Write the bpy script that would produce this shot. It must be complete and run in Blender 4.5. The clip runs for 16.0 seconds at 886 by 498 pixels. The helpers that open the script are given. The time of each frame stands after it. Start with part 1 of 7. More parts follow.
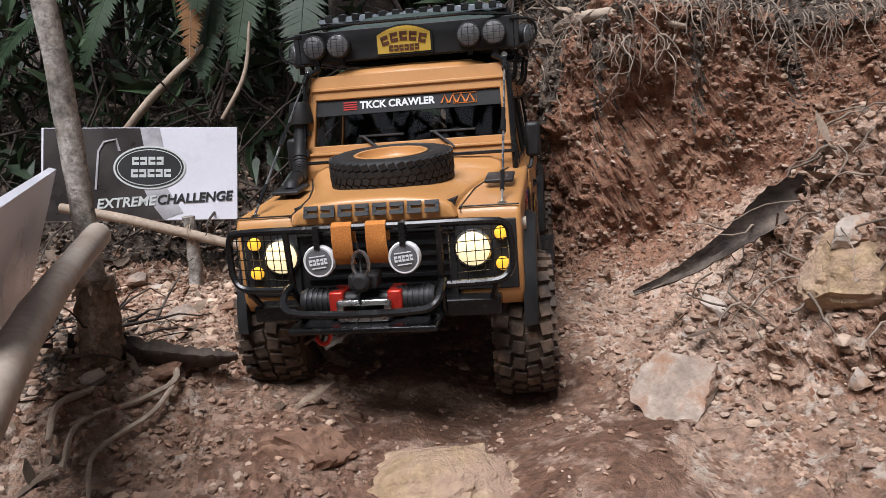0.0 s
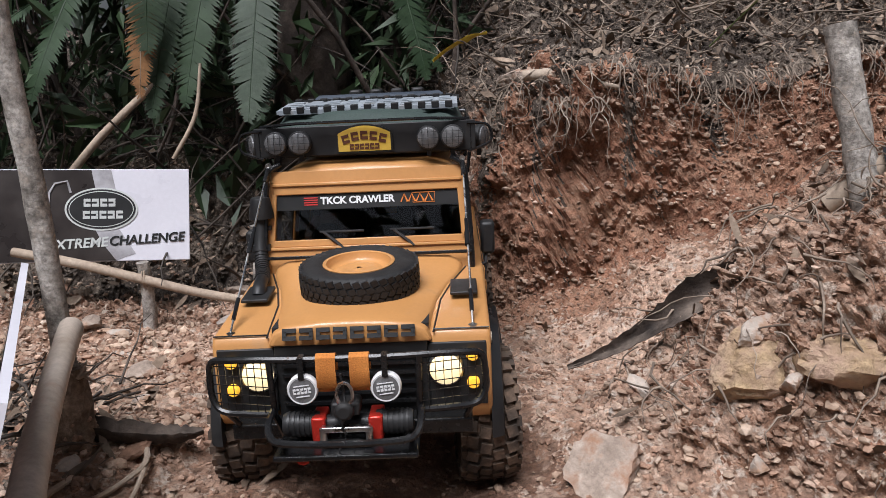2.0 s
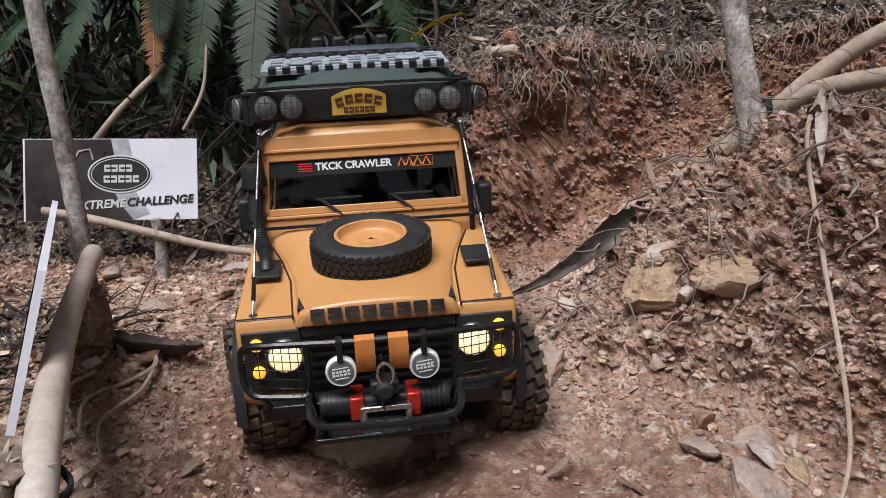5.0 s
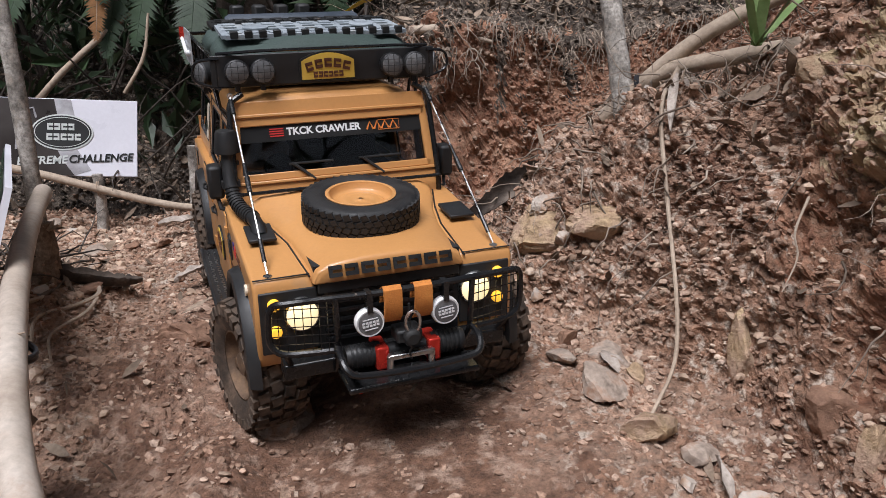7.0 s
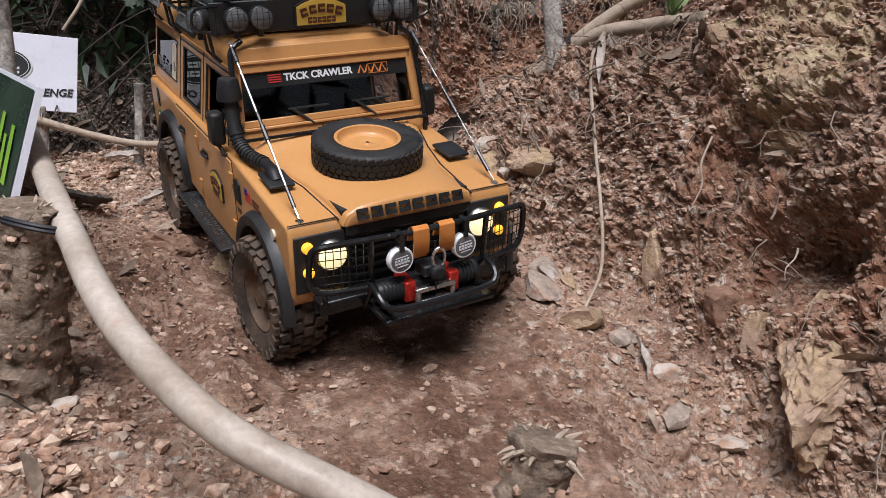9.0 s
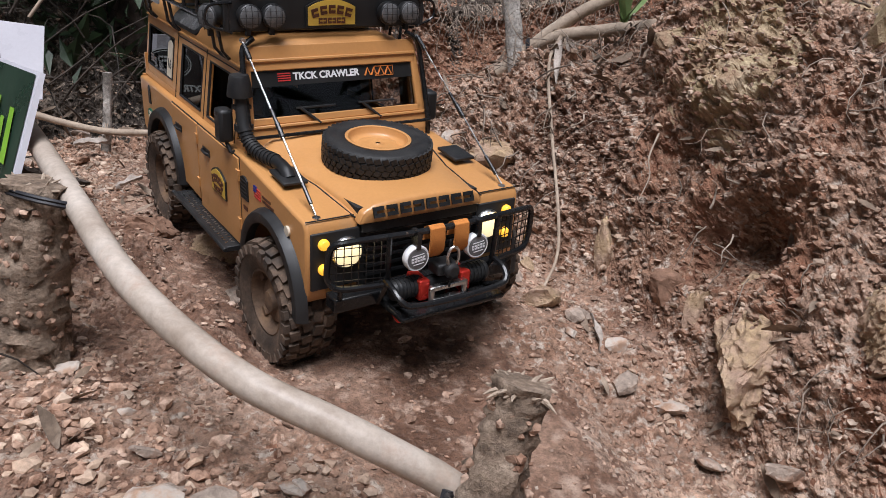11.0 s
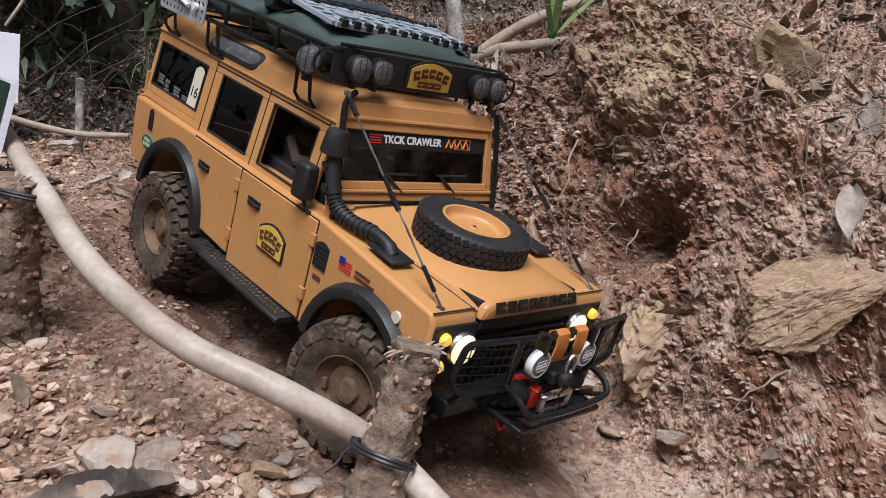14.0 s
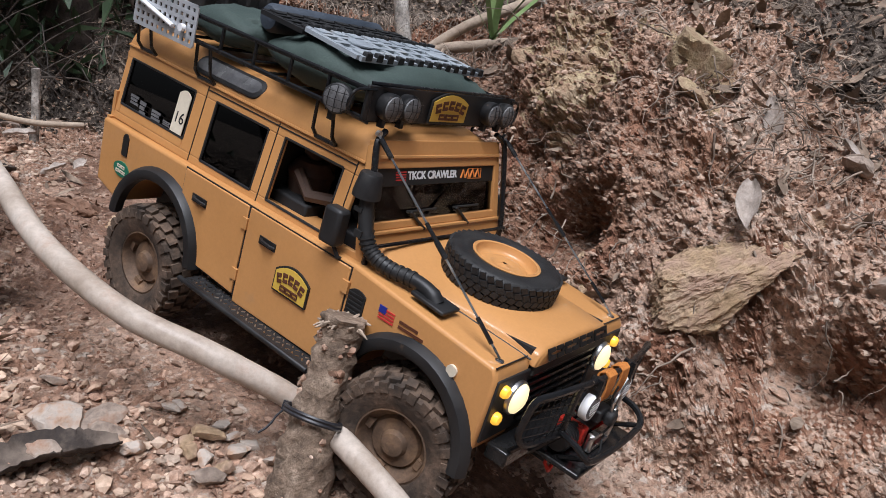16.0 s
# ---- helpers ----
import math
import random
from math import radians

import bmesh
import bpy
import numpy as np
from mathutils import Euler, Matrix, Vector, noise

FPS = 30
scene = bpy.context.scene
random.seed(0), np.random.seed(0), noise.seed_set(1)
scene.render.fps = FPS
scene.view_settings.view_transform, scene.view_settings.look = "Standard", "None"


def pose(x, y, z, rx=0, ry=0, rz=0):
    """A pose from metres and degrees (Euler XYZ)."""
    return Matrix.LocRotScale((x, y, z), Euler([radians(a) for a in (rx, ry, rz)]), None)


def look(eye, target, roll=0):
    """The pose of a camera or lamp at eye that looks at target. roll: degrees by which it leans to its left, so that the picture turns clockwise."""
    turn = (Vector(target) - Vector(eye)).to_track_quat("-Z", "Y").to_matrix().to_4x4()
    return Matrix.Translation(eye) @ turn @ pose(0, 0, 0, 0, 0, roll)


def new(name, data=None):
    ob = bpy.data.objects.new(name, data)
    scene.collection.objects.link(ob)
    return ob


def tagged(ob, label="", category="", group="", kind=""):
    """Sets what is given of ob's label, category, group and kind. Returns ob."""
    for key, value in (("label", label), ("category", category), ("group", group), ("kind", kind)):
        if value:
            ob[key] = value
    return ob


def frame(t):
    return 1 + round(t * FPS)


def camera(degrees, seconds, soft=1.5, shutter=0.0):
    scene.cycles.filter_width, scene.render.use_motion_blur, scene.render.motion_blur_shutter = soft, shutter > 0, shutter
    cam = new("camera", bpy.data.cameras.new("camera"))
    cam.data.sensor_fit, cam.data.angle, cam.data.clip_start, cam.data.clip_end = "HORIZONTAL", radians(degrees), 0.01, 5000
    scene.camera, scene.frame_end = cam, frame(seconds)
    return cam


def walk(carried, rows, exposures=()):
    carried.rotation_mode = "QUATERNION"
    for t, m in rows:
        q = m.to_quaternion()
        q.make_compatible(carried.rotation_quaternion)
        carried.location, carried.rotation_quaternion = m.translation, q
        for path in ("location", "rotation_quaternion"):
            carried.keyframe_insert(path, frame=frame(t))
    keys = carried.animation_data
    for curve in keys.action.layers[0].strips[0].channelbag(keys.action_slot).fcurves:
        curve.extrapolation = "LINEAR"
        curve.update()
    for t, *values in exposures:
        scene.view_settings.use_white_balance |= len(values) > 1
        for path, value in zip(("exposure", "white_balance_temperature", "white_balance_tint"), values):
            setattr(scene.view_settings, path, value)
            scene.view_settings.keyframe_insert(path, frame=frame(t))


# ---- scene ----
cam = camera(59.0, 16.0, soft=0.75)
PATH = [
    (0.0, 0.0000, 0.0000, 0.3300, 79.00, -0.00, 0.00),
    (0.5, -0.0010, -0.0138, 0.3332, 78.38, -0.52, -1.13),
    (1.0, -0.0096, -0.0277, 0.3463, 77.91, -1.06, -2.65),
    (1.5, -0.0090, -0.0211, 0.4069, 77.90, -1.27, -3.99),
    (2.0, -0.0131, -0.0330, 0.4320, 76.93, -1.23, -4.40),
    (2.5, -0.0076, -0.0513, 0.4434, 75.92, -1.19, -4.46),
    (3.0, -0.0020, -0.0718, 0.4371, 75.28, -1.06, -4.01),
    (5.5, 0.0649, -0.2043, 0.4096, 76.57, -0.67, -2.75),
    (6.0, 0.0904, -0.2493, 0.4272, 75.89, -0.60, -2.46),
    (6.5, 0.0849, -0.2799, 0.4219, 75.34, -1.28, -3.88),
    (7.0, 0.0587, -0.2876, 0.3970, 75.69, -2.92, -6.92),
    (7.5, 0.0323, -0.3204, 0.3899, 75.34, -4.56, -10.15),
    (8.0, 0.0099, -0.3503, 0.3847, 74.99, -5.51, -12.14),
    (8.5, -0.0180, -0.3773, 0.3682, 75.11, -6.38, -14.01),
    (9.0, -0.0381, -0.3942, 0.3607, 74.96, -6.73, -14.87),
    (11.5, -0.0837, -0.4655, 0.3574, 75.50, -8.57, -19.19),
    (12.0, -0.0718, -0.4874, 0.3606, 75.50, -8.58, -19.28),
    (12.5, -0.0662, -0.5118, 0.3537, 75.28, -8.89, -19.71),
    (13.0, -0.0550, -0.5272, 0.3581, 75.50, -9.05, -20.01),
    (13.5, -0.0719, -0.5328, 0.3743, 75.66, -8.84, -19.97),
    (14.0, -0.0661, -0.5477, 0.3748, 75.92, -8.91, -20.02),
    (14.5, -0.0647, -0.5607, 0.3720, 76.36, -9.29, -20.88),
    (15.0, -0.0574, -0.5772, 0.3716, 76.23, -9.73, -21.70),
    (15.5, -0.0613, -0.5903, 0.3795, 76.03, -10.13, -22.52),
    (16.0, -0.0582, -0.6105, 0.3810, 76.14, -10.09, -22.36),
]
walk(cam, [(t, pose(x, y, z, rx, ry, rz)) for t, x, y, z, rx, ry, rz in PATH], [(0.0, 0.0, 6000, 13), (5.5, -0.08, 6000, 13), (9.0, -0.05, 5950, 13), (16.0, -0.05, 5850, 13)])
# the truck's way: seconds, place of its base, turn
DRIVE = [
    (0.0, -0.0072, 0.7641, 0.1064, -0.35, 4.30, 171.81),
    (0.5, -0.0090, 0.7609, 0.1056, -0.99, 4.57, 173.06),
    (1.0, -0.0072, 0.7526, 0.1040, -1.06, 4.81, 173.51),
    (1.5, -0.0073, 0.7438, 0.0945, 0.12, 4.11, 174.44),
    (2.0, -0.0058, 0.7342, 0.0926, 0.52, 3.80, 174.80),
    (2.5, -0.0053, 0.7229, 0.0928, 0.27, 3.51, 175.77),
    (3.0, -0.0016, 0.7131, 0.0974, -1.06, 4.01, 176.20),
    (5.5, 0.0188, 0.5856, 0.1056, -4.94, 3.75, 187.10),
    (6.0, 0.0289, 0.5626, 0.1060, -4.99, 4.31, 190.19),
    (6.5, 0.0404, 0.5432, 0.1087, -5.03, 4.88, 192.63),
    (7.0, 0.0506, 0.5133, 0.1083, -4.25, 5.17, 194.11),
    (7.5, 0.0567, 0.4885, 0.1068, -3.90, 6.35, 194.61),
    (8.0, 0.0615, 0.4635, 0.1064, -5.06, 8.27, 195.75),
    (8.5, 0.0636, 0.4483, 0.1071, -5.79, 9.13, 196.20),
    (9.0, 0.0697, 0.4517, 0.1088, -6.56, 10.39, 195.29),
    (11.5, 0.0878, 0.3599, 0.1060, -5.59, 9.34, 194.94),
    (12.0, 0.0916, 0.3299, 0.1050, -6.25, 9.11, 195.70),
    (12.5, 0.0915, 0.3063, 0.1020, -6.19, 6.40, 195.45),
    (13.0, 0.0907, 0.3021, 0.1031, -6.36, 5.41, 195.13),
    (13.5, 0.0933, 0.2824, 0.0975, -5.37, -2.13, 194.67),
    (14.0, 0.1205, 0.1755, 0.0877, -8.05, -1.17, 204.26),
    (14.5, 0.1255, 0.1458, 0.0838, -7.68, 2.06, 206.37),
    (15.0, 0.1333, 0.1262, 0.0840, -7.45, 1.91, 207.69),
    (15.5, 0.1467, 0.1024, 0.0802, -7.32, 0.94, 209.03),
    (16.0, 0.1615, 0.0706, 0.0750, -8.23, 0.65, 210.92),
]

# ---- world and light: overcast sky over a shaded forest cut ----
world = bpy.data.worlds.new("world")
scene.world = world
world.use_nodes = True
wn, wl = world.node_tree.nodes, world.node_tree.links
sky = wn.new("ShaderNodeTexSky")
sky.sky_type = 'NISHITA'
sky.sun_disc = False
sky.sun_elevation = radians(62)
sky.sun_rotation = radians(213)
sky.air_density, sky.dust_density, sky.ozone_density = 1.0, 4.0, 0.6
hs = wn.new("ShaderNodeHueSaturation")
hs.inputs["Saturation"].default_value = 0.35
wl.new(sky.outputs[0], hs.inputs["Color"])
wl.new(hs.outputs[0], wn["Background"].inputs["Color"])
wn["Background"].inputs["Strength"].default_value = 0.052
sun = new("sun", bpy.data.lights.new("sun", "SUN"))
sun.data.energy, sun.data.angle, sun.data.color = 5.0, radians(34), (1.0, 0.97, 0.94)
sun.matrix_world = look((-0.85, -1.00, 3.0), (0.0, 0.3, 0.0))
scene.view_settings.exposure = 0.0

# ---- materials ----
def material(name, stops, rough=0.7, metal=0.0, scale=20.0, detail=6.0, fine=180.0, fine_mix=0.35, bump=0.2, bump_scale=120.0, rough_var=0.15, spec=0.4,
             fine_lo=0.35, fine_hi=1.5, speck=None, speck_scale=60.0, speck_at=0.62, speck_soft=0.08, speck_rough=0.95, coat=0.0, up=None, vary=0.0, bump_dist=0.002):
    """A surface of two noises: stops are colours over the broad one, fine darkens and lightens it, speck lays a third
    colour in patches (dust, mud, moss), up = (colour, amount) lays one on faces that look up: dust, and light from
    above put into the colour."""
    m = bpy.data.materials.new(name)
    m.use_nodes = True
    n, l = m.node_tree.nodes, m.node_tree.links
    b = n["Principled BSDF"]
    tc = n.new("ShaderNodeTexCoord")
    src = tc.outputs["Object"]

    def tex(s, d, r=0.6):
        t = n.new("ShaderNodeTexNoise")
        t.inputs["Scale"].default_value, t.inputs["Detail"].default_value, t.inputs["Roughness"].default_value = s, d, r
        l.new(src, t.inputs["Vector"])
        return t.outputs["Fac"]

    def mix(kind, fac, a, c):
        x = n.new("ShaderNodeMix")
        x.data_type, x.blend_type = "RGBA", kind
        for sock, val in ((x.inputs[0], fac), (x.inputs[6], a), (x.inputs[7], c)):
            if isinstance(val, (int, float)):
                sock.default_value = val
            elif isinstance(val, tuple):
                sock.default_value = (*val[:3], 1)
            else:
                l.new(val, sock)
        return x.outputs[2]

    def ramp(fac, lo, hi):
        r = n.new("ShaderNodeMapRange")
        r.inputs[1].default_value, r.inputs[2].default_value = lo, hi
        l.new(fac, r.inputs[0])
        return r.outputs[0]

    broad = tex(scale, detail)
    cr = n.new("ShaderNodeValToRGB")
    e = cr.color_ramp.elements
    k = len(stops)
    while len(e) < k:
        e.new(0.5)
    for i, c in enumerate(stops):
        e[i].position = 0.3 + 0.4 * i / max(1, k - 1)
        e[i].color = (*c, 1)
    l.new(broad, cr.inputs[0])
    col = cr.outputs[0]
    if fine_mix:
        g = n.new("ShaderNodeValToRGB")
        g.color_ramp.elements[0].position, g.color_ramp.elements[1].position = 0.3, 0.7
        g.color_ramp.elements[0].color, g.color_ramp.elements[1].color = (fine_lo, fine_lo * 0.95, fine_lo * 0.9, 1), (fine_hi, fine_hi, fine_hi, 1)
        l.new(tex(fine, 5, 0.7), g.inputs[0])
        col = mix("MULTIPLY", fine_mix, col, g.outputs[0])
    if vary:
        oi = n.new("ShaderNodeObjectInfo")
        geo = n.new("ShaderNodeNewGeometry")
        ad = n.new("ShaderNodeMath")
        ad.operation = "ADD"
        l.new(oi.outputs["Random"], ad.inputs[0])
        l.new(geo.outputs["Random Per Island"], ad.inputs[1])
        hsv = n.new("ShaderNodeHueSaturation")
        l.new(col, hsv.inputs["Color"])
        mr = n.new("ShaderNodeMapRange")
        mr.inputs[2].default_value = 2.0
        mr.inputs[3].default_value, mr.inputs[4].default_value = 1 - vary, 1 + vary
        l.new(ad.outputs[0], mr.inputs[0])
        l.new(mr.outputs[0], hsv.inputs["Value"])
        col = hsv.outputs[0]
    rg = ramp(broad, 0.3, 0.7)
    rr = n.new("ShaderNodeMapRange")
    rr.inputs[3].default_value, rr.inputs[4].default_value = max(0.03, rough - rough_var), min(1, rough + rough_var)
    l.new(rg, rr.inputs[0])
    rout = rr.outputs[0]
    if speck:
        f = ramp(tex(speck_scale, 8, 0.65), speck_at - speck_soft, speck_at + speck_soft)
        col = mix("MIX", f, col, speck)
        mm = n.new("ShaderNodeMix")
        l.new(f, mm.inputs[0]), l.new(rout, mm.inputs[2])
        mm.inputs[3].default_value = speck_rough
        rout = mm.outputs[0]
    # paler tops: dust and the light from above, both put into the colour
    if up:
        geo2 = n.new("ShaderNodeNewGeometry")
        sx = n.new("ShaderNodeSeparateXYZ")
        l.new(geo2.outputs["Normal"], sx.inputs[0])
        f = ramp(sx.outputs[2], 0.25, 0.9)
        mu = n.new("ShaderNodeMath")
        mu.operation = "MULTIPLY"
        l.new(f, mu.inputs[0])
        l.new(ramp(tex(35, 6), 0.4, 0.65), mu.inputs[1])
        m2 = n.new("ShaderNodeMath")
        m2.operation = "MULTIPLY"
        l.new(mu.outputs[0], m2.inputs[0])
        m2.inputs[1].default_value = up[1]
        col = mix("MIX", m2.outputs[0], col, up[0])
    l.new(col, b.inputs["Base Color"])
    l.new(rout, b.inputs["Roughness"])
    b.inputs["Metallic"].default_value = metal
    b.inputs["Specular IOR Level"].default_value = spec
    b.inputs["Coat Weight"].default_value = coat
    if bump:
        bp = n.new("ShaderNodeBump")
        bp.inputs["Strength"].default_value, bp.inputs["Distance"].default_value = bump, bump_dist
        l.new(tex(bump_scale, 8, 0.65), bp.inputs["Height"])
        l.new(bp.outputs[0], b.inputs["Normal"])
    return m


def glowing(name, color, strength):
    m = bpy.data.materials.new(name)
    m.use_nodes = True
    b = m.node_tree.nodes["Principled BSDF"]
    b.inputs["Base Color"].default_value = (*color, 1)
    b.inputs["Roughness"].default_value = 0.2
    b.inputs["Emission Color"].default_value = (*color, 1)
    b.inputs["Emission Strength"].default_value = strength
    return m


def glassy(name, color, rough=0.02, alpha_mix=0.85):
    """A thin tinted pane: part clear, part gloss."""
    m = bpy.data.materials.new(name)
    m.use_nodes = True
    n, l = m.node_tree.nodes, m.node_tree.links
    n.remove(n["Principled BSDF"])
    tr, gl, mx, fr = n.new("ShaderNodeBsdfTransparent"), n.new("ShaderNodeBsdfGlossy"), n.new("ShaderNodeMixShader"), n.new("ShaderNodeFresnel")
    tr.inputs[0].default_value = (*color, 1)
    gl.inputs["Roughness"].default_value = rough
    fr.inputs[0].default_value = 1.5
    l.new(fr.outputs[0], mx.inputs[0])
    l.new(tr.outputs[0], mx.inputs[1])
    l.new(gl.outputs[0], mx.inputs[2])
    l.new(mx.outputs[0], n["Material Output"].inputs[0])
    return m


OCHRE = material("ochre_paint", [(0.475, 0.232, 0.078), (0.535, 0.265, 0.090)], 0.36, scale=14, fine=300, fine_mix=0.08, bump=0.04, bump_scale=500, rough_var=0.08,
                 speck=(0.40, 0.24, 0.12), speck_scale=24, speck_at=0.72, speck_soft=0.1, speck_rough=0.8, coat=0.2)
BLACK = material("black_plastic", [(0.012, 0.012, 0.013), (0.022, 0.022, 0.022)], 0.5, scale=30, fine_mix=0.1, bump=0.06, bump_scale=700, speck=(0.16, 0.10, 0.065), speck_scale=50, speck_at=0.74)
GLOSSBLACK = material("black_enamel", [(0.008, 0.008, 0.009), (0.014, 0.014, 0.014)], 0.22, scale=40, fine_mix=0.05, bump=0.02, rough_var=0.1, speck=(0.20, 0.13, 0.08), speck_scale=90, speck_at=0.76)
RUBBER = material("clean_rubber", [(0.010, 0.010, 0.011), (0.022, 0.021, 0.020)], 0.6, scale=60, fine_mix=0.2, bump=0.15, bump_scale=600)
MUDRUBBER = material("muddy_rubber", [(0.022, 0.018, 0.015), (0.08, 0.056, 0.040), (0.19, 0.128, 0.088)], 0.85, scale=45, fine=260, fine_mix=0.5, bump=0.5, bump_scale=220)
MUDRIM = material("muddy_rim", [(0.065, 0.042, 0.028), (0.14, 0.088, 0.055), (0.24, 0.145, 0.08)], 0.75, scale=50, fine=240, fine_mix=0.4, bump=0.3, bump_scale=220)
STEEL = material("bright_steel", [(0.5, 0.5, 0.5), (0.62, 0.62, 0.6)], 0.3, metal=1.0, scale=80, fine_mix=0.1, bump=0.03)
ALU = material("perforated_aluminium", [(0.5, 0.52, 0.55), (0.68, 0.7, 0.73)], 0.42, metal=0.6, scale=40, fine_mix=0.1, bump=0.04)
RED = material("red_anodised", [(0.5, 0.03, 0.02), (0.62, 0.05, 0.03)], 0.3, metal=0.5, fine_mix=0.05, bump=0.02)
WHITE = material("white_plastic", [(0.72, 0.73, 0.74), (0.8, 0.8, 0.8)], 0.4, fine_mix=0.05, bump=0.02)
LENS = material("grey_lens", [(0.10, 0.10, 0.105), (0.17, 0.17, 0.17)], 0.2, scale=60, fine_mix=0.2, bump=0.3, bump_scale=900)
STRAP = material("orange_webbing", [(0.50, 0.17, 0.03), (0.60, 0.23, 0.05)], 0.85, scale=60, fine=900, fine_mix=0.4, bump=0.4, bump_scale=900)
CANVAS = material("green_canvas", [(0.030, 0.048, 0.043), (0.055, 0.078, 0.068)], 0.75, scale=30, fine=500, fine_mix=0.25, bump=0.25, bump_scale=260, bump_dist=0.003)
BLUEMAT = material("blue_grey_mat", [(0.030, 0.040, 0.055), (0.055, 0.068, 0.088)], 0.6, scale=30, fine=500, fine_mix=0.2, bump=0.2, bump_scale=260)
BOARDPALE = material("pale_grey_plastic", [(0.25, 0.28, 0.31), (0.35, 0.39, 0.42)], 0.45, scale=40, fine_mix=0.2, bump=0.05, speck=(0.22, 0.20, 0.18), speck_scale=40, speck_at=0.62)
PLATE = material("gold_plate", [(0.55, 0.36, 0.05), (0.66, 0.44, 0.07)], 0.45, fine_mix=0.05, bump=0.02)
INK = material("black_print", [(0.01, 0.01, 0.01), (0.016, 0.016, 0.016)], 0.5, fine_mix=0.0, bump=0)
BROWNINK = material("brown_print", [(0.09, 0.03, 0.015), (0.11, 0.04, 0.02)], 0.5, fine_mix=0.0, bump=0)
CREAM = material("cream_sticker", [(0.62, 0.55, 0.42), (0.7, 0.62, 0.5)], 0.5, fine_mix=0.1, bump=0)
GREENINK = material("green_badge", [(0.01, 0.12, 0.07), (0.02, 0.16, 0.09)], 0.4, fine_mix=0.05, bump=0)
ORANGEINK = material("orange_print", [(0.7, 0.22, 0.05), (0.75, 0.27, 0.06)], 0.5, fine_mix=0, bump=0)
REDINK = material("red_print", [(0.5, 0.03, 0.03), (0.55, 0.05, 0.04)], 0.5, fine_mix=0, bump=0)
BLUEINK = material("blue_print", [(0.01, 0.02, 0.2), (0.02, 0.03, 0.25)], 0.5, fine_mix=0, bump=0)
SEAT = material("dark_cabin", [(0.012, 0.012, 0.013), (0.02, 0.02, 0.02)], 0.8, fine_mix=0.1, bump=0.1)
SKIN = material("figure_plastic", [(0.07, 0.045, 0.032), (0.10, 0.06, 0.045)], 0.6, fine_mix=0.1, bump=0)
PANE = glassy("tinted_pane", (0.05, 0.052, 0.055))
SCREEN = glassy("windscreen_pane", (0.62, 0.63, 0.63))
HEADLIGHT = glowing("lit_headlamp", (1.0, 0.80, 0.42), 1.0)
INDICATOR = glowing("lit_indicator", (1.0, 0.50, 0.04), 0.8)


# ---- builders ----
def part(name, bm, mat, parent=None, label="", m=None, smooth=True, bevel=0.0, seg=2, sharp=40):
    """One mesh object from a bmesh, under a thing or a part."""
    me = bpy.data.meshes.new(name)
    bmesh.ops.recalc_face_normals(bm, faces=bm.faces)
    bm.to_mesh(me)
    bm.free()
    me.materials.append(mat)
    if smooth:
        me.shade_smooth()
        me.set_sharp_from_angle(angle=radians(sharp))
    ob = new(name, me)
    ob.parent = parent
    if m is not None:
        ob.matrix_basis = m
    if bevel:
        bv = ob.modifiers.new("bevel", "BEVEL")
        bv.width, bv.segments, bv.limit_method, bv.angle_limit = bevel, seg, "ANGLE", radians(35)
    if label:
        ob["label"] = label
    return ob


def apart(name, bm, mat, parent, label="", **more):
    """Each loose piece of a bmesh as a part of its own."""
    left, made = set(bm.faces), []
    while left:
        stack, piece = [next(iter(left))], set()
        while stack:
            f = stack.pop()
            if f in piece:
                continue
            piece.add(f)
            stack.extend(g for e in f.edges for g in e.link_faces if g not in piece)
        left -= piece
        made.append(sorted(piece, key=lambda f: f.index))
    bm.faces.index_update()
    out = []
    for piece in sorted(made, key=lambda p: p[0].calc_center_median().to_tuple(5)):
        one, seen = bmesh.new(), {}
        for f in piece:
            for v in f.verts:
                if v not in seen:
                    seen[v] = one.verts.new(v.co)
            one.faces.new([seen[v] for v in f.verts])
        out.append(part(name, one, mat, parent, label, **more))
    bm.free()
    return out


def thing(name, label, category, m=None, group="", kind=""):
    ob = tagged(new(name), label, category, group, kind)
    if m is not None:
        ob.matrix_basis = m
    return ob


def box(bm, lo, hi, m=None):
    vs = [bm.verts.new((x, y, z)) for x in (lo[0], hi[0]) for y in (lo[1], hi[1]) for z in (lo[2], hi[2])]
    for f in ((0, 1, 3, 2), (4, 6, 7, 5), (0, 4, 5, 1), (2, 3, 7, 6), (0, 2, 6, 4), (1, 5, 7, 3)):
        bm.faces.new([vs[i] for i in f])
    if m is not None:
        for v in vs:
            v.co = m @ v.co
    return vs


def prism(bm, outline, x0, x1, m=None):
    """An outline in y, z drawn out along x."""
    a = [bm.verts.new((x0, y, z)) for y, z in outline]
    b = [bm.verts.new((x1, y, z)) for y, z in outline]
    bm.faces.new(a[::-1]), bm.faces.new(b)
    for i in range(len(a)):
        j = (i + 1) % len(a)
        bm.faces.new((a[i], a[j], b[j], b[i]))
    if m is not None:
        for v in a + b:
            v.co = m @ v.co


def loft(bm, rings, closed=True, cap=True):
    """Rings of as many points each, skinned one after another."""
    vs = [[bm.verts.new(p) for p in r] for r in rings]
    n = len(vs[0])
    for a, b in zip(vs, vs[1:]):
        for i in range(n if closed else n - 1):
            j = (i + 1) % n
            bm.faces.new((a[i], a[j], b[j], b[i]))
    if cap and closed:
        bm.faces.new(vs[0][::-1]), bm.faces.new(vs[-1])
    return vs


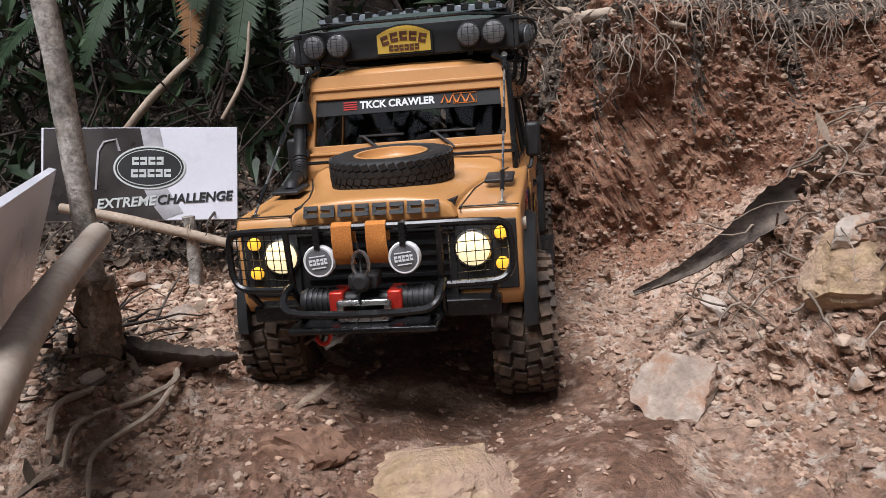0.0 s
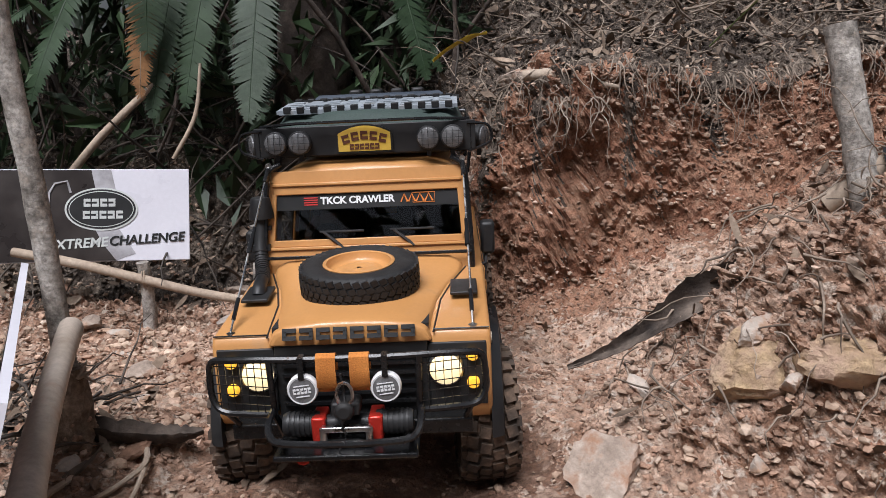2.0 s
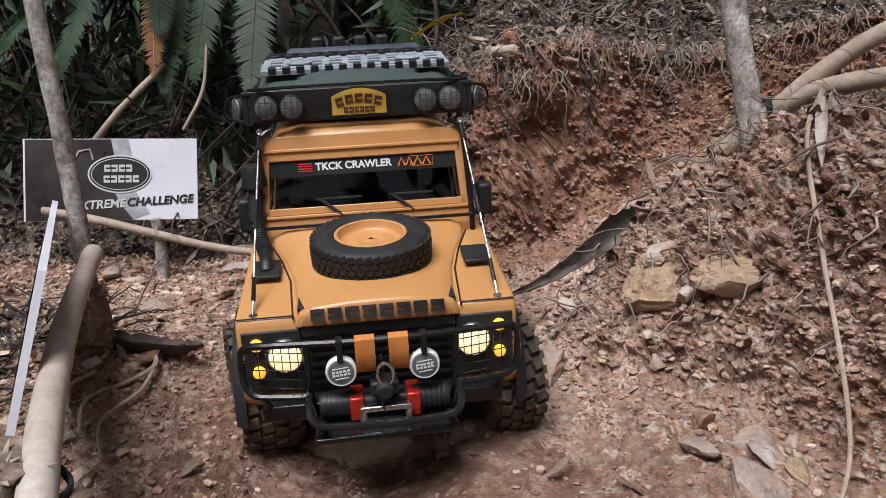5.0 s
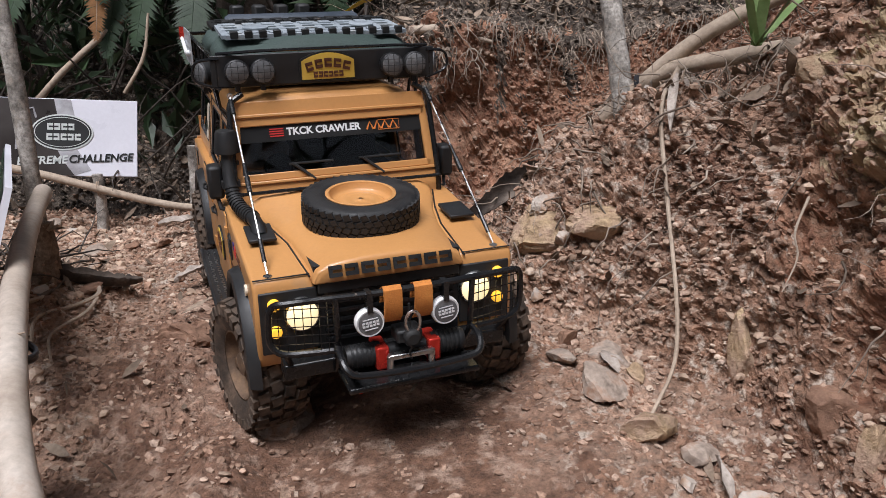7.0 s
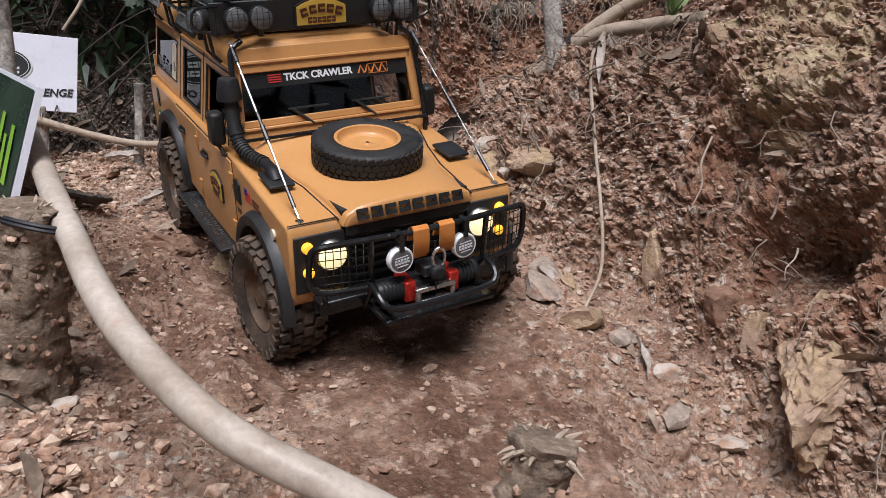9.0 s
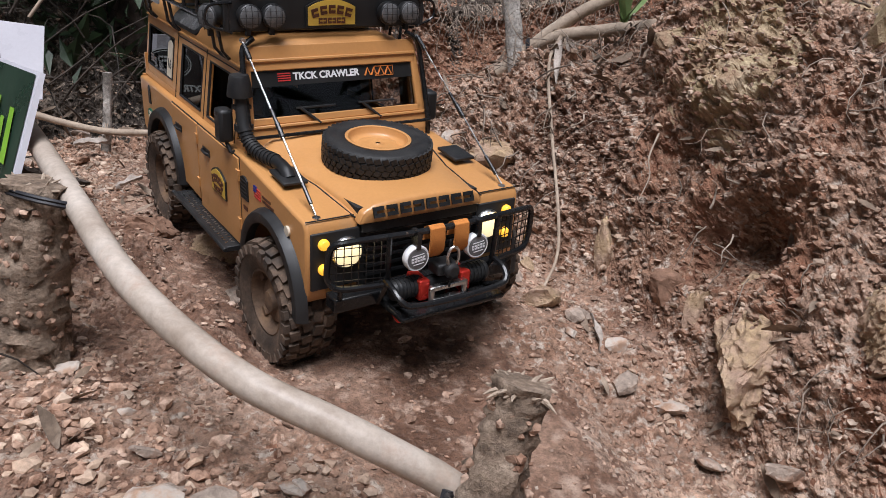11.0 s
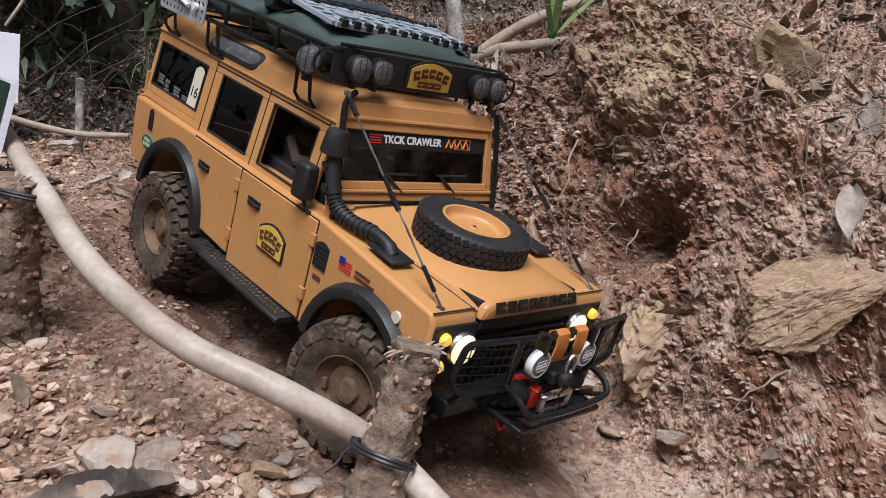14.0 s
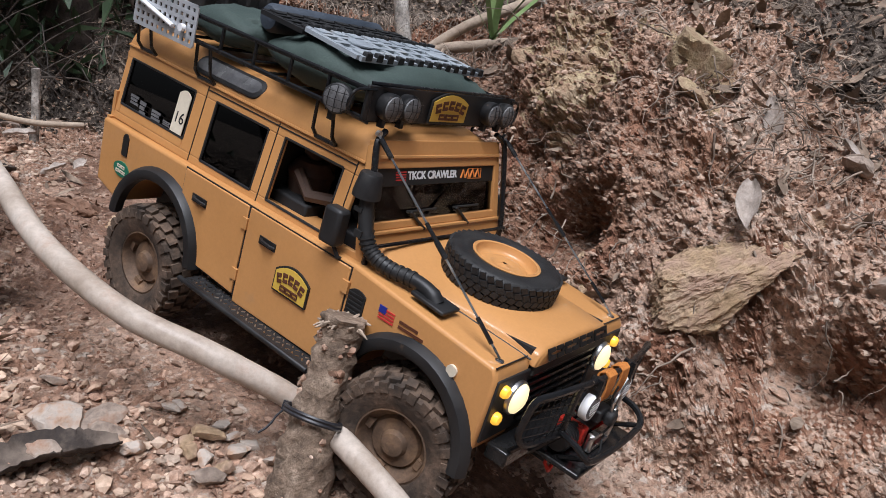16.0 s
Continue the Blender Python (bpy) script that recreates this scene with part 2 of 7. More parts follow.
def sweep(bm, pts, radii, n=8, closed=False, wob=0.0, cap=True):
    """A tube along points; radii is one number or one for each point; wob makes it uneven."""
    pts = [Vector(p) for p in pts]
    k = len(pts)
    if isinstance(radii, (int, float)):
        radii = [radii] * k
    rings, up = [], None
    for i, p in enumerate(pts):
        a, b = (pts[i - 1], pts[(i + 1) % k]) if closed else (pts[max(i - 1, 0)], pts[min(i + 1, k - 1)])
        d = (b - a).normalized()
        if up is None:
            up = d.orthogonal().normalized()
        up = (up - d * up.dot(d)).normalized()
        s = d.cross(up)
        ring = []
        for q in range(n):
            t = 2 * math.pi * q / n
            r = radii[i] * (1 + (wob * noise.noise(Vector((p.x * 60 + q * 3.1, p.y * 60, p.z * 60 + i * 0.7))) if wob else 0))
            ring.append(p + (up * math.cos(t) + s * math.sin(t)) * r)
        rings.append(ring)
    if closed:
        rings.append(rings[0])
        vs = [[bm.verts.new(q) for q in r] for r in rings[:-1]]
        vs.append(vs[0])
        for a, b in zip(vs, vs[1:]):
            for i in range(n):
                bm.faces.new((a[i], a[(i + 1) % n], b[(i + 1) % n], b[i]))
    else:
        loft(bm, rings, True, cap)


def bent(pts, per=6):
    """A smooth line (Catmull-Rom) through points."""
    p = [Vector(q) for q in pts]
    p = [2 * p[0] - p[1]] + p + [2 * p[-1] - p[-2]]
    out = []
    for i in range(1, len(p) - 2):
        for s in range(per):
            t = s / per
            a, b, c, d = p[i - 1], p[i], p[i + 1], p[i + 2]
            out.append(0.5 * (2 * b + (c - a) * t + (2 * a - 5 * b + 4 * c - d) * t * t + (3 * b - a - 3 * c + d) * t ** 3))
    return out + [p[-2]]


def lathe(bm, profile, n=32, m=None, cap=True):
    """(radius, height) turned round z, or round m's z."""
    rings = []
    for r, h in profile:
        ring = [Vector((r * math.cos(2 * math.pi * i / n), r * math.sin(2 * math.pi * i / n), h)) for i in range(n)]
        rings.append([m @ p for p in ring] if m is not None else ring)
    loft(bm, rings, True, cap)


def disc(bm, c, r, depth, axis="y", n=24):
    m = Matrix.Translation(c) @ (pose(0, 0, 0, -90) if axis == "y" else pose(0, 0, 0, 0, 90) if axis == "x" else Matrix())
    lathe(bm, [(r, 0), (r, depth)], n, m)


def lettering(name, text, size, mat, parent, m, thick=0.0004, label="", bold=0.0, shear=0.0):
    cu = bpy.data.curves.new(name, "FONT")
    cu.body, cu.size, cu.extrude, cu.align_x, cu.align_y, cu.offset, cu.shear = text, size, thick, "CENTER", "CENTER", bold, shear
    tmp = new(name, cu)
    bpy.context.view_layer.update()
    me = bpy.data.meshes.new_from_object(tmp.evaluated_get(bpy.context.evaluated_depsgraph_get()))
    bpy.data.objects.remove(tmp)
    bpy.data.curves.remove(cu)
    me.materials.clear()
    me.materials.append(mat)
    ob = new(name, me)
    ob.parent = parent
    ob.matrix_basis = m
    if label:
        ob["label"] = label
    return ob


def plaque(bm, w, h, arch, thick, m, n=10):
    """A plate with an arched top, in its own x, y plane."""
    pts = [(-w / 2, -h / 2), (w / 2, -h / 2)]
    for i in range(n + 1):
        u = 1 - 2 * i / n
        pts.append((u * w / 2, h / 2 - arch * u * u))
    a = [bm.verts.new(m @ Vector((x, y, 0))) for x, y in pts]
    b = [bm.verts.new(m @ Vector((x, y, thick))) for x, y in pts]
    bm.faces.new(a[::-1]), bm.faces.new(b)
    for i in range(len(a)):
        j = (i + 1) % len(a)
        bm.faces.new((a[i], a[j], b[j], b[i]))

# ---- ground ----
def smooth(a, b, v):
    u = np.clip((np.asarray(v, float) - a) / (b - a), 0, 1)
    return u * u * (3 - 2 * u)


def bump(x, y, cx, cy, rx, ry, h):
    return h * np.exp(-(((x - cx) / rx) ** 2 + ((y - cy) / ry) ** 2))


FOOT_Y = [-1.0, -0.35, -0.11, -0.05, 0.0, 0.06, 0.12, 0.20, 0.25, 0.30, 0.37, 0.45, 0.50, 0.56, 0.63, 0.70, 0.80, 0.90]
FOOT_X = [0.68, 0.59, 0.500, 0.440, 0.428, 0.412, 0.412, 0.410, 0.400, 0.376, 0.336, 0.264, 0.188, 0.158, 0.172, 0.30, 0.46, 0.52]
RISE_Y = [-1.0, -0.1, 0.0, 0.12, 0.3, 0.45, 0.55, 0.64, 0.72, 0.9]
RISE_W = [0.14, 0.10, 0.10, 0.095, 0.08, 0.15, 0.20, 0.21, 0.20, 0.20]
RISE_H = [0.25, 0.27, 0.32, 0.36, 0.34, 0.235, 0.205, 0.205, 0.20, 0.20]


def form(x, y):
    """The height of the bare ground, without its clods."""
    z = np.interp(y, [-3, -0.7, -0.12, 0.0, 0.1, 0.27, 0.45, 0.6, 0.8, 0.95, 1.3, 3], [0.0, 0.02, 0.047, 0.058, 0.071, 0.086, 0.110, 0.121, 0.112, 0.105, 0.12, 0.3])
    z = z + 0.14 * np.clip(x - 0.1, -0.1, 0.15) * smooth(0.1, 0.22, y) * (1 - smooth(0.55, 0.7, y))
    z = z - 0.03 * smooth(0.22, 0.33, x) * (1 - smooth(0.03, 0.16, y))
    z = z + bump(x, y, -0.035, 0.23, 0.035, 0.09, 0.020) + bump(x, y, 0.26, 0.08, 0.07, 0.10, 0.016) + bump(x, y, -0.05, 0.46, 0.05, 0.10, 0.008)
    z = z + 0.017 * smooth(0.03, 0.10, x) * smooth(0.15, 0.3, y) * (1 - smooth(0.6, 0.8, y))
    z = z + bump(x, y, 0.10, 0.16, 0.05, 0.05, 0.008) + bump(x, y, 0.02, 0.0, 0.10, 0.06, 0.015)
    z = z + 0.05 * smooth(0.10, 0.22, x) * smooth(0.72, 0.95, y)
    z = z + bump(x, y, -0.12, 0.575, 0.06, 0.075, -0.024) + bump(x, y, 0.085, 0.560, 0.07, 0.08, -0.030) + bump(x, y, 0.175, 0.405, 0.045, 0.09, -0.026)
    # left verge
    z = z + 0.10 * smooth(-0.34, -0.62, x) * (1 - smooth(0.5, 0.9, y)) + 0.03 * smooth(-0.16, -0.32, x) * (1 - smooth(0.45, 0.7, y))
    # right bank
    d = x - np.interp(y, FOOT_Y, FOOT_X)
    w, h = np.interp(y, RISE_Y, RISE_W), np.interp(y, RISE_Y, RISE_H)
    fade = 1 - smooth(0.66, 0.86, y)
    u = np.clip(d / w, 0, 1)
    bank = h * (0.45 * u + 0.55 * u * u * (3 - 2 * u)) + 0.28 * np.clip(d - w, 0, 0.7)
    z = z + fade * bank
    z = z + 0.022 * smooth(-0.05, -0.11, x) * smooth(0.28, 0.38, y) * (1 - smooth(0.58, 0.7, y))
    z = z + bump(x, y, 0.43, 0.29, 0.04, 0.05, 0.03)
    # back bank
    fy = np.interp(x, [-1.2, -0.6, -0.1, 0.1, 0.18, 0.28, 0.36, 0.5, 0.8], [1.15, 1.10, 1.08, 0.985, 0.938, 0.936, 0.912, 0.87, 0.8])
    b = y - fy
    bw = np.interp(x, [-0.6, 0.0, 0.15, 0.3, 0.42], [0.25, 0.2, 0.045, 0.045, 0.10])
    ub = np.clip(b / bw, 0, 1)
    z = z + np.interp(x, [-0.6, 0.0, 0.2, 0.5], [0.20, 0.25, 0.275, 0.265]) * (0.3 * ub + 0.7 * ub * ub * (3 - 2 * ub)) + (0.45 * np.clip(b - bw, 0, 0.5) + 0.1 * np.clip(b - bw - 0.5, 0, 3)) * (0.12 + 0.88 * smooth(-0.55, -0.12, x))
    # bowl between the banks
    z = z + 0.09 * smooth(0.22, 0.36, x) * smooth(0.66, 0.8, y) * (1 - smooth(0.9, 1.0, y))
    return z


# hollows washed out of the banks: centre, radius, depth
HOLLOWS = ((0.456, 0.160, 0.212, 0.032, 0.055), (0.440, 0.200, 0.192, 0.026, 0.030), (0.462, 0.122, 0.228, 0.026, 0.030), (0.470, 0.135, 0.205, 0.026, 0.020), (0.425, 0.237, 0.295, 0.035, 0.012), (0.570, -0.148, 0.150, 0.032, 0.045), (0.600, -0.190, 0.155, 0.036, 0.045),
           (0.545, -0.112, 0.148, 0.030, 0.034), (0.520, -0.060, 0.140, 0.028, 0.026), (0.348, 0.918, 0.245, 0.024, 0.034), (0.430, 0.190, 0.170, 0.026, 0.008), (0.640, 0.02, 0.36, 0.04, 0.04), (0.30, 0.945, 0.335, 0.028, 0.022), (0.24, 0.945, 0.325, 0.028, 0.026),
           (0.40, 0.915, 0.345, 0.028, 0.026), (0.46, 0.89, 0.30, 0.03, 0.024), (0.52, 0.87, 0.34, 0.03, 0.024), (0.34, 0.39, 0.26, 0.03, 0.015), (0.405, 0.205, 0.105, 0.020, 0.010), (0.445, 0.150, 0.290, 0.040, -0.012), (0.430, 0.215, 0.262, 0.032, -0.010),
           (0.470, 0.095, 0.300, 0.032, -0.010), (0.578, -0.150, 0.212, 0.036, -0.018), (0.448, 0.240, 0.350, 0.050, -0.034), (0.462, 0.190, 0.365, 0.040, -0.020), (0.420, 0.050, 0.095, 0.030, -0.014), (0.500, -0.075, 0.075, 0.040, -0.016), (0.300, 0.930, 0.255, 0.030, 0.014), (0.262, 0.925, 0.262, 0.024, -0.014),
           (0.430, 0.900, 0.262, 0.030, -0.016))


def undercut(x, y):
    """How far the ground is pushed along y: roots hold the lip of the back bank out over its washed-out face."""
    fy = np.interp(x, [0.0, 0.1, 0.18, 0.28, 0.36, 0.5, 0.8], [1.04, 0.985, 0.938, 0.936, 0.912, 0.87, 0.8])
    b = y - fy - np.interp(x, [0.0, 0.15, 0.3, 0.42], [0.2, 0.045, 0.045, 0.10])
    wave = 1 + 0.35 * np.sin(x * 55 + 1.3) + 0.25 * np.sin(x * 131)
    return -0.026 * wave * np.exp(-(b / np.where(b < 0, 0.024, 0.09)) ** 2) * smooth(0.08, 0.17, x)


def lumps(x, y, z, bank):
    """Lumps, crumbs and cracks of the soil along its normal, rougher on the banks."""
    p = Vector((x, y, z))
    q = p + Vector((noise.noise(p * 60), noise.noise(p * 60 + Vector((5, 1, 9))), noise.noise(p * 60 + Vector((2, 8, 4))))) * 0.009
    n = noise.fractal(p * 9, 0.9, 2.1, 5) * 0.011
    d, pts = noise.voronoi(q * 38)
    big = min(1.0, (d[1] - d[0]) * 2.6) * (0.45 + 0.9 * noise.cell(pts[0] * 3.7)) - 0.5
    e, pte = noise.voronoi(q * 112)
    small = min(1.0, (e[1] - e[0]) * 2.4) * (0.3 + 1.1 * noise.cell(pte[0] * 5.1)) - 0.45
    wide = noise.fractal(p * 4.2 + Vector((3, 7, 1)), 0.9, 2.0, 3) * 0.012 * bank
    out = n * (0.6 + 1.1 * bank) + wide + (big * 0.0058 + small * 0.0062) * (0.45 + 0.75 * bank) + noise.noise(p * 330) * 0.0012
    for cx, cy, cz, r, depth in HOLLOWS:
        k = ((x - cx) ** 2 + (y - cy) ** 2 + (z - cz) ** 2) / (r * r)
        if k < 6:
            out -= depth * math.exp(-k)
    return out


def axis(lo, hi, step, far):
    core = list(np.arange(lo, hi + 1e-9, step))
    out, g, v = [], step, hi
    while v < far:
        g *= 1.35
        v += g
        out.append(v)
    low, g, v = [], step, lo
    while v > -far:
        g *= 1.35
        v -= g
        low.append(v)
    return np.array(low[::-1] + core + out)


def rut(x, y):
    """1 where wheels have worn the ground smooth."""
    cx = np.interp(y, [-0.2, 0.1, 0.3, 0.6, 0.9], [0.26, 0.14, 0.10, 0.0, 0.0])
    return np.exp(-((x - cx) / 0.13) ** 4) * (1 - smooth(0.9, 1.0, y))


def banked(x, y):
    """1 on the steep sides and tops of the banks, 0 on the trodden floor."""
    d = x - np.interp(y, FOOT_Y, FOOT_X)
    return np.clip(np.maximum(smooth(-0.03, 0.06, d), np.maximum(smooth(0.85, 1.0, y), smooth(-0.2, -0.5, x))), 0, 1)


def topsoil(x, y):
    """Above 0 where dark topsoil covers the clay, its colour darkened for shade too: behind the lip of the back bank,
    on top of the right bank, on the left verge.
    """
    lip = np.interp(x, [-1.2, -0.6, -0.1, 0.1, 0.18, 0.28, 0.36, 0.5, 0.8], [1.08, 1.06, 1.05, 1.035, 0.998, 0.996, 0.982, 0.985, 0.95])
    brow = x - np.interp(y, FOOT_Y, FOOT_X) - np.interp(y, RISE_Y, RISE_W)
    return np.maximum(np.maximum(y - lip, np.where(y < 0.7, 0.6 * (brow - 0.19), -1)), np.where(y < 0.75, -0.30 - x, -1))


def slope(x, y):
    """The bare ground's normal."""
    e = 0.004
    gx, gy = (form(x + e, y) - form(x - e, y)) / (2 * e), (form(x, y + e) - form(x, y - e)) / (2 * e)
    k = np.sqrt(1 + gx * gx + gy * gy)
    return -gx / k, -gy / k, 1 / k


def skin(x, y):
    """A point of the finished ground and its normal."""
    x, y = float(x), float(y)
    z = float(form(x, y))
    n = Vector([float(v) for v in slope(x, y)])
    d = lumps(x, y, z, float(banked(x, y))) * (1 - 0.72 * float(rut(x, y)))
    return Vector((x, y + float(undercut(x, y)), z)) + n * d, n


def strewn(r, count, dense, box, steep=True):
    """Spots of the finished ground, picked with the chance dense(x, y), with their normals."""
    got = []
    total = 0
    while total < count:
        x, y = r.uniform(box[0], box[1], 20000), r.uniform(box[2], box[3], 20000)
        sx, sy, sz = slope(x, y)
        chance = np.array([dense(a, b) for a, b in zip(x.tolist(), y.tolist())])
        if steep:
            chance = chance * np.minimum(1.0, 0.3 / np.maximum(0.05, sz))
        keep = r.rand(20000) < chance
        x, y, n = x[keep], y[keep], np.stack([sx, sy, sz], 1)[keep]
        z, k, b = form(x, y), 1 - 0.72 * rut(x, y), banked(x, y)
        d = np.array([lumps(*v) for v in zip(x.tolist(), y.tolist(), z.tolist(), b.tolist())]) * k
        got.append(np.hstack([np.stack([x, y + undercut(x, y), z], 1) + n * d[:, None], n]))
        total += len(x)
    return np.vstack(got)[:count]


def height(x, y):
    """The ground's height at one spot, clods and all."""
    return skin(x, y)[0].z

# up: pale tops, dust plus overhead light put into the clay's colour
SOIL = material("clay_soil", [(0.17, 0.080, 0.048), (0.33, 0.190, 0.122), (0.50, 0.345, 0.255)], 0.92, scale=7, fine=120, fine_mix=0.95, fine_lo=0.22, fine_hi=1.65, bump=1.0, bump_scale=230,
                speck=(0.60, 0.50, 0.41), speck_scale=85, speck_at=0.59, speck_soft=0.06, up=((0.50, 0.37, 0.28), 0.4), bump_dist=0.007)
# damp clay of the ruts; also paints the shade on the left floor
DAMPSHADE = material("damp_shaded_clay", [(0.105, 0.052, 0.031), (0.19, 0.104, 0.067), (0.31, 0.195, 0.135)], 0.52, scale=11, fine=150, fine_mix=0.8, fine_lo=0.28, fine_hi=1.6, bump=1.0, bump_scale=200, speck=(0.45, 0.32, 0.24), speck_scale=55, speck_at=0.6, speck_soft=0.08, bump_dist=0.005)
# red clay of the bank faces, deepened for the shade under the lip
REDSHADE = material("red_shaded_soil", [(0.16, 0.068, 0.037), (0.30, 0.145, 0.087), (0.45, 0.265, 0.172)], 0.92, scale=9, fine=120, fine_mix=0.9, fine_lo=0.38, fine_hi=1.45, bump=1.0, bump_scale=230,
                   speck=(0.42, 0.27, 0.18), speck_scale=70, speck_at=0.62, speck_soft=0.14, bump_dist=0.007)
# pale tan clay; light is painted in on tops and the right bank
PALELITCLAY = material("pale_lit_clay", [(0.29, 0.160, 0.102), (0.54, 0.355, 0.252), (0.70, 0.545, 0.43)], 0.92, scale=8, fine=120, fine_mix=0.9, fine_lo=0.25, fine_hi=1.6, bump=1.0, bump_scale=230,
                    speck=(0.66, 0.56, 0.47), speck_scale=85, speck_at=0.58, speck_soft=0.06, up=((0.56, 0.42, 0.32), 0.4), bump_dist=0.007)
# dark humus, made darker still to stand for shade under the trees
SHADEHUMUS = material("shaded_topsoil", [(0.036, 0.027, 0.021), (0.100, 0.076, 0.059), (0.21, 0.168, 0.132)], 0.95, scale=12, fine=130, fine_mix=0.95, fine_lo=0.2, fine_hi=1.6, bump=1.0, bump_scale=240, speck=(0.40, 0.33, 0.26), speck_scale=90, speck_at=0.6, speck_soft=0.07, bump_dist=0.007)
CLOD = material("clay_clods", [(0.19, 0.100, 0.062), (0.38, 0.242, 0.168), (0.58, 0.445, 0.35)], 0.92, scale=25, fine=200, fine_mix=0.5, bump=0.6, bump_scale=220, vary=0.5)
PEBBLE = material("pebbles", [(0.27, 0.172, 0.115), (0.44, 0.318, 0.230), (0.60, 0.48, 0.38)], 0.85, scale=30, fine=220, fine_mix=0.35, bump=0.4, bump_scale=260, vary=0.4)
YELLOWROCK = material("ochre_rock", [(0.31, 0.205, 0.115), (0.49, 0.355, 0.21), (0.61, 0.48, 0.33)], 0.9, scale=24, fine=160, fine_mix=0.6, bump=1.0, bump_scale=150, speck=(0.42, 0.285, 0.205), speck_scale=34, speck_at=0.50, speck_soft=0.12, vary=0.15, bump_dist=0.005)
GREYROCK = material("grey_rock", [(0.22, 0.168, 0.132), (0.36, 0.288, 0.232), (0.47, 0.40, 0.34)], 0.88, scale=26, fine=170, fine_mix=0.45, bump=0.7, bump_scale=160, speck=(0.33, 0.19, 0.12), speck_scale=36, speck_at=0.58, vary=0.15, bump_dist=0.005)
PALEROCK = material("pale_rock", [(0.38, 0.31, 0.25), (0.52, 0.46, 0.40), (0.62, 0.58, 0.54)], 0.85, scale=30, fine=200, fine_mix=0.3, bump=0.5, bump_scale=200, speck=(0.38, 0.25, 0.17), speck_scale=50, speck_at=0.52, vary=0.15, bump_dist=0.005)
MOSSROCK = material("mossy_rock", [(0.28, 0.205, 0.105), (0.47, 0.38, 0.23), (0.62, 0.52, 0.37)], 0.92, scale=22, fine=170, fine_mix=0.6, bump=1.0, bump_scale=170, speck=(0.30, 0.19, 0.12), speck_scale=28, speck_at=0.5, speck_soft=0.15, bump_dist=0.005)
REDROCK = material("red_rock", [(0.18, 0.100, 0.064), (0.29, 0.170, 0.112)], 0.9, scale=30, fine=200, fine_mix=0.5, bump=0.9, bump_scale=200)
BARKWOOD = material("grey_bark", [(0.13, 0.115, 0.098), (0.35, 0.32, 0.285), (0.54, 0.505, 0.46)], 0.92, scale=55, fine=240, fine_mix=0.8, fine_lo=0.25, fine_hi=1.6, bump=0.9, bump_scale=210, speck=(0.42, 0.36, 0.30), speck_scale=90, speck_at=0.62)
DIRTBARK = material("soil_caked_bark", [(0.12, 0.085, 0.06), (0.24, 0.175, 0.125), (0.36, 0.28, 0.21)], 0.95, scale=45, fine=180, fine_mix=0.6, bump=1.0, bump_scale=140, bump_dist=0.004)
SMOOTHPOLE = material("peeled_pole", [(0.32, 0.255, 0.20), (0.45, 0.38, 0.315), (0.55, 0.485, 0.42)], 0.5, scale=16, fine=190, fine_mix=0.25, bump=0.25, bump_scale=140, speck=(0.36, 0.22, 0.15), speck_scale=18, speck_at=0.66, speck_soft=0.12)
TANPOLE = material("dry_branch", [(0.29, 0.22, 0.16), (0.43, 0.345, 0.265)], 0.75, scale=30, fine=220, fine_mix=0.35, bump=0.4, bump_scale=180)
# black bark; the up colour paints a lit grey top on it
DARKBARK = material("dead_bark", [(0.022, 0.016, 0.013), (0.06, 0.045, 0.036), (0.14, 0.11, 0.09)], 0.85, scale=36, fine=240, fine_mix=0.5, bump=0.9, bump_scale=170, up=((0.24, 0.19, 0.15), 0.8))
ROOT = material("dry_roots", [(0.11, 0.080, 0.060), (0.25, 0.195, 0.15), (0.42, 0.35, 0.28)], 0.9, scale=30, fine=260, fine_mix=0.35, bump=0.3, bump_scale=300, vary=0.45)
DARKTWIG = material("dark_twigs", [(0.034, 0.027, 0.022), (0.08, 0.064, 0.052), (0.16, 0.132, 0.108)], 0.9, scale=30, fine=260, fine_mix=0.35, bump=0.3, bump_scale=300, vary=0.5)
PALEROOT = material("pale_roots", [(0.30, 0.23, 0.17), (0.46, 0.38, 0.30)], 0.85, scale=40, fine=260, fine_mix=0.3, bump=0.3, bump_scale=300, vary=0.2)
LITTER = material("leaf_litter", [(0.09, 0.062, 0.042), (0.20, 0.145, 0.103), (0.37, 0.29, 0.22)], 0.85, scale=40, fine=240, fine_mix=0.4, bump=0.3, bump_scale=300, vary=0.55)
DRYLEAF = material("dry_grey_leaf", [(0.28, 0.23, 0.19), (0.46, 0.40, 0.35)], 0.75, scale=60, fine=300, fine_mix=0.4, bump=0.5, bump_scale=260)
FERNGREEN = material("fern_green", [(0.013, 0.027, 0.010), (0.025, 0.047, 0.020), (0.045, 0.072, 0.041)], 0.5, scale=20, fine=200, fine_mix=0.25, bump=0.2, bump_scale=300, vary=0.3)
FERNGREY = material("fern_dusty", [(0.042, 0.060, 0.039), (0.084, 0.108, 0.078)], 0.5, scale=20, fine=200, fine_mix=0.25, bump=0.2, bump_scale=300, vary=0.25)
FERNBROWN = material("fern_withered", [(0.15, 0.065, 0.02), (0.24, 0.12, 0.045)], 0.7, scale=20, fine=200, fine_mix=0.3, bump=0.2, vary=0.3)
BUSH = material("undergrowth", [(0.014, 0.026, 0.012), (0.030, 0.052, 0.022), (0.055, 0.085, 0.04)], 0.5, scale=6, fine=120, fine_mix=0.2, bump=0.1, vary=0.5)
YELLOWLEAF = material("yellow_leaf", [(0.50, 0.34, 0.02), (0.58, 0.44, 0.04)], 0.5, scale=50, fine=200, fine_mix=0.2, bump=0.1)
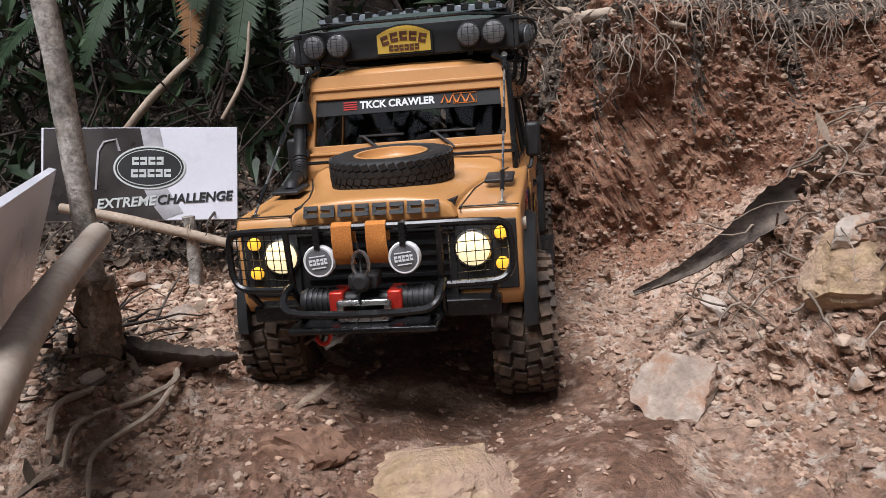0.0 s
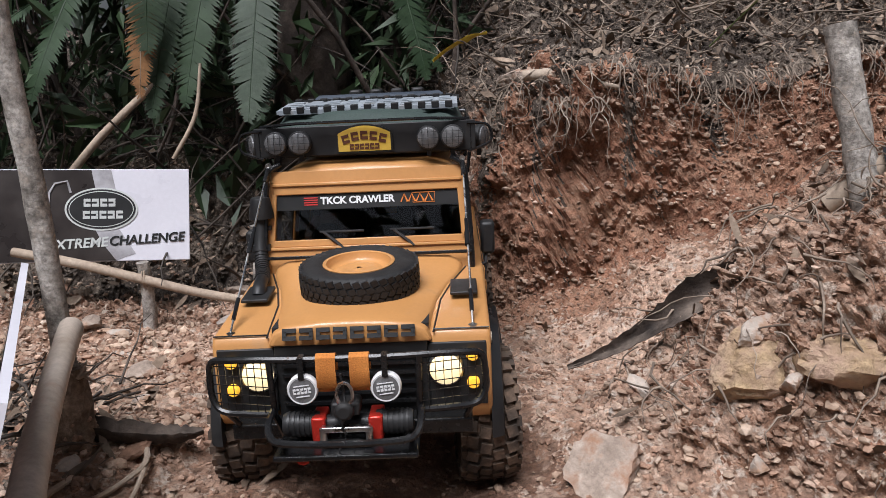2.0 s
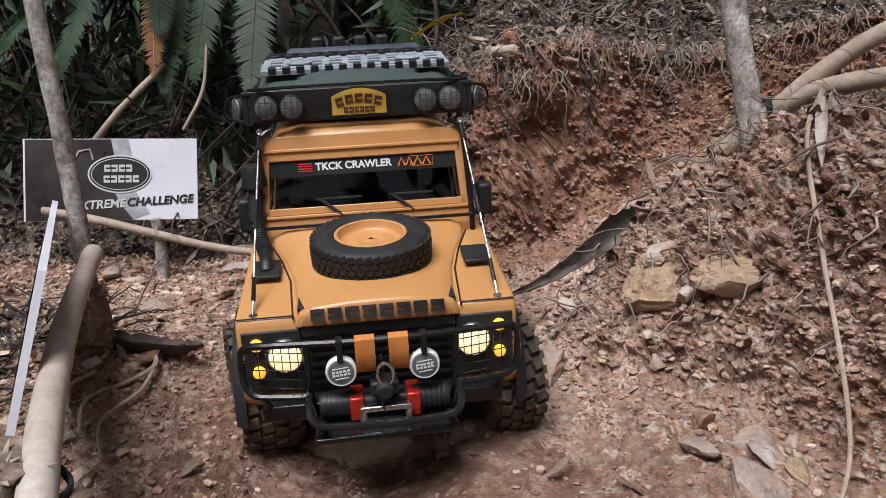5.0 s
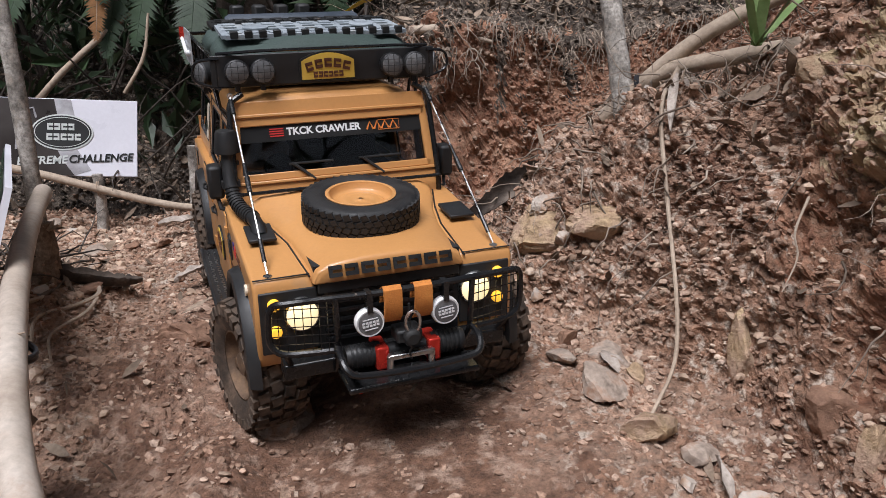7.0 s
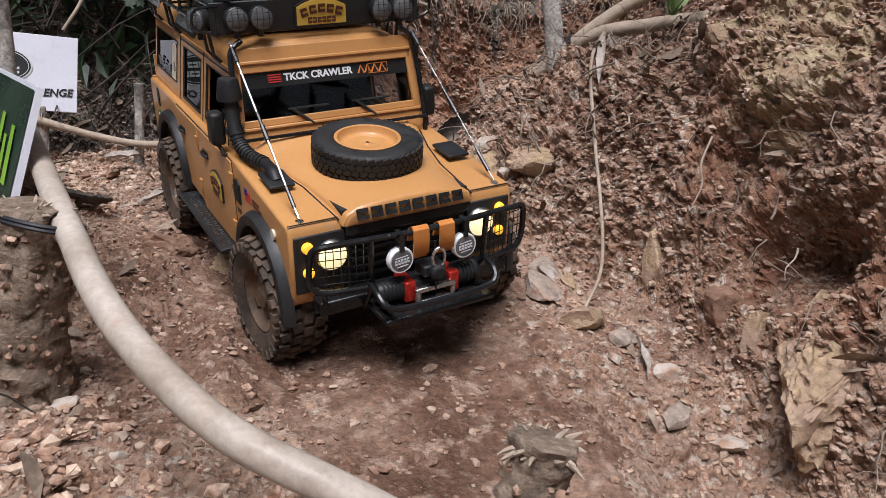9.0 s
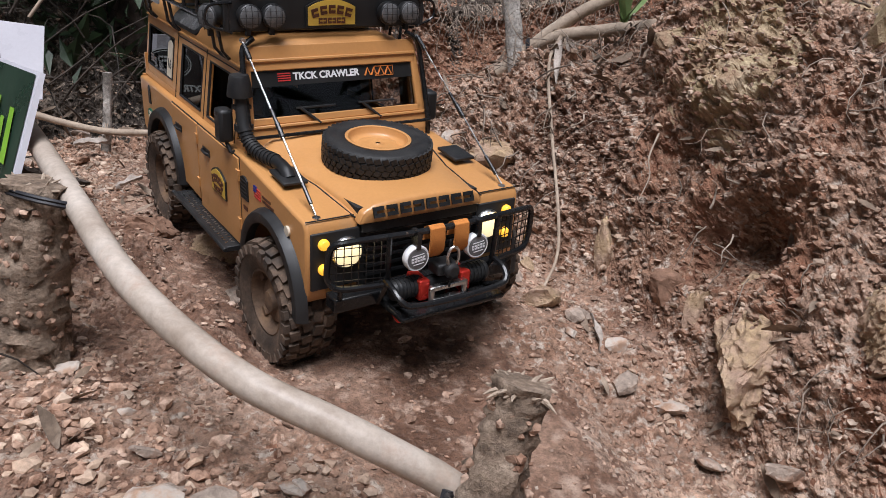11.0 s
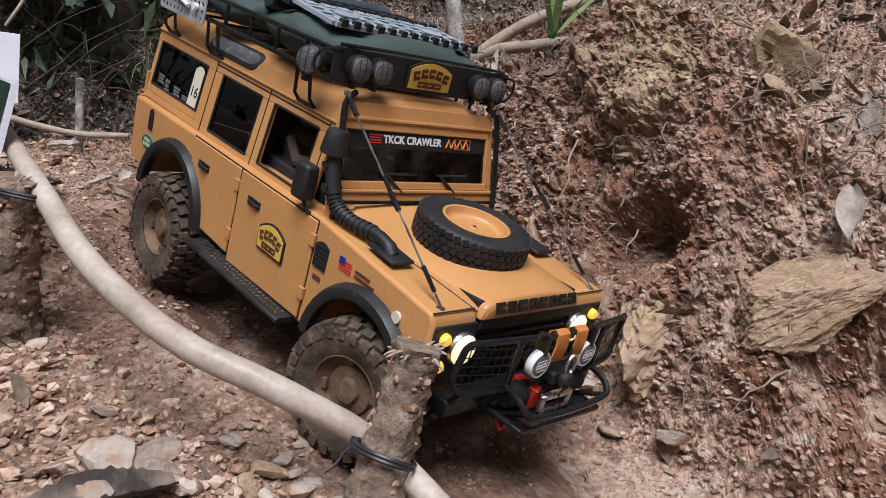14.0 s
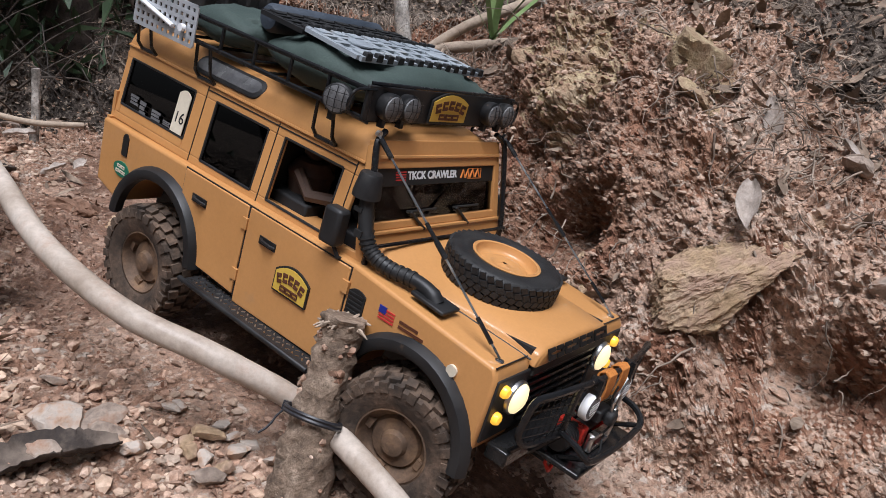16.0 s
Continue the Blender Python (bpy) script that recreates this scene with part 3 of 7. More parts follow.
GRASS = material("grass_blade", [(0.10, 0.17, 0.05), (0.20, 0.27, 0.11)], 0.45, scale=40, fine=200, fine_mix=0.2, bump=0.1)
BOARDWHITE = material("white_board", [(0.62, 0.61, 0.66), (0.70, 0.69, 0.74)], 0.35, scale=8, fine_mix=0.06, bump=0.02)
BOARDDARK = material("dark_print", [(0.018, 0.014, 0.013), (0.045, 0.036, 0.032)], 0.35, scale=14, fine_mix=0.1, bump=0.02)
BOARDGREY = material("smoke_print", [(0.20, 0.19, 0.19), (0.52, 0.51, 0.54)], 0.35, scale=30, fine_mix=0.1, bump=0.02)
BOARDGREEN = material("green_board", [(0.012, 0.030, 0.020), (0.03, 0.055, 0.035)], 0.3, scale=10, fine_mix=0.1, bump=0.02)
LIME = material("lime_print", [(0.20, 0.42, 0.03), (0.26, 0.5, 0.05)], 0.4, fine_mix=0.1, bump=0)
SILVERINK = material("silver_print", [(0.5, 0.52, 0.5), (0.6, 0.62, 0.6)], 0.35, fine_mix=0.05, bump=0)
TIE = material("cable_tie", [(0.012, 0.012, 0.014), (0.03, 0.03, 0.035)], 0.4, fine_mix=0.1, bump=0.1)

def build_ground():
    """One sheet: rows along y, each row's points spaced by the length of its own profile."""
    near = np.concatenate([np.arange(-0.32, 0.88, 0.0031), np.arange(0.88, 1.0, 0.0018), np.arange(1.0, 1.3, 0.0045)])
    rim = axis(-0.32, 1.3, 0.0045, 60)
    ys = np.concatenate([rim[rim < -0.3201], near, rim[rim > 1.3001]])
    edge = axis(-0.75, 0.95, 0.004, 60)
    low, high = edge[edge < -0.7501], edge[edge > 0.9501]
    fine = np.linspace(-0.75, 0.95, 1700)
    spread = np.where((fine > -0.34) & (fine < 0.72), 1.0, 0.45)
    count = 640
    rows = []
    for y in ys:
        z = form(fine, np.full_like(fine, min(max(y, -0.32), 1.3)))
        run = np.concatenate([[0], np.cumsum(np.sqrt(np.diff(fine) ** 2 + np.diff(z) ** 2) * spread[1:])])
        rows.append(np.interp(np.linspace(0, run[-1], count), run, fine))
    rows = np.array(rows)
    kern = np.ones(9) / 9
    pad = np.pad(rows, ((4, 4), (0, 0)), mode="edge")
    rows = sum(pad[i:i + len(ys)] * kern[i] for i in range(9))
    gx = np.hstack([np.tile(low, (len(ys), 1)), rows, np.tile(high, (len(ys), 1))])
    gy = np.tile(ys[:, None], (1, gx.shape[1]))
    fx, fy = gx.ravel(), gy.ravel()
    fz, fk, fb = form(fx, fy), 1 - 0.72 * rut(fx, fy), banked(fx, fy)
    sx, sy, sz = slope(fx, fy)
    fade = np.clip(1 - np.maximum(np.maximum(np.abs(fx) - 1.2, np.abs(fy - 0.3) - 1.3), 0), 0, 1)
    d = np.array([lumps(x, y, z, b) * k * f if f > 0 else 0.0 for x, y, z, k, b, f in zip(fx.tolist(), fy.tolist(), fz.tolist(), fk.tolist(), fb.tolist(), fade.tolist())])
    verts = np.stack([fx + sx * d, fy + undercut(fx, fy) + sy * d, fz + sz * d], 1)
    nx, ny = gx.shape[1], len(ys)
    c = (np.arange(ny - 1)[:, None] * nx + np.arange(nx - 1)[None, :]).ravel()
    faces = np.stack([c, c + 1, c + nx + 1, c + nx], 1)
    me = bpy.data.meshes.new("ground")
    me.from_pydata(verts.tolist(), [], faces.tolist())
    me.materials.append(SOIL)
    me.materials.append(SHADEHUMUS)
    me.materials.append(DAMPSHADE)
    me.materials.append(REDSHADE)
    me.materials.append(PALELITCLAY)
    me.materials.append(MOSSROCK)
    # dark topsoil above the clay, with shade put into its colour: on the back bank behind its lip, and along the top of
    # the right bank
    cx, cy = fx[c], fy[c]
    jit = 0.03 * np.sin(cx * 61 + 2 * np.sin(cy * 47)) + 0.02 * np.sin(cx * 163 + cy * 29) + np.random.RandomState(4).normal(0, 0.012, len(cx))
    jit = jit * (fade[c] > 0.5)
    dark = topsoil(cx, cy) + jit > 0
    # damp wheel ruts; the second term paints shade left of them
    damp_shade = np.maximum(rut(cx, cy), np.exp(-((cx + 0.06) / 0.11) ** 4) * smooth(0.08, 0.2, cy) * (1 - smooth(0.5, 0.62, cy)))
    face = cx - np.interp(cy, FOOT_Y, FOOT_X)
    # red clay on the faces, with shade under the overhang in its colour
    red = np.maximum(smooth(0.84, 0.90, cy) * smooth(0.05, 0.15, cx), smooth(0.0, 0.03, face) * (1 - smooth(0.07, 0.11, face)) * (1 - smooth(0.25, 0.32, cy)) * 0.42)
    # pale clay; the right bank term paints in light its steep face lacks
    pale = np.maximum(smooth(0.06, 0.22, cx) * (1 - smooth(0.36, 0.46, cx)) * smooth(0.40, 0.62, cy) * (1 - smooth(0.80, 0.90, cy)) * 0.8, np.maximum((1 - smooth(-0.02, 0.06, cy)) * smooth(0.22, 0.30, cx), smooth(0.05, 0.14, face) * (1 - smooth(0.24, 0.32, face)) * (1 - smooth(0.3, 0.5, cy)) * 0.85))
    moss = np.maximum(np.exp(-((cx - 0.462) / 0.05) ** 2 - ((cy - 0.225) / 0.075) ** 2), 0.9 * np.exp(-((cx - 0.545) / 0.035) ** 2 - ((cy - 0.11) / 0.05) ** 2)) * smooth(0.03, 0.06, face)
    me.polygons.foreach_set("material_index", np.where((moss > 0.12) & (moss + 8 * jit > 0.5), 5, np.where(dark, 1, np.where(damp_shade + 7 * jit > 0.62, 2, np.where(red + 9 * jit > 0.5, 3, np.where(pale + 9 * jit > 0.34, 4, 0))))).astype(np.int32))
    me.polygons.foreach_set("use_smooth", (fk[c] < 0.7) | (fade[c] < 0.5))
    ob = new("ground", me)
    return tagged(ob, "red-brown clay cutting with clods, roots and worn wheel ruts", "ground", kind="structure")


build_ground()


# ---- the model truck: one tenth scale, its nose at y = 0.22 of its base ----
OFF = Matrix.Translation((0, 0.22, 0.127))
FRONT = pose(0, 0, 0, 90, 0, 180)
SIDE = pose(0, 0, 0, 90, 0, 90)
HUBS = {"fr": (0.0975, -0.061), "fl": (-0.0975, -0.061), "rr": (0.095, -0.385), "rl": (-0.095, -0.385)}
TYRE_R = 0.055


def lean(z):
    """How far out the cabin's side stands at a height."""
    return 0.0960 - max(0.0, z - 0.028) * 0.13


def arc(cy, cz, r, a0, a1, n=12):
    return [(cy + r * math.cos(radians(a0 + (a1 - a0) * i / n)), cz + r * math.sin(radians(a0 + (a1 - a0) * i / n))) for i in range(n + 1)]


def tyre_meshes():
    """Tyre and rim, turned round x, the outside towards +x."""
    turn = pose(0, 0, 0, 0, 90)
    bm = bmesh.new()
    lathe(bm, [(0.030, -0.018), (0.040, -0.0225), (0.048, -0.0225), (0.0515, -0.018), (0.0525, 0.0), (0.0515, 0.018), (0.048, 0.0225), (0.040, 0.0225), (0.030, 0.018)], 40, turn, False)
    carcass = bm
    bm = bmesh.new()
    for row, n in ((-0.0152, 26), (-0.0050, 26), (0.0050, 26), (0.0152, 26)):
        for i in range(n):
            a = 360 * (i + (0.5 if row in (-0.0050, 0.0152) else 0)) / n
            m = pose(0, 0, 0, a) @ pose(row, 0, 0.0526, 0, row * 800, 12 if row > 0 else -12)
            box(bm, (-0.0043, -0.0042, -0.003), (0.0043, 0.0042, 0.0026), m)
    for i in range(26):
        for s in (-1, 1):
            m = pose(0, 0, 0, 360 * i / 26) @ pose(s * 0.0216, 0, 0.0478)
            box(bm, (-0.0022, -0.0034, -0.004), (0.0022, 0.0034, 0.004), m)
    tread = bm
    bm = bmesh.new()
    lathe(bm, [(0.0305, -0.017), (0.031, 0.0172), (0.0285, 0.018), (0.027, 0.012), (0.021, 0.007), (0.019, 0.010), (0.011, 0.011), (0.009, 0.015), (0.004, 0.016), (0.003, 0.016)], 32, turn)
    rim = bm
    bm = bmesh.new()
    for i in range(6):
        m = pose(0, 0, 0, 60 * i)
        lathe(bm, [(0.0017, 0.0), (0.0017, 0.004)], 6, m @ pose(0.0105, 0, 0.0075, 0, 90))
    for i in range(4):
        m = pose(0, 0, 0, 90 * i + 20)
        box(bm, (0.0085, -0.004, 0.021), (0.0125, 0.004, 0.026), m)
    return carcass, tread, rim, bm


def bar_letters(bm, count, w, h, gap, m, thick=0.0006):
    """A row of plain slotted bars in place of lettering."""
    x = -(count * w + (count - 1) * gap) / 2
    for i in range(count):
        x0 = x + i * (w + gap)
        for lo, hi in (((x0, h * 0.13, 0), (x0 + w, h / 2, thick)), ((x0, -h / 2, 0), (x0 + w, -h * 0.13, thick))):
            box(bm, lo, hi, m)
        box(bm, (x0 + (i % 2) * w * 0.72, -h * 0.25, 0), (x0 + w * 0.28 + (i % 2) * w * 0.72, h * 0.25, thick), m)


def arched_badge(parent, m, w, h, name):
    bm = bmesh.new()
    plaque(bm, w, h, h * 0.28, 0.0016, m)
    rim = part(name, bm, INK, parent, "black-edged arched gold badge", smooth=False)
    bm = bmesh.new()
    plaque(bm, w * 0.93, h * 0.88, h * 0.26, 0.0021, m)
    part("badge_face", bm, PLATE, rim, smooth=False)
    bm = bmesh.new()
    for i in range(5):
        u = (i - 2) / 2
        bar_letters(bm, 1, w * 0.13, h * 0.30, 0, m @ pose(u * w * 0.33, h * 0.11 - abs(u) ** 2 * h * 0.12, 0.0021, 0, 0, -u * 14))
    bar_letters(bm, 6, w * 0.075, h * 0.2, w * 0.015, m @ pose(0, -h * 0.28, 0.0021))
    part("badge_print", bm, BROWNINK, rim, smooth=False)


def roof_lamp(parent, c, turn, r=0.0108):
    m = OFF @ Matrix.Translation(c) @ pose(0, 0, 0, 0, 0, turn) @ pose(0, 0, 0, -90)
    bm = bmesh.new()
    lathe(bm, [(r * 0.55, -0.012), (r * 0.9, -0.006), (r, 0.0), (r, 0.004), (r * 0.92, 0.005)], 24, m)
    lamp = part("roof_lamp", bm, BLACK, parent, "round black roof lamp")
    bm = bmesh.new()
    lathe(bm, [(r * 0.9, 0.004), (r * 0.86, 0.0062), (r * 0.5, 0.0075), (0.001, 0.008)], 24, m)
    part("lens", bm, LENS, lamp, "unlit grey lens")
    bm = bmesh.new()
    for k in (-0.5, 0.0, 0.5):
        x = k * r
        h = math.sqrt(max(0, r * r - x * x)) * 0.95
        sweep(bm, [m @ Vector((x, -h, 0.0078)), m @ Vector((x, 0, 0.0098)), m @ Vector((x, h, 0.0078))], 0.0003, 4)
        sweep(bm, [m @ Vector((-h, x, 0.0078)), m @ Vector((0, x, 0.0098)), m @ Vector((h, x, 0.0078))], 0.0003, 4)
    part("lens_grid", bm, BLACK, lamp)["kind"] = "stuff"
    bm = bmesh.new()
    box(bm, (c[0] - 0.002, c[1] - 0.006, c[2] - r - 0.006), (c[0] + 0.002, c[1] - 0.001, c[2] - r + 0.002), OFF)
    part("lamp_bracket", bm, BLACK, lamp)


def build_truck():
    truck = thing("model_truck", "ochre off-road model truck, laden black roof rack, headlamps lit, muddy wheels", "model truck")

    def add(name, bm, mat, parent=truck, label="", **kw):
        return part(name, bm, mat, parent, label, OFF if parent is truck else None, **kw)

    # tub, with arches cut through its sides
    front_arch = arc(-0.066, -0.062, 0.060, 8, 168)
    rear_arch = arc(-0.384, -0.056, 0.061, 10, 166)
    side = [(-0.49, -0.035), (-0.492, 0.028), (-0.142, 0.031), (-0.004, 0.0185), (0.0, 0.012), (0.0, -0.044)] + front_arch + [(-0.140, -0.062)] + [(-0.318, -0.052)] + rear_arch + [(-0.455, -0.044)]
    bm = bmesh.new()
    for x0, x1 in ((0.058, 0.1035), (-0.1035, -0.058)):
        prism(bm, side, x0, x1)
    body = add("body", bm, OCHRE, label="satin ochre tub with front wings", bevel=0.0028, seg=3)
    bm = bmesh.new()
    box(bm, (-0.058, -0.488, -0.035), (0.058, -0.002, 0.024))
    add("firewall", bm, SEAT)
    # chassis, axles
    bm = bmesh.new()
    for s in (-1, 1):
        box(bm, (s * 0.032 - 0.005, -0.48, -0.062), (s * 0.032 + 0.005, 0.03, -0.044))
    box(bm, (-0.05, -0.30, -0.075), (0.05, -0.16, -0.05))
    add("chassis", bm, BLACK)
    for y in (-0.066, -0.384):
        bm = bmesh.new()
        sweep(bm, [(-0.075, y, -0.068), (0.075, y, -0.068)], 0.008, 12)
        lathe(bm, [(0.002, -0.012), (0.015, -0.009), (0.017, 0), (0.015, 0.009), (0.002, 0.012)], 16, pose(0.018, y, -0.068, 90))
        add("axle", bm, MUDRUBBER, label="mud-coated axle")
    # bonnet: a raised middle that widens towards the screen
    bm = bmesh.new()
    rings = []
    for y, w, zt, zl in ((0.0055, 0.054, 0.0235, 0.012), (0.003, 0.0565, 0.0265, 0.012), (-0.02, 0.058, 0.0285, 0.014), (-0.06, 0.062, 0.0302, 0.018), (-0.095, 0.070, 0.0320, 0.021), (-0.125, 0.081, 0.0360, 0.024), (-0.143, 0.0835, 0.0430, 0.026)):
        rings.append([(-w - 0.004, y, zl), (-w, y, zl + (zt - zl) * 0.65), (-w + 0.010, y, zt), (-w * 0.4, y, zt + 0.0025), (0, y, zt + 0.003), (w * 0.4, y, zt + 0.0025), (w - 0.010, y, zt), (w, y, zl + (zt - zl) * 0.65), (w + 0.004, y, zl)])
    loft(bm, rings)
    bonnet = add("bonnet", bm, OCHRE, label="ochre bonnet with raised centre", bevel=0.002, seg=3, sharp=60)
    bm = bmesh.new()
    bar_letters(bm, 8, 0.0100, 0.0088, 0.0024, pose(0, 0.0052, 0.0208, 66, 0, 180) @ pose(0, 0, 0.0012), 0.0012)
    part("bonnet_print", bm, INK, bonnet, "row of black slotted bars", smooth=False)
    for s in (-1, 1):
        bm = bmesh.new()
        sweep(bm, [(s * 0.0615, 0.0005, 0.0178), (s * 0.0660, -0.062, 0.0238), (s * 0.0745, -0.100, 0.0274), (s * 0.0875, -0.141, 0.0312)], 0.0008, 5)
        part("bonnet_seam", bm, INK, bonnet, "dark gap beside the bonnet")
        bm = bmesh.new()
        sweep(bm, [(s * 0.0610, -0.0030, 0.0187), (s * 0.1025, -0.0030, 0.0187)], 0.0006, 5)
        add("wing_seam", bm, INK, label="dark gap across the wing front")
        bm = bmesh.new()
        box(bm, (s * 0.085 - 0.011, -0.094, 0.0285), (s * 0.085 + 0.011, -0.062, 0.0315), pose(0, 0, 0, -5) @ pose(0, 0, -0.0065))
        add("wing_plate", bm, BLACK, label="grey plastic wing-top plate", bevel=0.001)
    # cabin sides: strips and pillars round real openings, leaning in
    for s in (-1, 1):
        bm = bmesh.new()

        def panel(y0, y1, z0, z1, out=0.0, deep=0.004):
            vs = []
            for z in (z0, z1):
                for dx in (out, -deep):
                    for y in (y0, y1):
                        vs.append(bm.verts.new((s * (lean(z) + dx), y, z)))
            for f in ((0, 1, 3, 2), (4, 6, 7, 5), (0, 4, 5, 1), (2, 3, 7, 6), (0, 2, 6, 4), (1, 5, 7, 3)):
                bm.faces.new([vs[i] for i in f])

        panel(-0.492, -0.148, 0.029, 0.036)
        panel(-0.492, -0.170, 0.0895, 0.102)
        for y0, y1 in ((-0.492, -0.482), (-0.381, -0.350), (-0.280, -0.258), (-0.190, -0.172)):
            panel(y0, y1, 0.036, 0.0895)
        panel(-0.482, -0.381, 0.036, 0.0455)
        upper = add("cabin_side", bm, OCHRE, bevel=0.0008)
        for y in (-0.3655, -0.2690, -0.1775):
            bm = bmesh.new()
            sweep(bm, [(s * (lean(0.030) + 0.0001), y, 0.030), (s * (lean(0.0995) + 0.0001), y, 0.0995)], 0.0006, 5)
            part("frame_seam", bm, INK, upper, "dark gap beside the door frame")
        bm = bmesh.new()
        sweep(bm, [(s * (lean(0.096) + 0.0001), -0.3655, 0.0965), (s * (lean(0.096) + 0.0001), -0.1775, 0.0965)], 0.0006, 5)
        part("frame_seam", bm, INK, upper, "dark gap over the door frames")
        for nm, y0, y1, z0, z1 in (("rear_window", -0.4825, -0.3805, 0.045, 0.090), ("middle_window", -0.3505, -0.2795, 0.0355, 0.090), ("front_window", -0.2585, -0.1895, 0.0355, 0.090)):
            if nm != "front_window":
                bm = bmesh.new()
                panel(y0, y1, z0, z1, -0.0015, 0.0025)
                pane = add("window_pane", bm, PANE, label="dark tinted pane", smooth=False)
            bm = bmesh.new()
            for a in (((y0, z0), (y1, z0)), ((y1, z0), (y1, z1)), ((y1, z1), (y0, z1)), ((y0, z1), (y0, z0))):
                sweep(bm, [(s * (lean(a[0][1]) - 0.0006), *a[0]), (s * (lean(a[1][1]) - 0.0006), *a[1])], 0.0013, 6)
            add("window_seal", bm, BLACK)
        # doors, a little proud with gaps between
        for y0, y1, lo in ((-0.262, -0.1435, -0.060), (-0.353, -0.2645, -0.051)):
            bm = bmesh.new()
            edge = [(y0, 0.0275), (y1, 0.0275), (y1, lo + (0.002 if y0 > -0.3 else -0.003)), (y0 if y0 > -0.3 else y0 + 0.024, lo), ]
            if y0 < -0.3:
                edge.append((y0, -0.005))
            prism(bm, edge, s * 0.1030, s * 0.1050)
            door = add("door", bm, OCHRE, label="ochre side door", bevel=0.0008)
            cy, cz = (y0 + y1) / 2, -0.015
            bm = bmesh.new()
            prism(bm, [(y + (0.0013 if y > cy else -0.0013), z + (0.0012 if z > cz else -0.0013)) for y, z in edge], s * 0.1028, s * 0.1038)
            part("door_seam", bm, INK, door, "dark gap round the door", smooth=False)
            bm = bmesh.new()
            hy = y0 + 0.028 if y0 > -0.3 else y0 + 0.026
            box(bm, (s * 0.105 - 0.001, hy - 0.010, 0.0035), (s * 0.105 + 0.001, hy + 0.010, 0.0105))
            sweep(bm, [(s * 0.1055, hy - 0.008, 0.008), (s * 0.1085, hy - 0.004, 0.008), (s * 0.1085, hy + 0.006, 0.007), (s * 0.1055, hy + 0.009, 0.006)], 0.0014, 6)
            part("door_handle", bm, BLACK, door, "black door handle")
            bm = bmesh.new()
            for z in (0.012, -0.035):
                box(bm, (s * 0.105 - 0.001, y1 - 0.004, z - 0.005), (s * 0.105 + 0.0016, y1 + 0.003, z + 0.005))
            apart("door_hinge", bm, OCHRE, door)
        arched_badge(truck, OFF @ Matrix.Translation((s * 0.1052, -0.197, -0.012)) @ (SIDE if s > 0 else pose(0, 0, 0, 90, 0, -90)), 0.040, 0.027, "door_badge")
        # flares over the wheels
        for cy, cz, r in ((-0.066, -0.063, 0.0575), (-0.384, -0.056, 0.0585)):
            bm = bmesh.new()
            rings = []
            for y, z in arc(cy, cz, r, -4 if cy > -0.2 else 0, 176, 18):
                n = Vector((0, y - cy, z - cz)).normalized()
                c = Vector((0, cy, cz))
                o = [(0.1025, r - 0.002), (0.1105, r - 0.002), (0.1125, r + 0.001), (0.1115, r + 0.007), (0.107, r + 0.0095), (0.1025, r + 0.0105)]
                rings.append([(s * x, (c + n * q).y, (c + n * q).z) for x, q in o])
            loft(bm, rings)
            add("wheel_flare", bm, BLACK, label="black plastic wheel-arch flare", sharp=50)
        # step below the doors
        bm = bmesh.new()
        box(bm, (s * 0.108 - 0.011, -0.312, -0.0655), (s * 0.108 + 0.011, -0.150, -0.0600))
        sweep(bm, [(s * 0.119, -0.318, -0.062), (s * 0.119, -0.148, -0.062)], 0.0025, 8)
        for y in (-0.30, -0.23, -0.165):
            sweep(bm, [(s * 0.05, y, -0.055), (s * 0.10, y, -0.063)], 0.003, 6)
        step = add("side_step", bm, BLACK, label="black tubular side step", bevel=0.0008)
        bm = bmesh.new()
        for i in range(26):
            for j in range(3):
                box(bm, (-0.0018, -0.0006, 0), (0.0018, 0.0006, 0.0006), Matrix.Translation((s * 0.108 - 0.006 + j * 0.006, -0.305 + i * 0.0058, -0.0600)) @ pose(0, 0, 0, 0, 0, 45 if (i + j) % 2 else -45))
        part("tread_plate", bm, STEEL, step)
        # wing vent, badges, side lamp
        bm = bmesh.new()
        plaque(bm, 0.017, 0.022, 0.003, 0.0012, Matrix.Translation((s * 0.1036, -0.131, 0.004)) @ (SIDE if s > 0 else pose(0, 0, 0, 90, 0, -90)))
        vent = add("wing_vent", bm, INK, label="black wing air vent", smooth=False)
        bm = bmesh.new()
        for i in range(5):
            box(bm, (s * 0.1046, -0.1385, -0.004 + i * 0.0035), (s * 0.1054, -0.1240, -0.0026 + i * 0.0035))
        part("vent_slat", bm, BLACK, vent)
        bm = bmesh.new()
        disc(bm, (s * 0.1034, -0.034, 0.0), 0.0045, s * 0.002, "x", 16)
        add("side_repeater", bm, CREAM)
        bm = bmesh.new()
        for i, (w, z) in enumerate(((0.018, 0.0105), (0.024, 0.0065))):
            box(bm, (s * 0.1036, -0.088, z - 0.0011), (s * 0.1041, -0.088 + w, z + 0.0011))
        box(bm, (s * 0.1036, -0.136, -0.0175), (s * 0.1041, -0.126, -0.0135))
        for o in apart("wing_print", bm, BROWNINK, truck, "small dark bar of print", smooth=False):
            o.matrix_basis = OFF
        bm = bmesh.new()
        for i in range(4):
            box(bm, (s * 0.1036, -0.108, 0.004 + i * 0.0026), (s * 0.1041, -0.093, 0.0053 + i * 0.0026))
        flag = add("flag_sticker", bm, REDINK, label="striped flag sticker", smooth=False)
        bm = bmesh.new()
        box(bm, (s * 0.1036, -0.1085, 0.009), (s * 0.1043, -0.1015, 0.0145))
        part("flag_corner", bm, BLUEINK, flag, smooth=False)
        # rear quarter: filler and oval badge
        bm = bmesh.new()
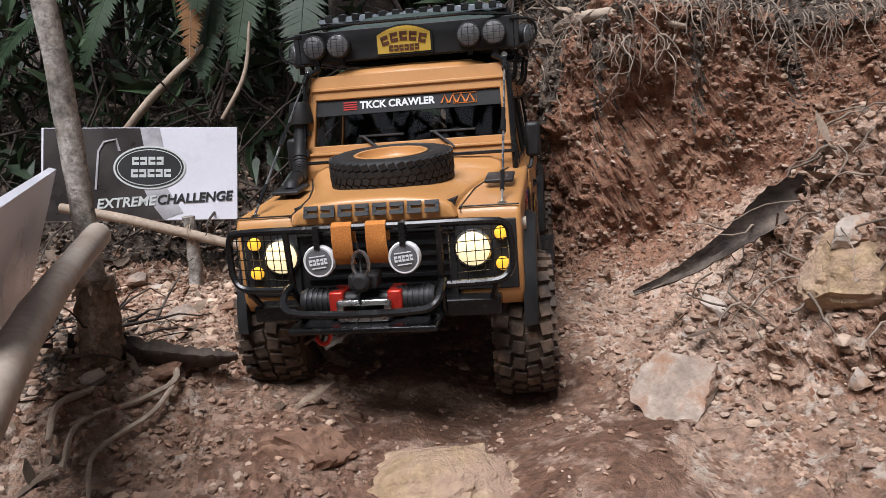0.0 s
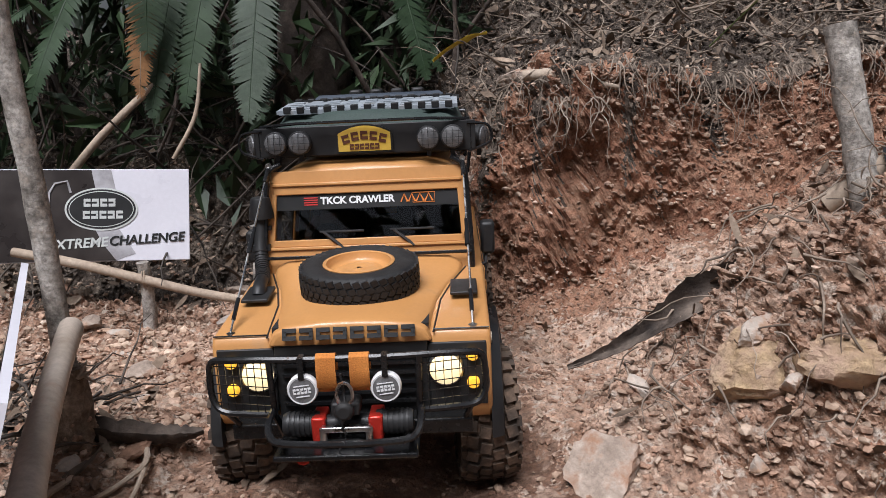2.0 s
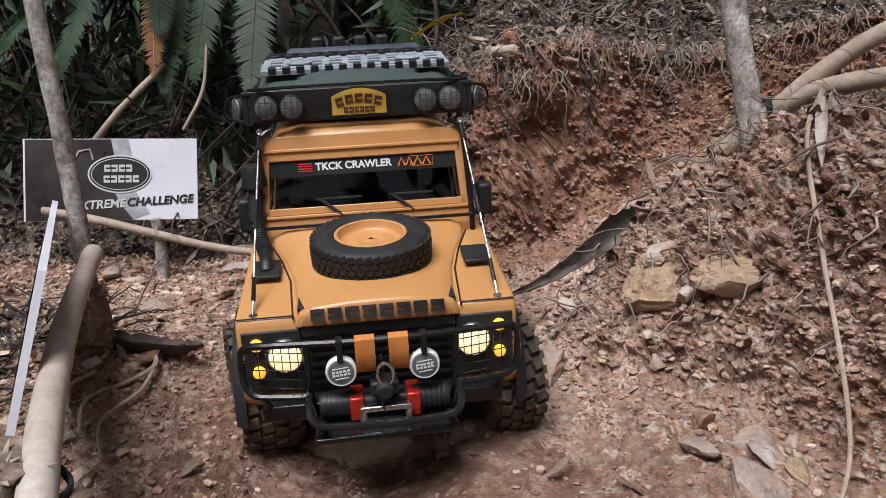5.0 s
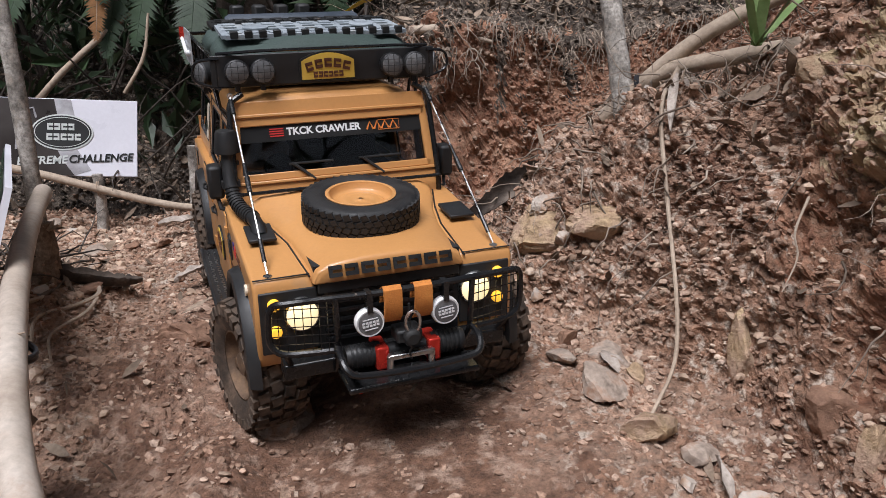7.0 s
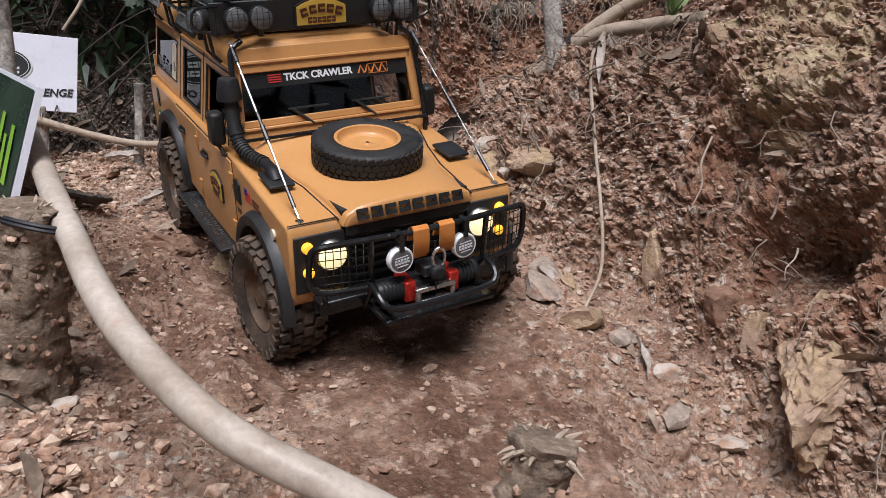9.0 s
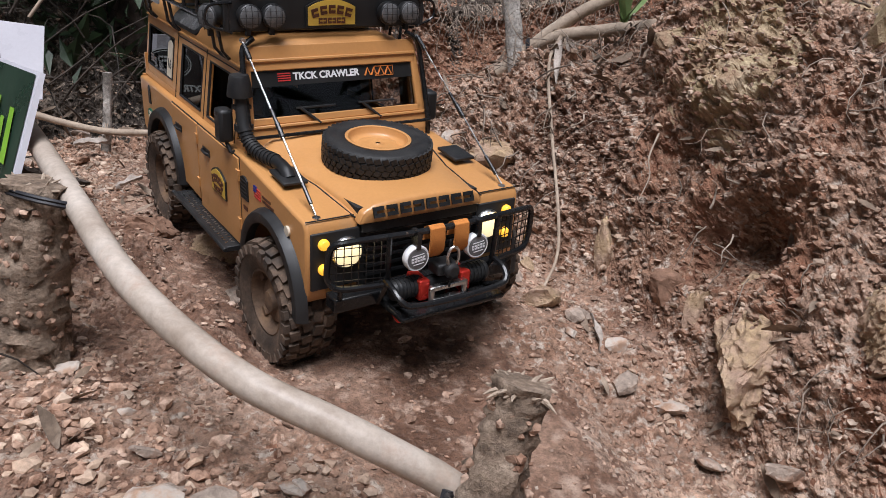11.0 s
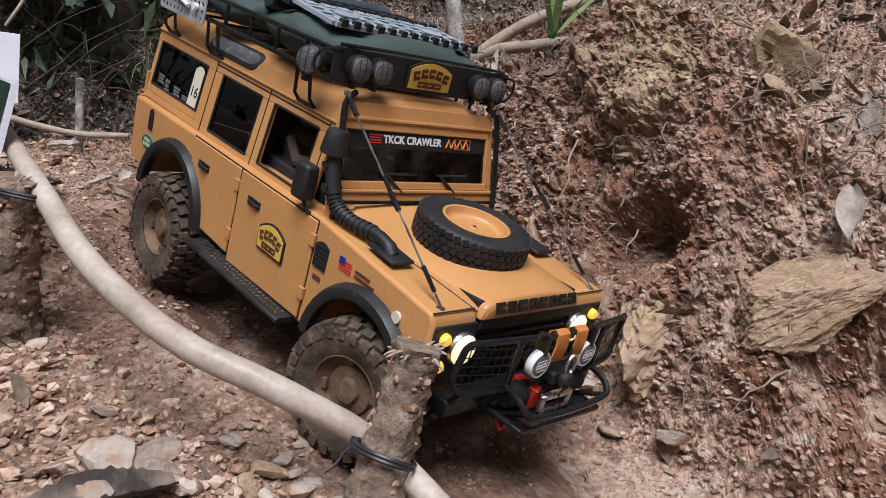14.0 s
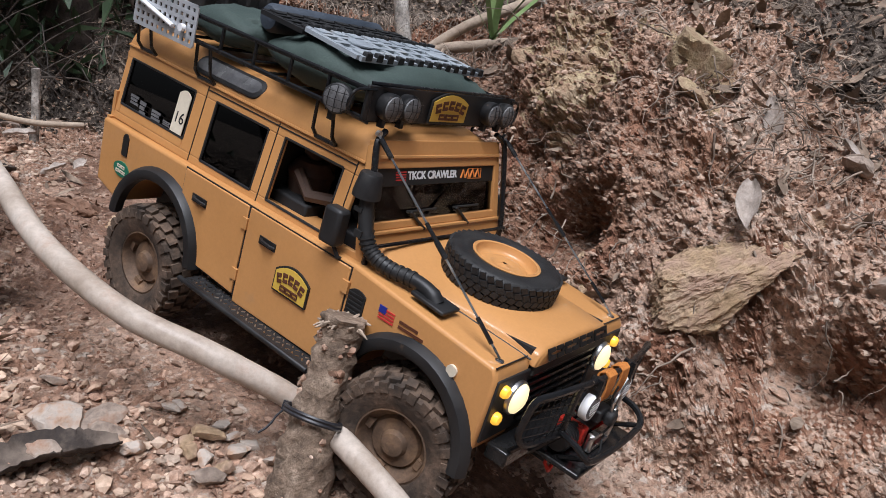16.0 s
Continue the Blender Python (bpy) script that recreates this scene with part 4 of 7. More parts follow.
        plaque(bm, 0.009, 0.022, 0.004, 0.001, Matrix.Translation((s * 0.1036, -0.449, 0.014)) @ (SIDE if s > 0 else pose(0, 0, 0, 90, 0, -90)))
        add("filler_recess", bm, INK, smooth=False)
        bm = bmesh.new()
        lathe(bm, [(1.0, 0), (1.0, 0.001)], 24, Matrix.Translation((s * 0.1036, -0.4500, -0.011)) @ (SIDE if s > 0 else pose(0, 0, 0, 90, 0, -90)) @ Matrix.Diagonal((0.0125, 0.0075, 1, 1)))
        oval = add("oval_badge", bm, GREENINK, label="small green oval badge", smooth=False)
        bm = bmesh.new()
        for z, k in ((-0.0085, 4), (-0.0135, 5)):
            bar_letters(bm, k, 0.0026, 0.0032, 0.0007, Matrix.Translation((s * 0.1047, -0.4500, z)) @ (SIDE if s > 0 else pose(0, 0, 0, 90, 0, -90)), 0.0003)
        part("badge_print", bm, CREAM, oval, smooth=False)
        # stickers on the rear window
        mw = Matrix.Translation((s * (lean(0.068) + 0.0004), -0.392, 0.0665)) @ (SIDE if s > 0 else pose(0, 0, 0, 90, 0, -90)) @ pose(0, 0, 0, -7.4)
        bm = bmesh.new()
        plaque(bm, 0.017, 0.040, 0.004, 0.0008, mw)
        stick = add("number_sticker", bm, CREAM, label="cream window sticker numbered 16", smooth=False)
        lettering("sticker_number", "16", 0.015, INK, stick, mw @ pose(0, -0.006, 0.0009), 0.0002)
        bm = bmesh.new()
        for i, (y, z, w, h) in enumerate(((-0.462, 0.055, 0.013, 0.010), (-0.447, 0.0515, 0.010, 0.014), (-0.425, 0.0515, 0.014, 0.010), (-0.407, 0.050, 0.012, 0.005))):
            for j in range(3):
                m = Matrix.Translation((s * (lean(z) + 0.0006), y, z + (j - 1) * h / 3)) @ (SIDE if s > 0 else pose(0, 0, 0, 90, 0, -90)) @ pose(0, 0, 0, -7.4)
                box(bm, (-w / 2, -h / 8, 0), (w / 2 - 0.002 * (j % 2), h / 8, 0.0004), m)
        add("window_sticker", bm, LENS, label="small grey-white window stickers", smooth=False)
        # mirror
        bm = bmesh.new()
        sweep(bm, [(s * 0.100, -0.158, 0.028), (s * 0.106, -0.158, 0.030), (s * 0.108, -0.165, 0.040)], 0.0018, 6)
        arm = add("mirror_arm", bm, BLACK)
        bm = bmesh.new()
        box(bm, (s * 0.1085 - 0.007, -0.176, 0.038), (s * 0.1085 + 0.006, -0.158, 0.068), None)
        part("mirror", bm, BLACK, arm, "black door mirror", bevel=0.003)
        # rope from bonnet edge to the rack, with its metal ends
        bm = bmesh.new()
        sweep(bm, [(s * 0.0906, -0.0090, 0.0205), (s * 0.0898, -0.087, 0.074), (s * 0.0885, -0.165, 0.127)], 0.0009, 6)
        rope = add("limb_riser", bm, STEEL, label="grey steel limb-riser cable")
        bm = bmesh.new()
        for a, b, r in ((0.06, 0.17, 0.0017), (0.42, 0.50, 0.0022), (0.50, 0.58, 0.0016), (0.88, 0.97, 0.0022)):
            p, q = Vector((s * 0.0906, -0.0090, 0.0205)), Vector((s * 0.0885, -0.165, 0.127))
            sweep(bm, [p.lerp(q, a), p.lerp(q, b)], r, 8)
        apart("turnbuckle", bm, GLOSSBLACK, rope, "black cable turnbuckle")
        bm = bmesh.new()
        lathe(bm, [(0.0034, 0), (0.0034, 0.0015), (0.0015, 0.0022)], 12, pose(s * 0.0906, -0.0085, 0.0180))
        lathe(bm, [(0.0026, -0.0015), (0.0026, 0.0015)], 12, pose(s * 0.0885, -0.164, 0.127, 90))
        apart("eyelet", bm, STEEL, rope, "bright steel eyelet")
    # roof with rounded shoulders, rear wall, screen frame
    bm = bmesh.new()
    rings = []
    for y, k in ((-0.492, 0.0), (-0.488, 0.004), (-0.30, 0.005), (-0.185, 0.004), (-0.172, 0.001), (-0.1665, -0.006)):
        rings.append([(-0.0868, y, 0.1005), (-0.0864, y, 0.104), (-0.0830, y, 0.1115 + k * 0.3), (-0.074, y, 0.1185 + k * 0.6), (-0.057, y, 0.1225 + k), (0, y, 0.124 + k), (0.057, y, 0.1225 + k), (0.074, y, 0.1185 + k * 0.6), (0.0830, y, 0.1115 + k * 0.3), (0.0864, y, 0.104), (0.0868, y, 0.1005)])
    loft(bm, rings)
    roof = add("roof", bm, OCHRE, sharp=50)
    for s in (-1, 1):
        bm = bmesh.new()
        sweep(bm, [(s * 0.0874, -0.492, 0.1015), (s * 0.0874, -0.17, 0.1015)], 0.0013, 6)
        part("gutter", bm, OCHRE, roof)
        bm = bmesh.new()
        m = Matrix.Translation((s * 0.0800, -0.348, 0.1135)) @ pose(0, 0, 0, 0, 0, 90 if s > 0 else -90) @ pose(0, 0, 0, 52)
        for w, h, t in ((0.092, 0.019, 0.002),):
            ring = [(x, y) for x, y in [(-w / 2 + h / 2 + h / 2 * math.cos(radians(a)), h / 2 * math.sin(radians(a))) for a in range(90, 271, 20)] + [(w / 2 - h / 2 + h / 2 * math.cos(radians(a)), h / 2 * math.sin(radians(a))) for a in range(-90, 91, 20)]]
            loft(bm, [[m @ Vector((x, y, -0.002)) for x, y in ring], [m @ Vector((x, y, t)) for x, y in ring], [m @ Vector((x * 0.96, y * 0.85, t + 0.001)) for x, y in ring]])
        alpine = part("alpine_window", bm, RUBBER, roof, "long rounded roof-edge window in a black seal")
        bm = bmesh.new()
        loft(bm, [[m @ Vector((x * 0.93, y * 0.72, 0.0025)) for x, y in ring], [m @ Vector((x * 0.92, y * 0.66, 0.0036)) for x, y in ring]])
        part("alpine_pane", bm, LENS, alpine)
    bm = bmesh.new()
    box(bm, (-0.0955, -0.4935, 0.028), (0.0955, -0.489, 0.055))
    box(bm, (-0.086, -0.4935, 0.09), (0.086, -0.489, 0.102))
    for x in (-0.079, 0, 0.079):
        box(bm, (x - 0.008, -0.4935, 0.05), (x + 0.008, -0.489, 0.095))
    box(bm, (-0.1, -0.4925, -0.03), (0.1, -0.487, 0.03))
    add("tailgate", bm, OCHRE)
    m = Matrix.Translation((0, -0.1475, 0.045)) @ pose(0, 0, 0, 15)
    bm = bmesh.new()
    box(bm, (-0.0955, -0.006, -0.016), (0.0955, 0.002, 0.006), m)
    box(bm, (-0.093, -0.004, 0.0055), (0.093, 0.004, 0.0085), m)
    box(bm, (-0.090, -0.004, 0.0085), (0.090, 0.001, 0.015), m)
    box(bm, (-0.0875, -0.005, 0.0565), (0.0875, 0.001, 0.0785), m)
    box(bm, (-0.0868, -0.004, 0.064), (0.0868, 0.003, 0.067), m)
    for s in (-1, 1):
        prism_pts = [(s * 0.0955, 0.006), (s * 0.0858, 0.006), (s * 0.0828, 0.0565), (s * 0.0880, 0.075)]
        a = [bm.verts.new(m @ Vector((x, -0.006, z))) for x, z in prism_pts]
        b = [bm.verts.new(m @ Vector((x, 0.001, z))) for x, z in prism_pts]
        bm.faces.new(a), bm.faces.new(b)
        for i in range(4):
            bm.faces.new((a[i], a[(i + 1) % 4], b[(i + 1) % 4], b[i]))
    add("screen_frame", bm, OCHRE, label="ochre windscreen surround with ridges", bevel=0.0008)
    bm = bmesh.new()
    box(bm, (-0.088, -0.0030, 0.013), (0.088, -0.0022, 0.058), m)
    add("windscreen", bm, SCREEN, label="clear reflecting windscreen", smooth=False)
    bm = bmesh.new()
    box(bm, (-0.0865, -0.0018, 0.0425), (0.0865, -0.0012, 0.0572), m)
    band = add("sun_strip", bm, INK, label="black sun strip with white club lettering", smooth=False)
    tm = m @ pose(0.005, -0.0010, 0.0500) @ FRONT
    lettering("strip_lettering", "TKCK CRAWLER", 0.0090, WHITE, band, tm @ pose(-0.004, 0, 0), 0.0002, bold=0.00030)
    bm = bmesh.new()
    for i in range(4):
        box(bm, (-0.053, 0.0028 - i * 0.0021, 0), (-0.0405, 0.0038 - i * 0.0021, 0.0004), tm)
    part("strip_flag", bm, REDINK, band, "striped flag", smooth=False)
    bm = bmesh.new()
    for i, (x, w) in enumerate(((0.036, 0.006), (0.043, 0.006), (0.050, 0.007), (0.058, 0.007))):
        sweep(bm, [tm @ Vector((x, -0.0035, 0.0004)), tm @ Vector((x + w * 0.5, 0.0035, 0.0004)), tm @ Vector((x + w, -0.0035, 0.0004))], 0.0009, 4)
    sweep(bm, [tm @ Vector((x, y, 0.0004)) for x, y in ((0.047, -0.0044), (0.067, -0.0044), (0.067, 0.0044), (0.047, 0.0044))], 0.0004, 4, closed=True)
    part("strip_emblem", bm, ORANGEINK, band, "orange zigzag emblem", smooth=False)
    # bars outside the screen corners and across the scuttle
    bm = bmesh.new()
    for s in (-1, 1):
        sweep(bm, bent([(s * 0.094, -0.141, 0.030), (s * 0.0935, -0.1425, 0.050), (s * 0.0912, -0.158, 0.105), (s * 0.0885, -0.163, 0.121), (s * 0.078, -0.167, 0.128)], 4), 0.0026, 8)
    sweep(bm, [(-0.094, -0.138, 0.046), (0.094, -0.138, 0.046)], 0.0016, 6)
    add("screen_bar", bm, GLOSSBLACK, label="black tube guard round the windscreen")
    for x in (-0.034, 0.030):
        bm = bmesh.new()
        sweep(bm, [m @ Vector((x - 0.008, 0.003, 0.006)), m @ Vector((x + 0.010, 0.002, 0.021))], 0.0015, 6)
        sweep(bm, [m @ Vector((x - 0.026, 0.0005, 0.0215)), m @ Vector((x + 0.010, 0.0012, 0.0215)), m @ Vector((x + 0.014, 0.001, 0.0215))], 0.0010, 6)
        add("wiper", bm, BLACK, label="black windscreen wiper")
    # inside
    bm = bmesh.new()
    box(bm, (-0.088, -0.48, 0.018), (0.088, -0.15, 0.022))
    box(bm, (-0.085, -0.185, 0.022), (0.085, -0.152, 0.044))
    for x in (-0.045, 0.045):
        box(bm, (x - 0.03, -0.28, 0.02), (x + 0.03, -0.23, 0.04))
        box(bm, (x - 0.028, -0.292, 0.03), (x + 0.028, -0.278, 0.085))
        box(bm, (x - 0.03, -0.39, 0.03), (x + 0.03, -0.378, 0.08))
    add("cabin_trim", bm, SEAT, label="dark seats and dashboard", bevel=0.002)
    bm = bmesh.new()
    lathe(bm, [(0.013, -0.0012), (0.0148, 0), (0.013, 0.0012), (0.0112, 0)], 20, pose(0.045, -0.196, 0.052, -60))
    add("steering_wheel", bm, BLACK)
    bm = bmesh.new()
    lathe(bm, [(0.004, 0.036), (0.018, 0.04), (0.021, 0.058), (0.014, 0.068), (0.006, 0.070), (0.010, 0.074), (0.0115, 0.082), (0.008, 0.090), (0.002, 0.092)], 14, pose(0.045, -0.262, 0))
    sweep(bm, [(0.064, -0.258, 0.060), (0.070, -0.235, 0.047), (0.056, -0.200, 0.053)], 0.0055, 8)
    add("driver_figure", bm, SKIN, label="plain brown plastic driver figure")
    # face: grille, lamp panels, lights
    bm = bmesh.new()
    box(bm, (-0.0565, -0.012, -0.044), (0.0565, -0.001, 0.0125))
    add("grille_panel", bm, INK)
    bm = bmesh.new()
    for i in range(6):
        box(bm, (-0.052, -0.001, -0.036 + i * 0.0075), (0.052, 0.0022, -0.0335 + i * 0.0075))
    add("grille_slat", bm, GLOSSBLACK, label="black grille slats")
    bm = bmesh.new()
    box(bm, (-0.0565, -0.004, 0.0035), (0.0565, 0.0035, 0.0125))
    add("grille_lip", bm, BLACK, bevel=0.001)
    for s in (-1, 1):
        bm = bmesh.new()
        box(bm, (s * 0.0785 - 0.0215, -0.001, -0.040), (s * 0.0785 + 0.0215, 0.0016, 0.0095))
        face = add("lamp_panel", bm, BLACK, label="black headlamp panel", bevel=0.001)
        bm = bmesh.new()
        lathe(bm, [(0.0134, 0), (0.0134, 0.003), (0.0124, 0.0042)], 28, pose(s * 0.0695, 0.001, -0.010, -90))
        ring = add("headlamp", bm, STEEL)
        bm = bmesh.new()
        lathe(bm, [(0.0124, 0.003), (0.0112, 0.0058), (0.007, 0.0080), (0.001, 0.0088)], 28, pose(s * 0.0695, 0.001, -0.010, -90))
        part("headlamp_lens", bm, HEADLIGHT, ring, "lit warm white headlamp lens")
        for z in (0.0, -0.0216):
            bm = bmesh.new()
            lathe(bm, [(0.0047, 0), (0.0047, 0.003), (0.0036, 0.005), (0.001, 0.0056)], 18, pose(s * 0.0895, 0.001, z, -90))
            add("indicator", bm, INDICATOR, label="small lit amber lamp")
    # snorkel on the driver's side
    bm = bmesh.new()
    line = bent([(0.085, -0.074, 0.028), (0.0855, -0.082, 0.0345), (0.087, -0.098, 0.037), (0.0915, -0.120, 0.037), (0.0955, -0.136, 0.043), (0.0975, -0.144, 0.055), (0.0970, -0.150, 0.071), (0.0965, -0.153, 0.085)], 4)
    sweep(bm, line, [0.0066] * 4 + [0.0057] * (len(line) - 4), 12)
    snork = add("snorkel", bm, BLACK, label="black raised air intake with ribbed hose")
    bm = bmesh.new()
    for i in range(8, 20):
        p, q = line[i], line[i + 1]
        sweep(bm, [p, p.lerp(q, 0.45)], 0.0066, 12)
    part("hose_rib", bm, RUBBER, snork)
    bm = bmesh.new()
    lathe(bm, [(0.0058, -0.003), (0.0112, -0.0025), (0.0112, 0.0005), (0.0090, 0.0145), (0.0080, 0.0165), (0.002, 0.0170)], 18, pose(0.0965, -0.154, 0.0835))
    part("intake_cap", bm, RUBBER, snork, "dark grey intake cap")
    bm = bmesh.new()
    box(bm, (0.089, -0.150, 0.052), (0.1045, -0.143, 0.0575))
    box(bm, (0.088, -0.157, 0.070), (0.1035, -0.149, 0.0735))
    apart("hose_clamp", bm, BLACK, snork)
    # winch bumper, bull bar, winch
    bm = bmesh.new()
    box(bm, (-0.088, 0.002, -0.054), (0.088, 0.020, -0.042))
    box(bm, (-0.05, 0.016, -0.0525), (0.05, 0.060, -0.048))
    bumper = add("bumper", bm, GLOSSBLACK, label="black steel winch bumper splashed with mud", bevel=0.0015)
    bm = bmesh.new()
    ring = bent([(0.098, 0.027, -0.004), (0.095, 0.029, 0.010), (0.080, 0.034, 0.0135), (0.030, 0.0405, 0.0145), (0, 0.042, 0.0150), (-0.030, 0.0405, 0.0145), (-0.080, 0.034, 0.0135), (-0.095, 0.029, 0.010), (-0.098, 0.027, -0.004)], 5)
    sweep(bm, ring, 0.0026, 8)
    for s in (-1, 1):
        sweep(bm, bent([(s * 0.098, 0.027, -0.004), (s * 0.0975, 0.026, -0.018), (s * 0.090, 0.029, -0.0265), (s * 0.070, 0.033, -0.0275), (s * 0.052, 0.036, -0.027)], 5), 0.0026, 8)
        sweep(bm, [(s * 0.052, 0.039, 0.0145), (s * 0.051, 0.037, -0.027), (s * 0.049, 0.020, -0.052)], 0.0024, 8)
        sweep(bm, [(s * 0.088, 0.029, -0.0265), (s * 0.080, 0.012, -0.050)], 0.0022, 8)
    bar = add("bull_bar", bm, GLOSSBLACK, label="black tubular bull bar")
    for s in (-1, 1):
        bm = bmesh.new()
        for i in range(1, 8):
            x = s * (0.052 + i * 0.0056)
            y = 0.0385 - i * 0.0015
            sweep(bm, [(x, y, -0.0265), (x, y + 0.001, 0.0135)], 0.0004, 4)
        for i in range(1, 6):
            z = -0.0265 + i * 0.0068
            sweep(bm, [(s * 0.052, 0.0385, z), (s * 0.096, 0.028, z)], 0.0004, 4)
        part("lamp_mesh", bm, GLOSSBLACK, bar, "fine black wire lamp guard")
    bm = bmesh.new()
    sweep(bm, bent([(0.052, 0.036, -0.024), (0.0525, 0.051, -0.027), (0.050, 0.060, -0.033), (0.040, 0.0625, -0.037), (0.0, 0.064, -0.038), (-0.040, 0.0625, -0.037), (-0.050, 0.060, -0.033), (-0.0525, 0.051, -0.027), (-0.052, 0.036, -0.024)], 5), 0.0026, 8)
    for s in (-1, 1):
        sweep(bm, [(s * 0.044, 0.060, -0.036), (s * 0.044, 0.030, -0.052)], 0.002, 6)
    part("nudge_hoop", bm, GLOSSBLACK, bar)
    bm = bmesh.new()
    sweep(bm, [(-0.02, 0.034, -0.036), (0.02, 0.034, -0.036)], 0.0062, 16)
    winch = add("winch", bm, BLACK, label="small black winch with red end plates")
    for s in (-1, 1):
        bm = bmesh.new()
        lathe(bm, [(0.0085, 0), (0.0085, 0.024), (0.0075, 0.026)], 20, pose(s * 0.020, 0.034, -0.036, 0, 90 * s))
        part("winch_motor", bm, BLACK, winch)
        for i in range(6):
            bm = bmesh.new()
            lathe(bm, [(0.0092, 0), (0.0092, 0.0016)], 20, pose(s * (0.023 + i * 0.0036), 0.034, -0.036, 0, 90 * s))
            part("cooling_fin", bm, BLACK, winch)
    bm = bmesh.new()
    for s in (-1, 1):
        box(bm, (s * 0.0200 - 0.0050, 0.022, -0.046), (s * 0.0200 + 0.0050, 0.044, -0.028))
    apart("end_plate", bm, RED, winch, "red anodised end plate", bevel=0.0015)
    bm = bmesh.new()
    box(bm, (-0.017, 0.045, -0.047), (0.017, 0.051, -0.043))
    box(bm, (-0.017, 0.045, -0.036), (0.017, 0.051, -0.032))
    for s in (-1, 1):
        sweep(bm, [(s * 0.016, 0.048, -0.046), (s * 0.016, 0.048, -0.033)], 0.0028, 10)
    part("fairlead", bm, STEEL, winch, "bright roller fairlead", bevel=0.0008)
    bm = bmesh.new()
    box(bm, (-0.010, 0.030, -0.026), (0.010, 0.047, -0.016))
    lathe(bm, [(0.006, -0.004), (0.0068, 0), (0.006, 0.004)], 14, pose(0, 0.051, -0.020, 90))
    part("control_box", bm, RUBBER, winch, "black winch control box", bevel=0.002)
    bm = bmesh.new()
    sweep(bm, bent([(0.0, 0.049, -0.038), (0.002, 0.052, -0.030), (-0.001, 0.053, -0.022), (0.0, 0.047, -0.008), (0.001, 0.048, 0.006)], 4), 0.0009, 5)
    sweep(bm, bent([(0.0, 0.051, -0.040), (0.004, 0.054, -0.046), (0.008, 0.054, -0.056)], 4), 0.0006, 5)
    part("winch_rope", bm, RUBBER, winch, "dark winch rope")
    bm = bmesh.new()
    hook = [(0.0055 * math.cos(radians(a)) - 0.001, 0.0505, -0.008 + 0.0085 * math.sin(radians(a))) for a in range(0, 360, 30)]
    sweep(bm, hook, 0.0013, 6, closed=True)
    part("shackle", bm, STEEL, winch, "bright shackle")
    bm = bmesh.new()
    for x in (0.0115, -0.0115):
        rings = []
        for y, z in ((0.0395, -0.010), (0.0450, -0.004), (0.0460, 0.008), (0.0450, 0.0165), (0.0415, 0.0188), (0.0370, 0.016), (0.0350, 0.004)):
            rings.append([(x - 0.0068, y, z), (x + 0.0068, y, z), (x + 0.0068, y - 0.0016, z - 0.0004), (x - 0.0068, y - 0.0016, z - 0.0004)])
        loft(bm, rings)
    add("webbing_strap", bm, STRAP, label="orange webbing strap hung over the bull bar")
    for s in (-1, 1):
        mlamp = pose(s * 0.0288, 0.0415, -0.0065, -90)
        bm = bmesh.new()
        lathe(bm, [(0.003, -0.013), (0.0075, -0.010), (0.0095, -0.003), (0.0100, 0.0)], 26, mlamp)
        spot = add("spot_lamp", bm, GLOSSBLACK, label="round spot lamp with a white cover")
        bm = bmesh.new()
        lathe(bm, [(0.0106, -0.003), (0.0109, 0.002), (0.0100, 0.0036), (0.0088, 0.0032)], 30, mlamp)
        part("spot_rim", bm, WHITE, spot, "white lamp rim")
        bm = bmesh.new()
        lathe(bm, [(0.0091, 0.0016), (0.0089, 0.0036), (0.001, 0.0040)], 30, mlamp)
        part("spot_cover", bm, LENS, spot, "grey lamp cover with a pale stripe")
        bm = bmesh.new()
        mf = Matrix.Translation((s * 0.0288, 0.0457, -0.0065)) @ FRONT @ pose(0, 0, 0, 0, 0, 6)
        bar_letters(bm, 5, 0.0020, 0.0040, 0.0006, mf, 0.0003)
        box(bm, (-0.0055, 0.0034, 0), (0.0055, 0.0041, 0.0003), mf)
        box(bm, (-0.0048, -0.0044, 0), (0.0048, -0.0037, 0.0003), mf)
        part("cover_print", bm, WHITE, spot, smooth=False)
        bm = bmesh.new()
        box(bm, (s * 0.0288 - 0.002, 0.036, 0.002), (s * 0.0288 + 0.002, 0.046, 0.017))
        part("lamp_bracket", bm, GLOSSBLACK, spot)
    for s in (1,):
        bm = bmesh.new()
        sweep(bm, [(s * 0.035 + 0.005 * math.cos(radians(a)), 0.030 + 0.001 * a / 90, -0.060 + 0.007 * math.sin(radians(a))) for a in range(0, 360, 30)], 0.0016, 6, closed=True)
        add("tow_hook", bm, RED, label="red tow shackle")
    # spare wheel lying on the bonnet
    seat = OFF @ pose(0, -0.0765, 0.0436, -5) @ pose(0, 0, 0, 0, -90)
    tyre, tread, rim, bolts = tyre_meshes()
    meshes = []
    for nm, b, mat in (("tyre", tyre, MUDRUBBER), ("tread", tread, MUDRUBBER), ("rim", rim, MUDRIM), ("wheel_nut", bolts, MUDRIM)):
        bmesh.ops.recalc_face_normals(b, faces=b.faces)
        me = bpy.data.meshes.new(nm)
        b.to_mesh(me)
        b.free()
        me.materials.append(mat)
        me.shade_smooth()
        me.set_sharp_from_angle(angle=radians(40))
        meshes.append((nm, me))
    spare = new("spare_wheel")
    spare.parent, spare.matrix_basis = truck, seat @ Matrix.Diagonal((0.64, 0.872, 0.872, 1))
    spare["label"] = "clean black spare wheel with an ochre rim"
    bm = bmesh.new()
    turn = pose(0, 0, 0, 0, 90)
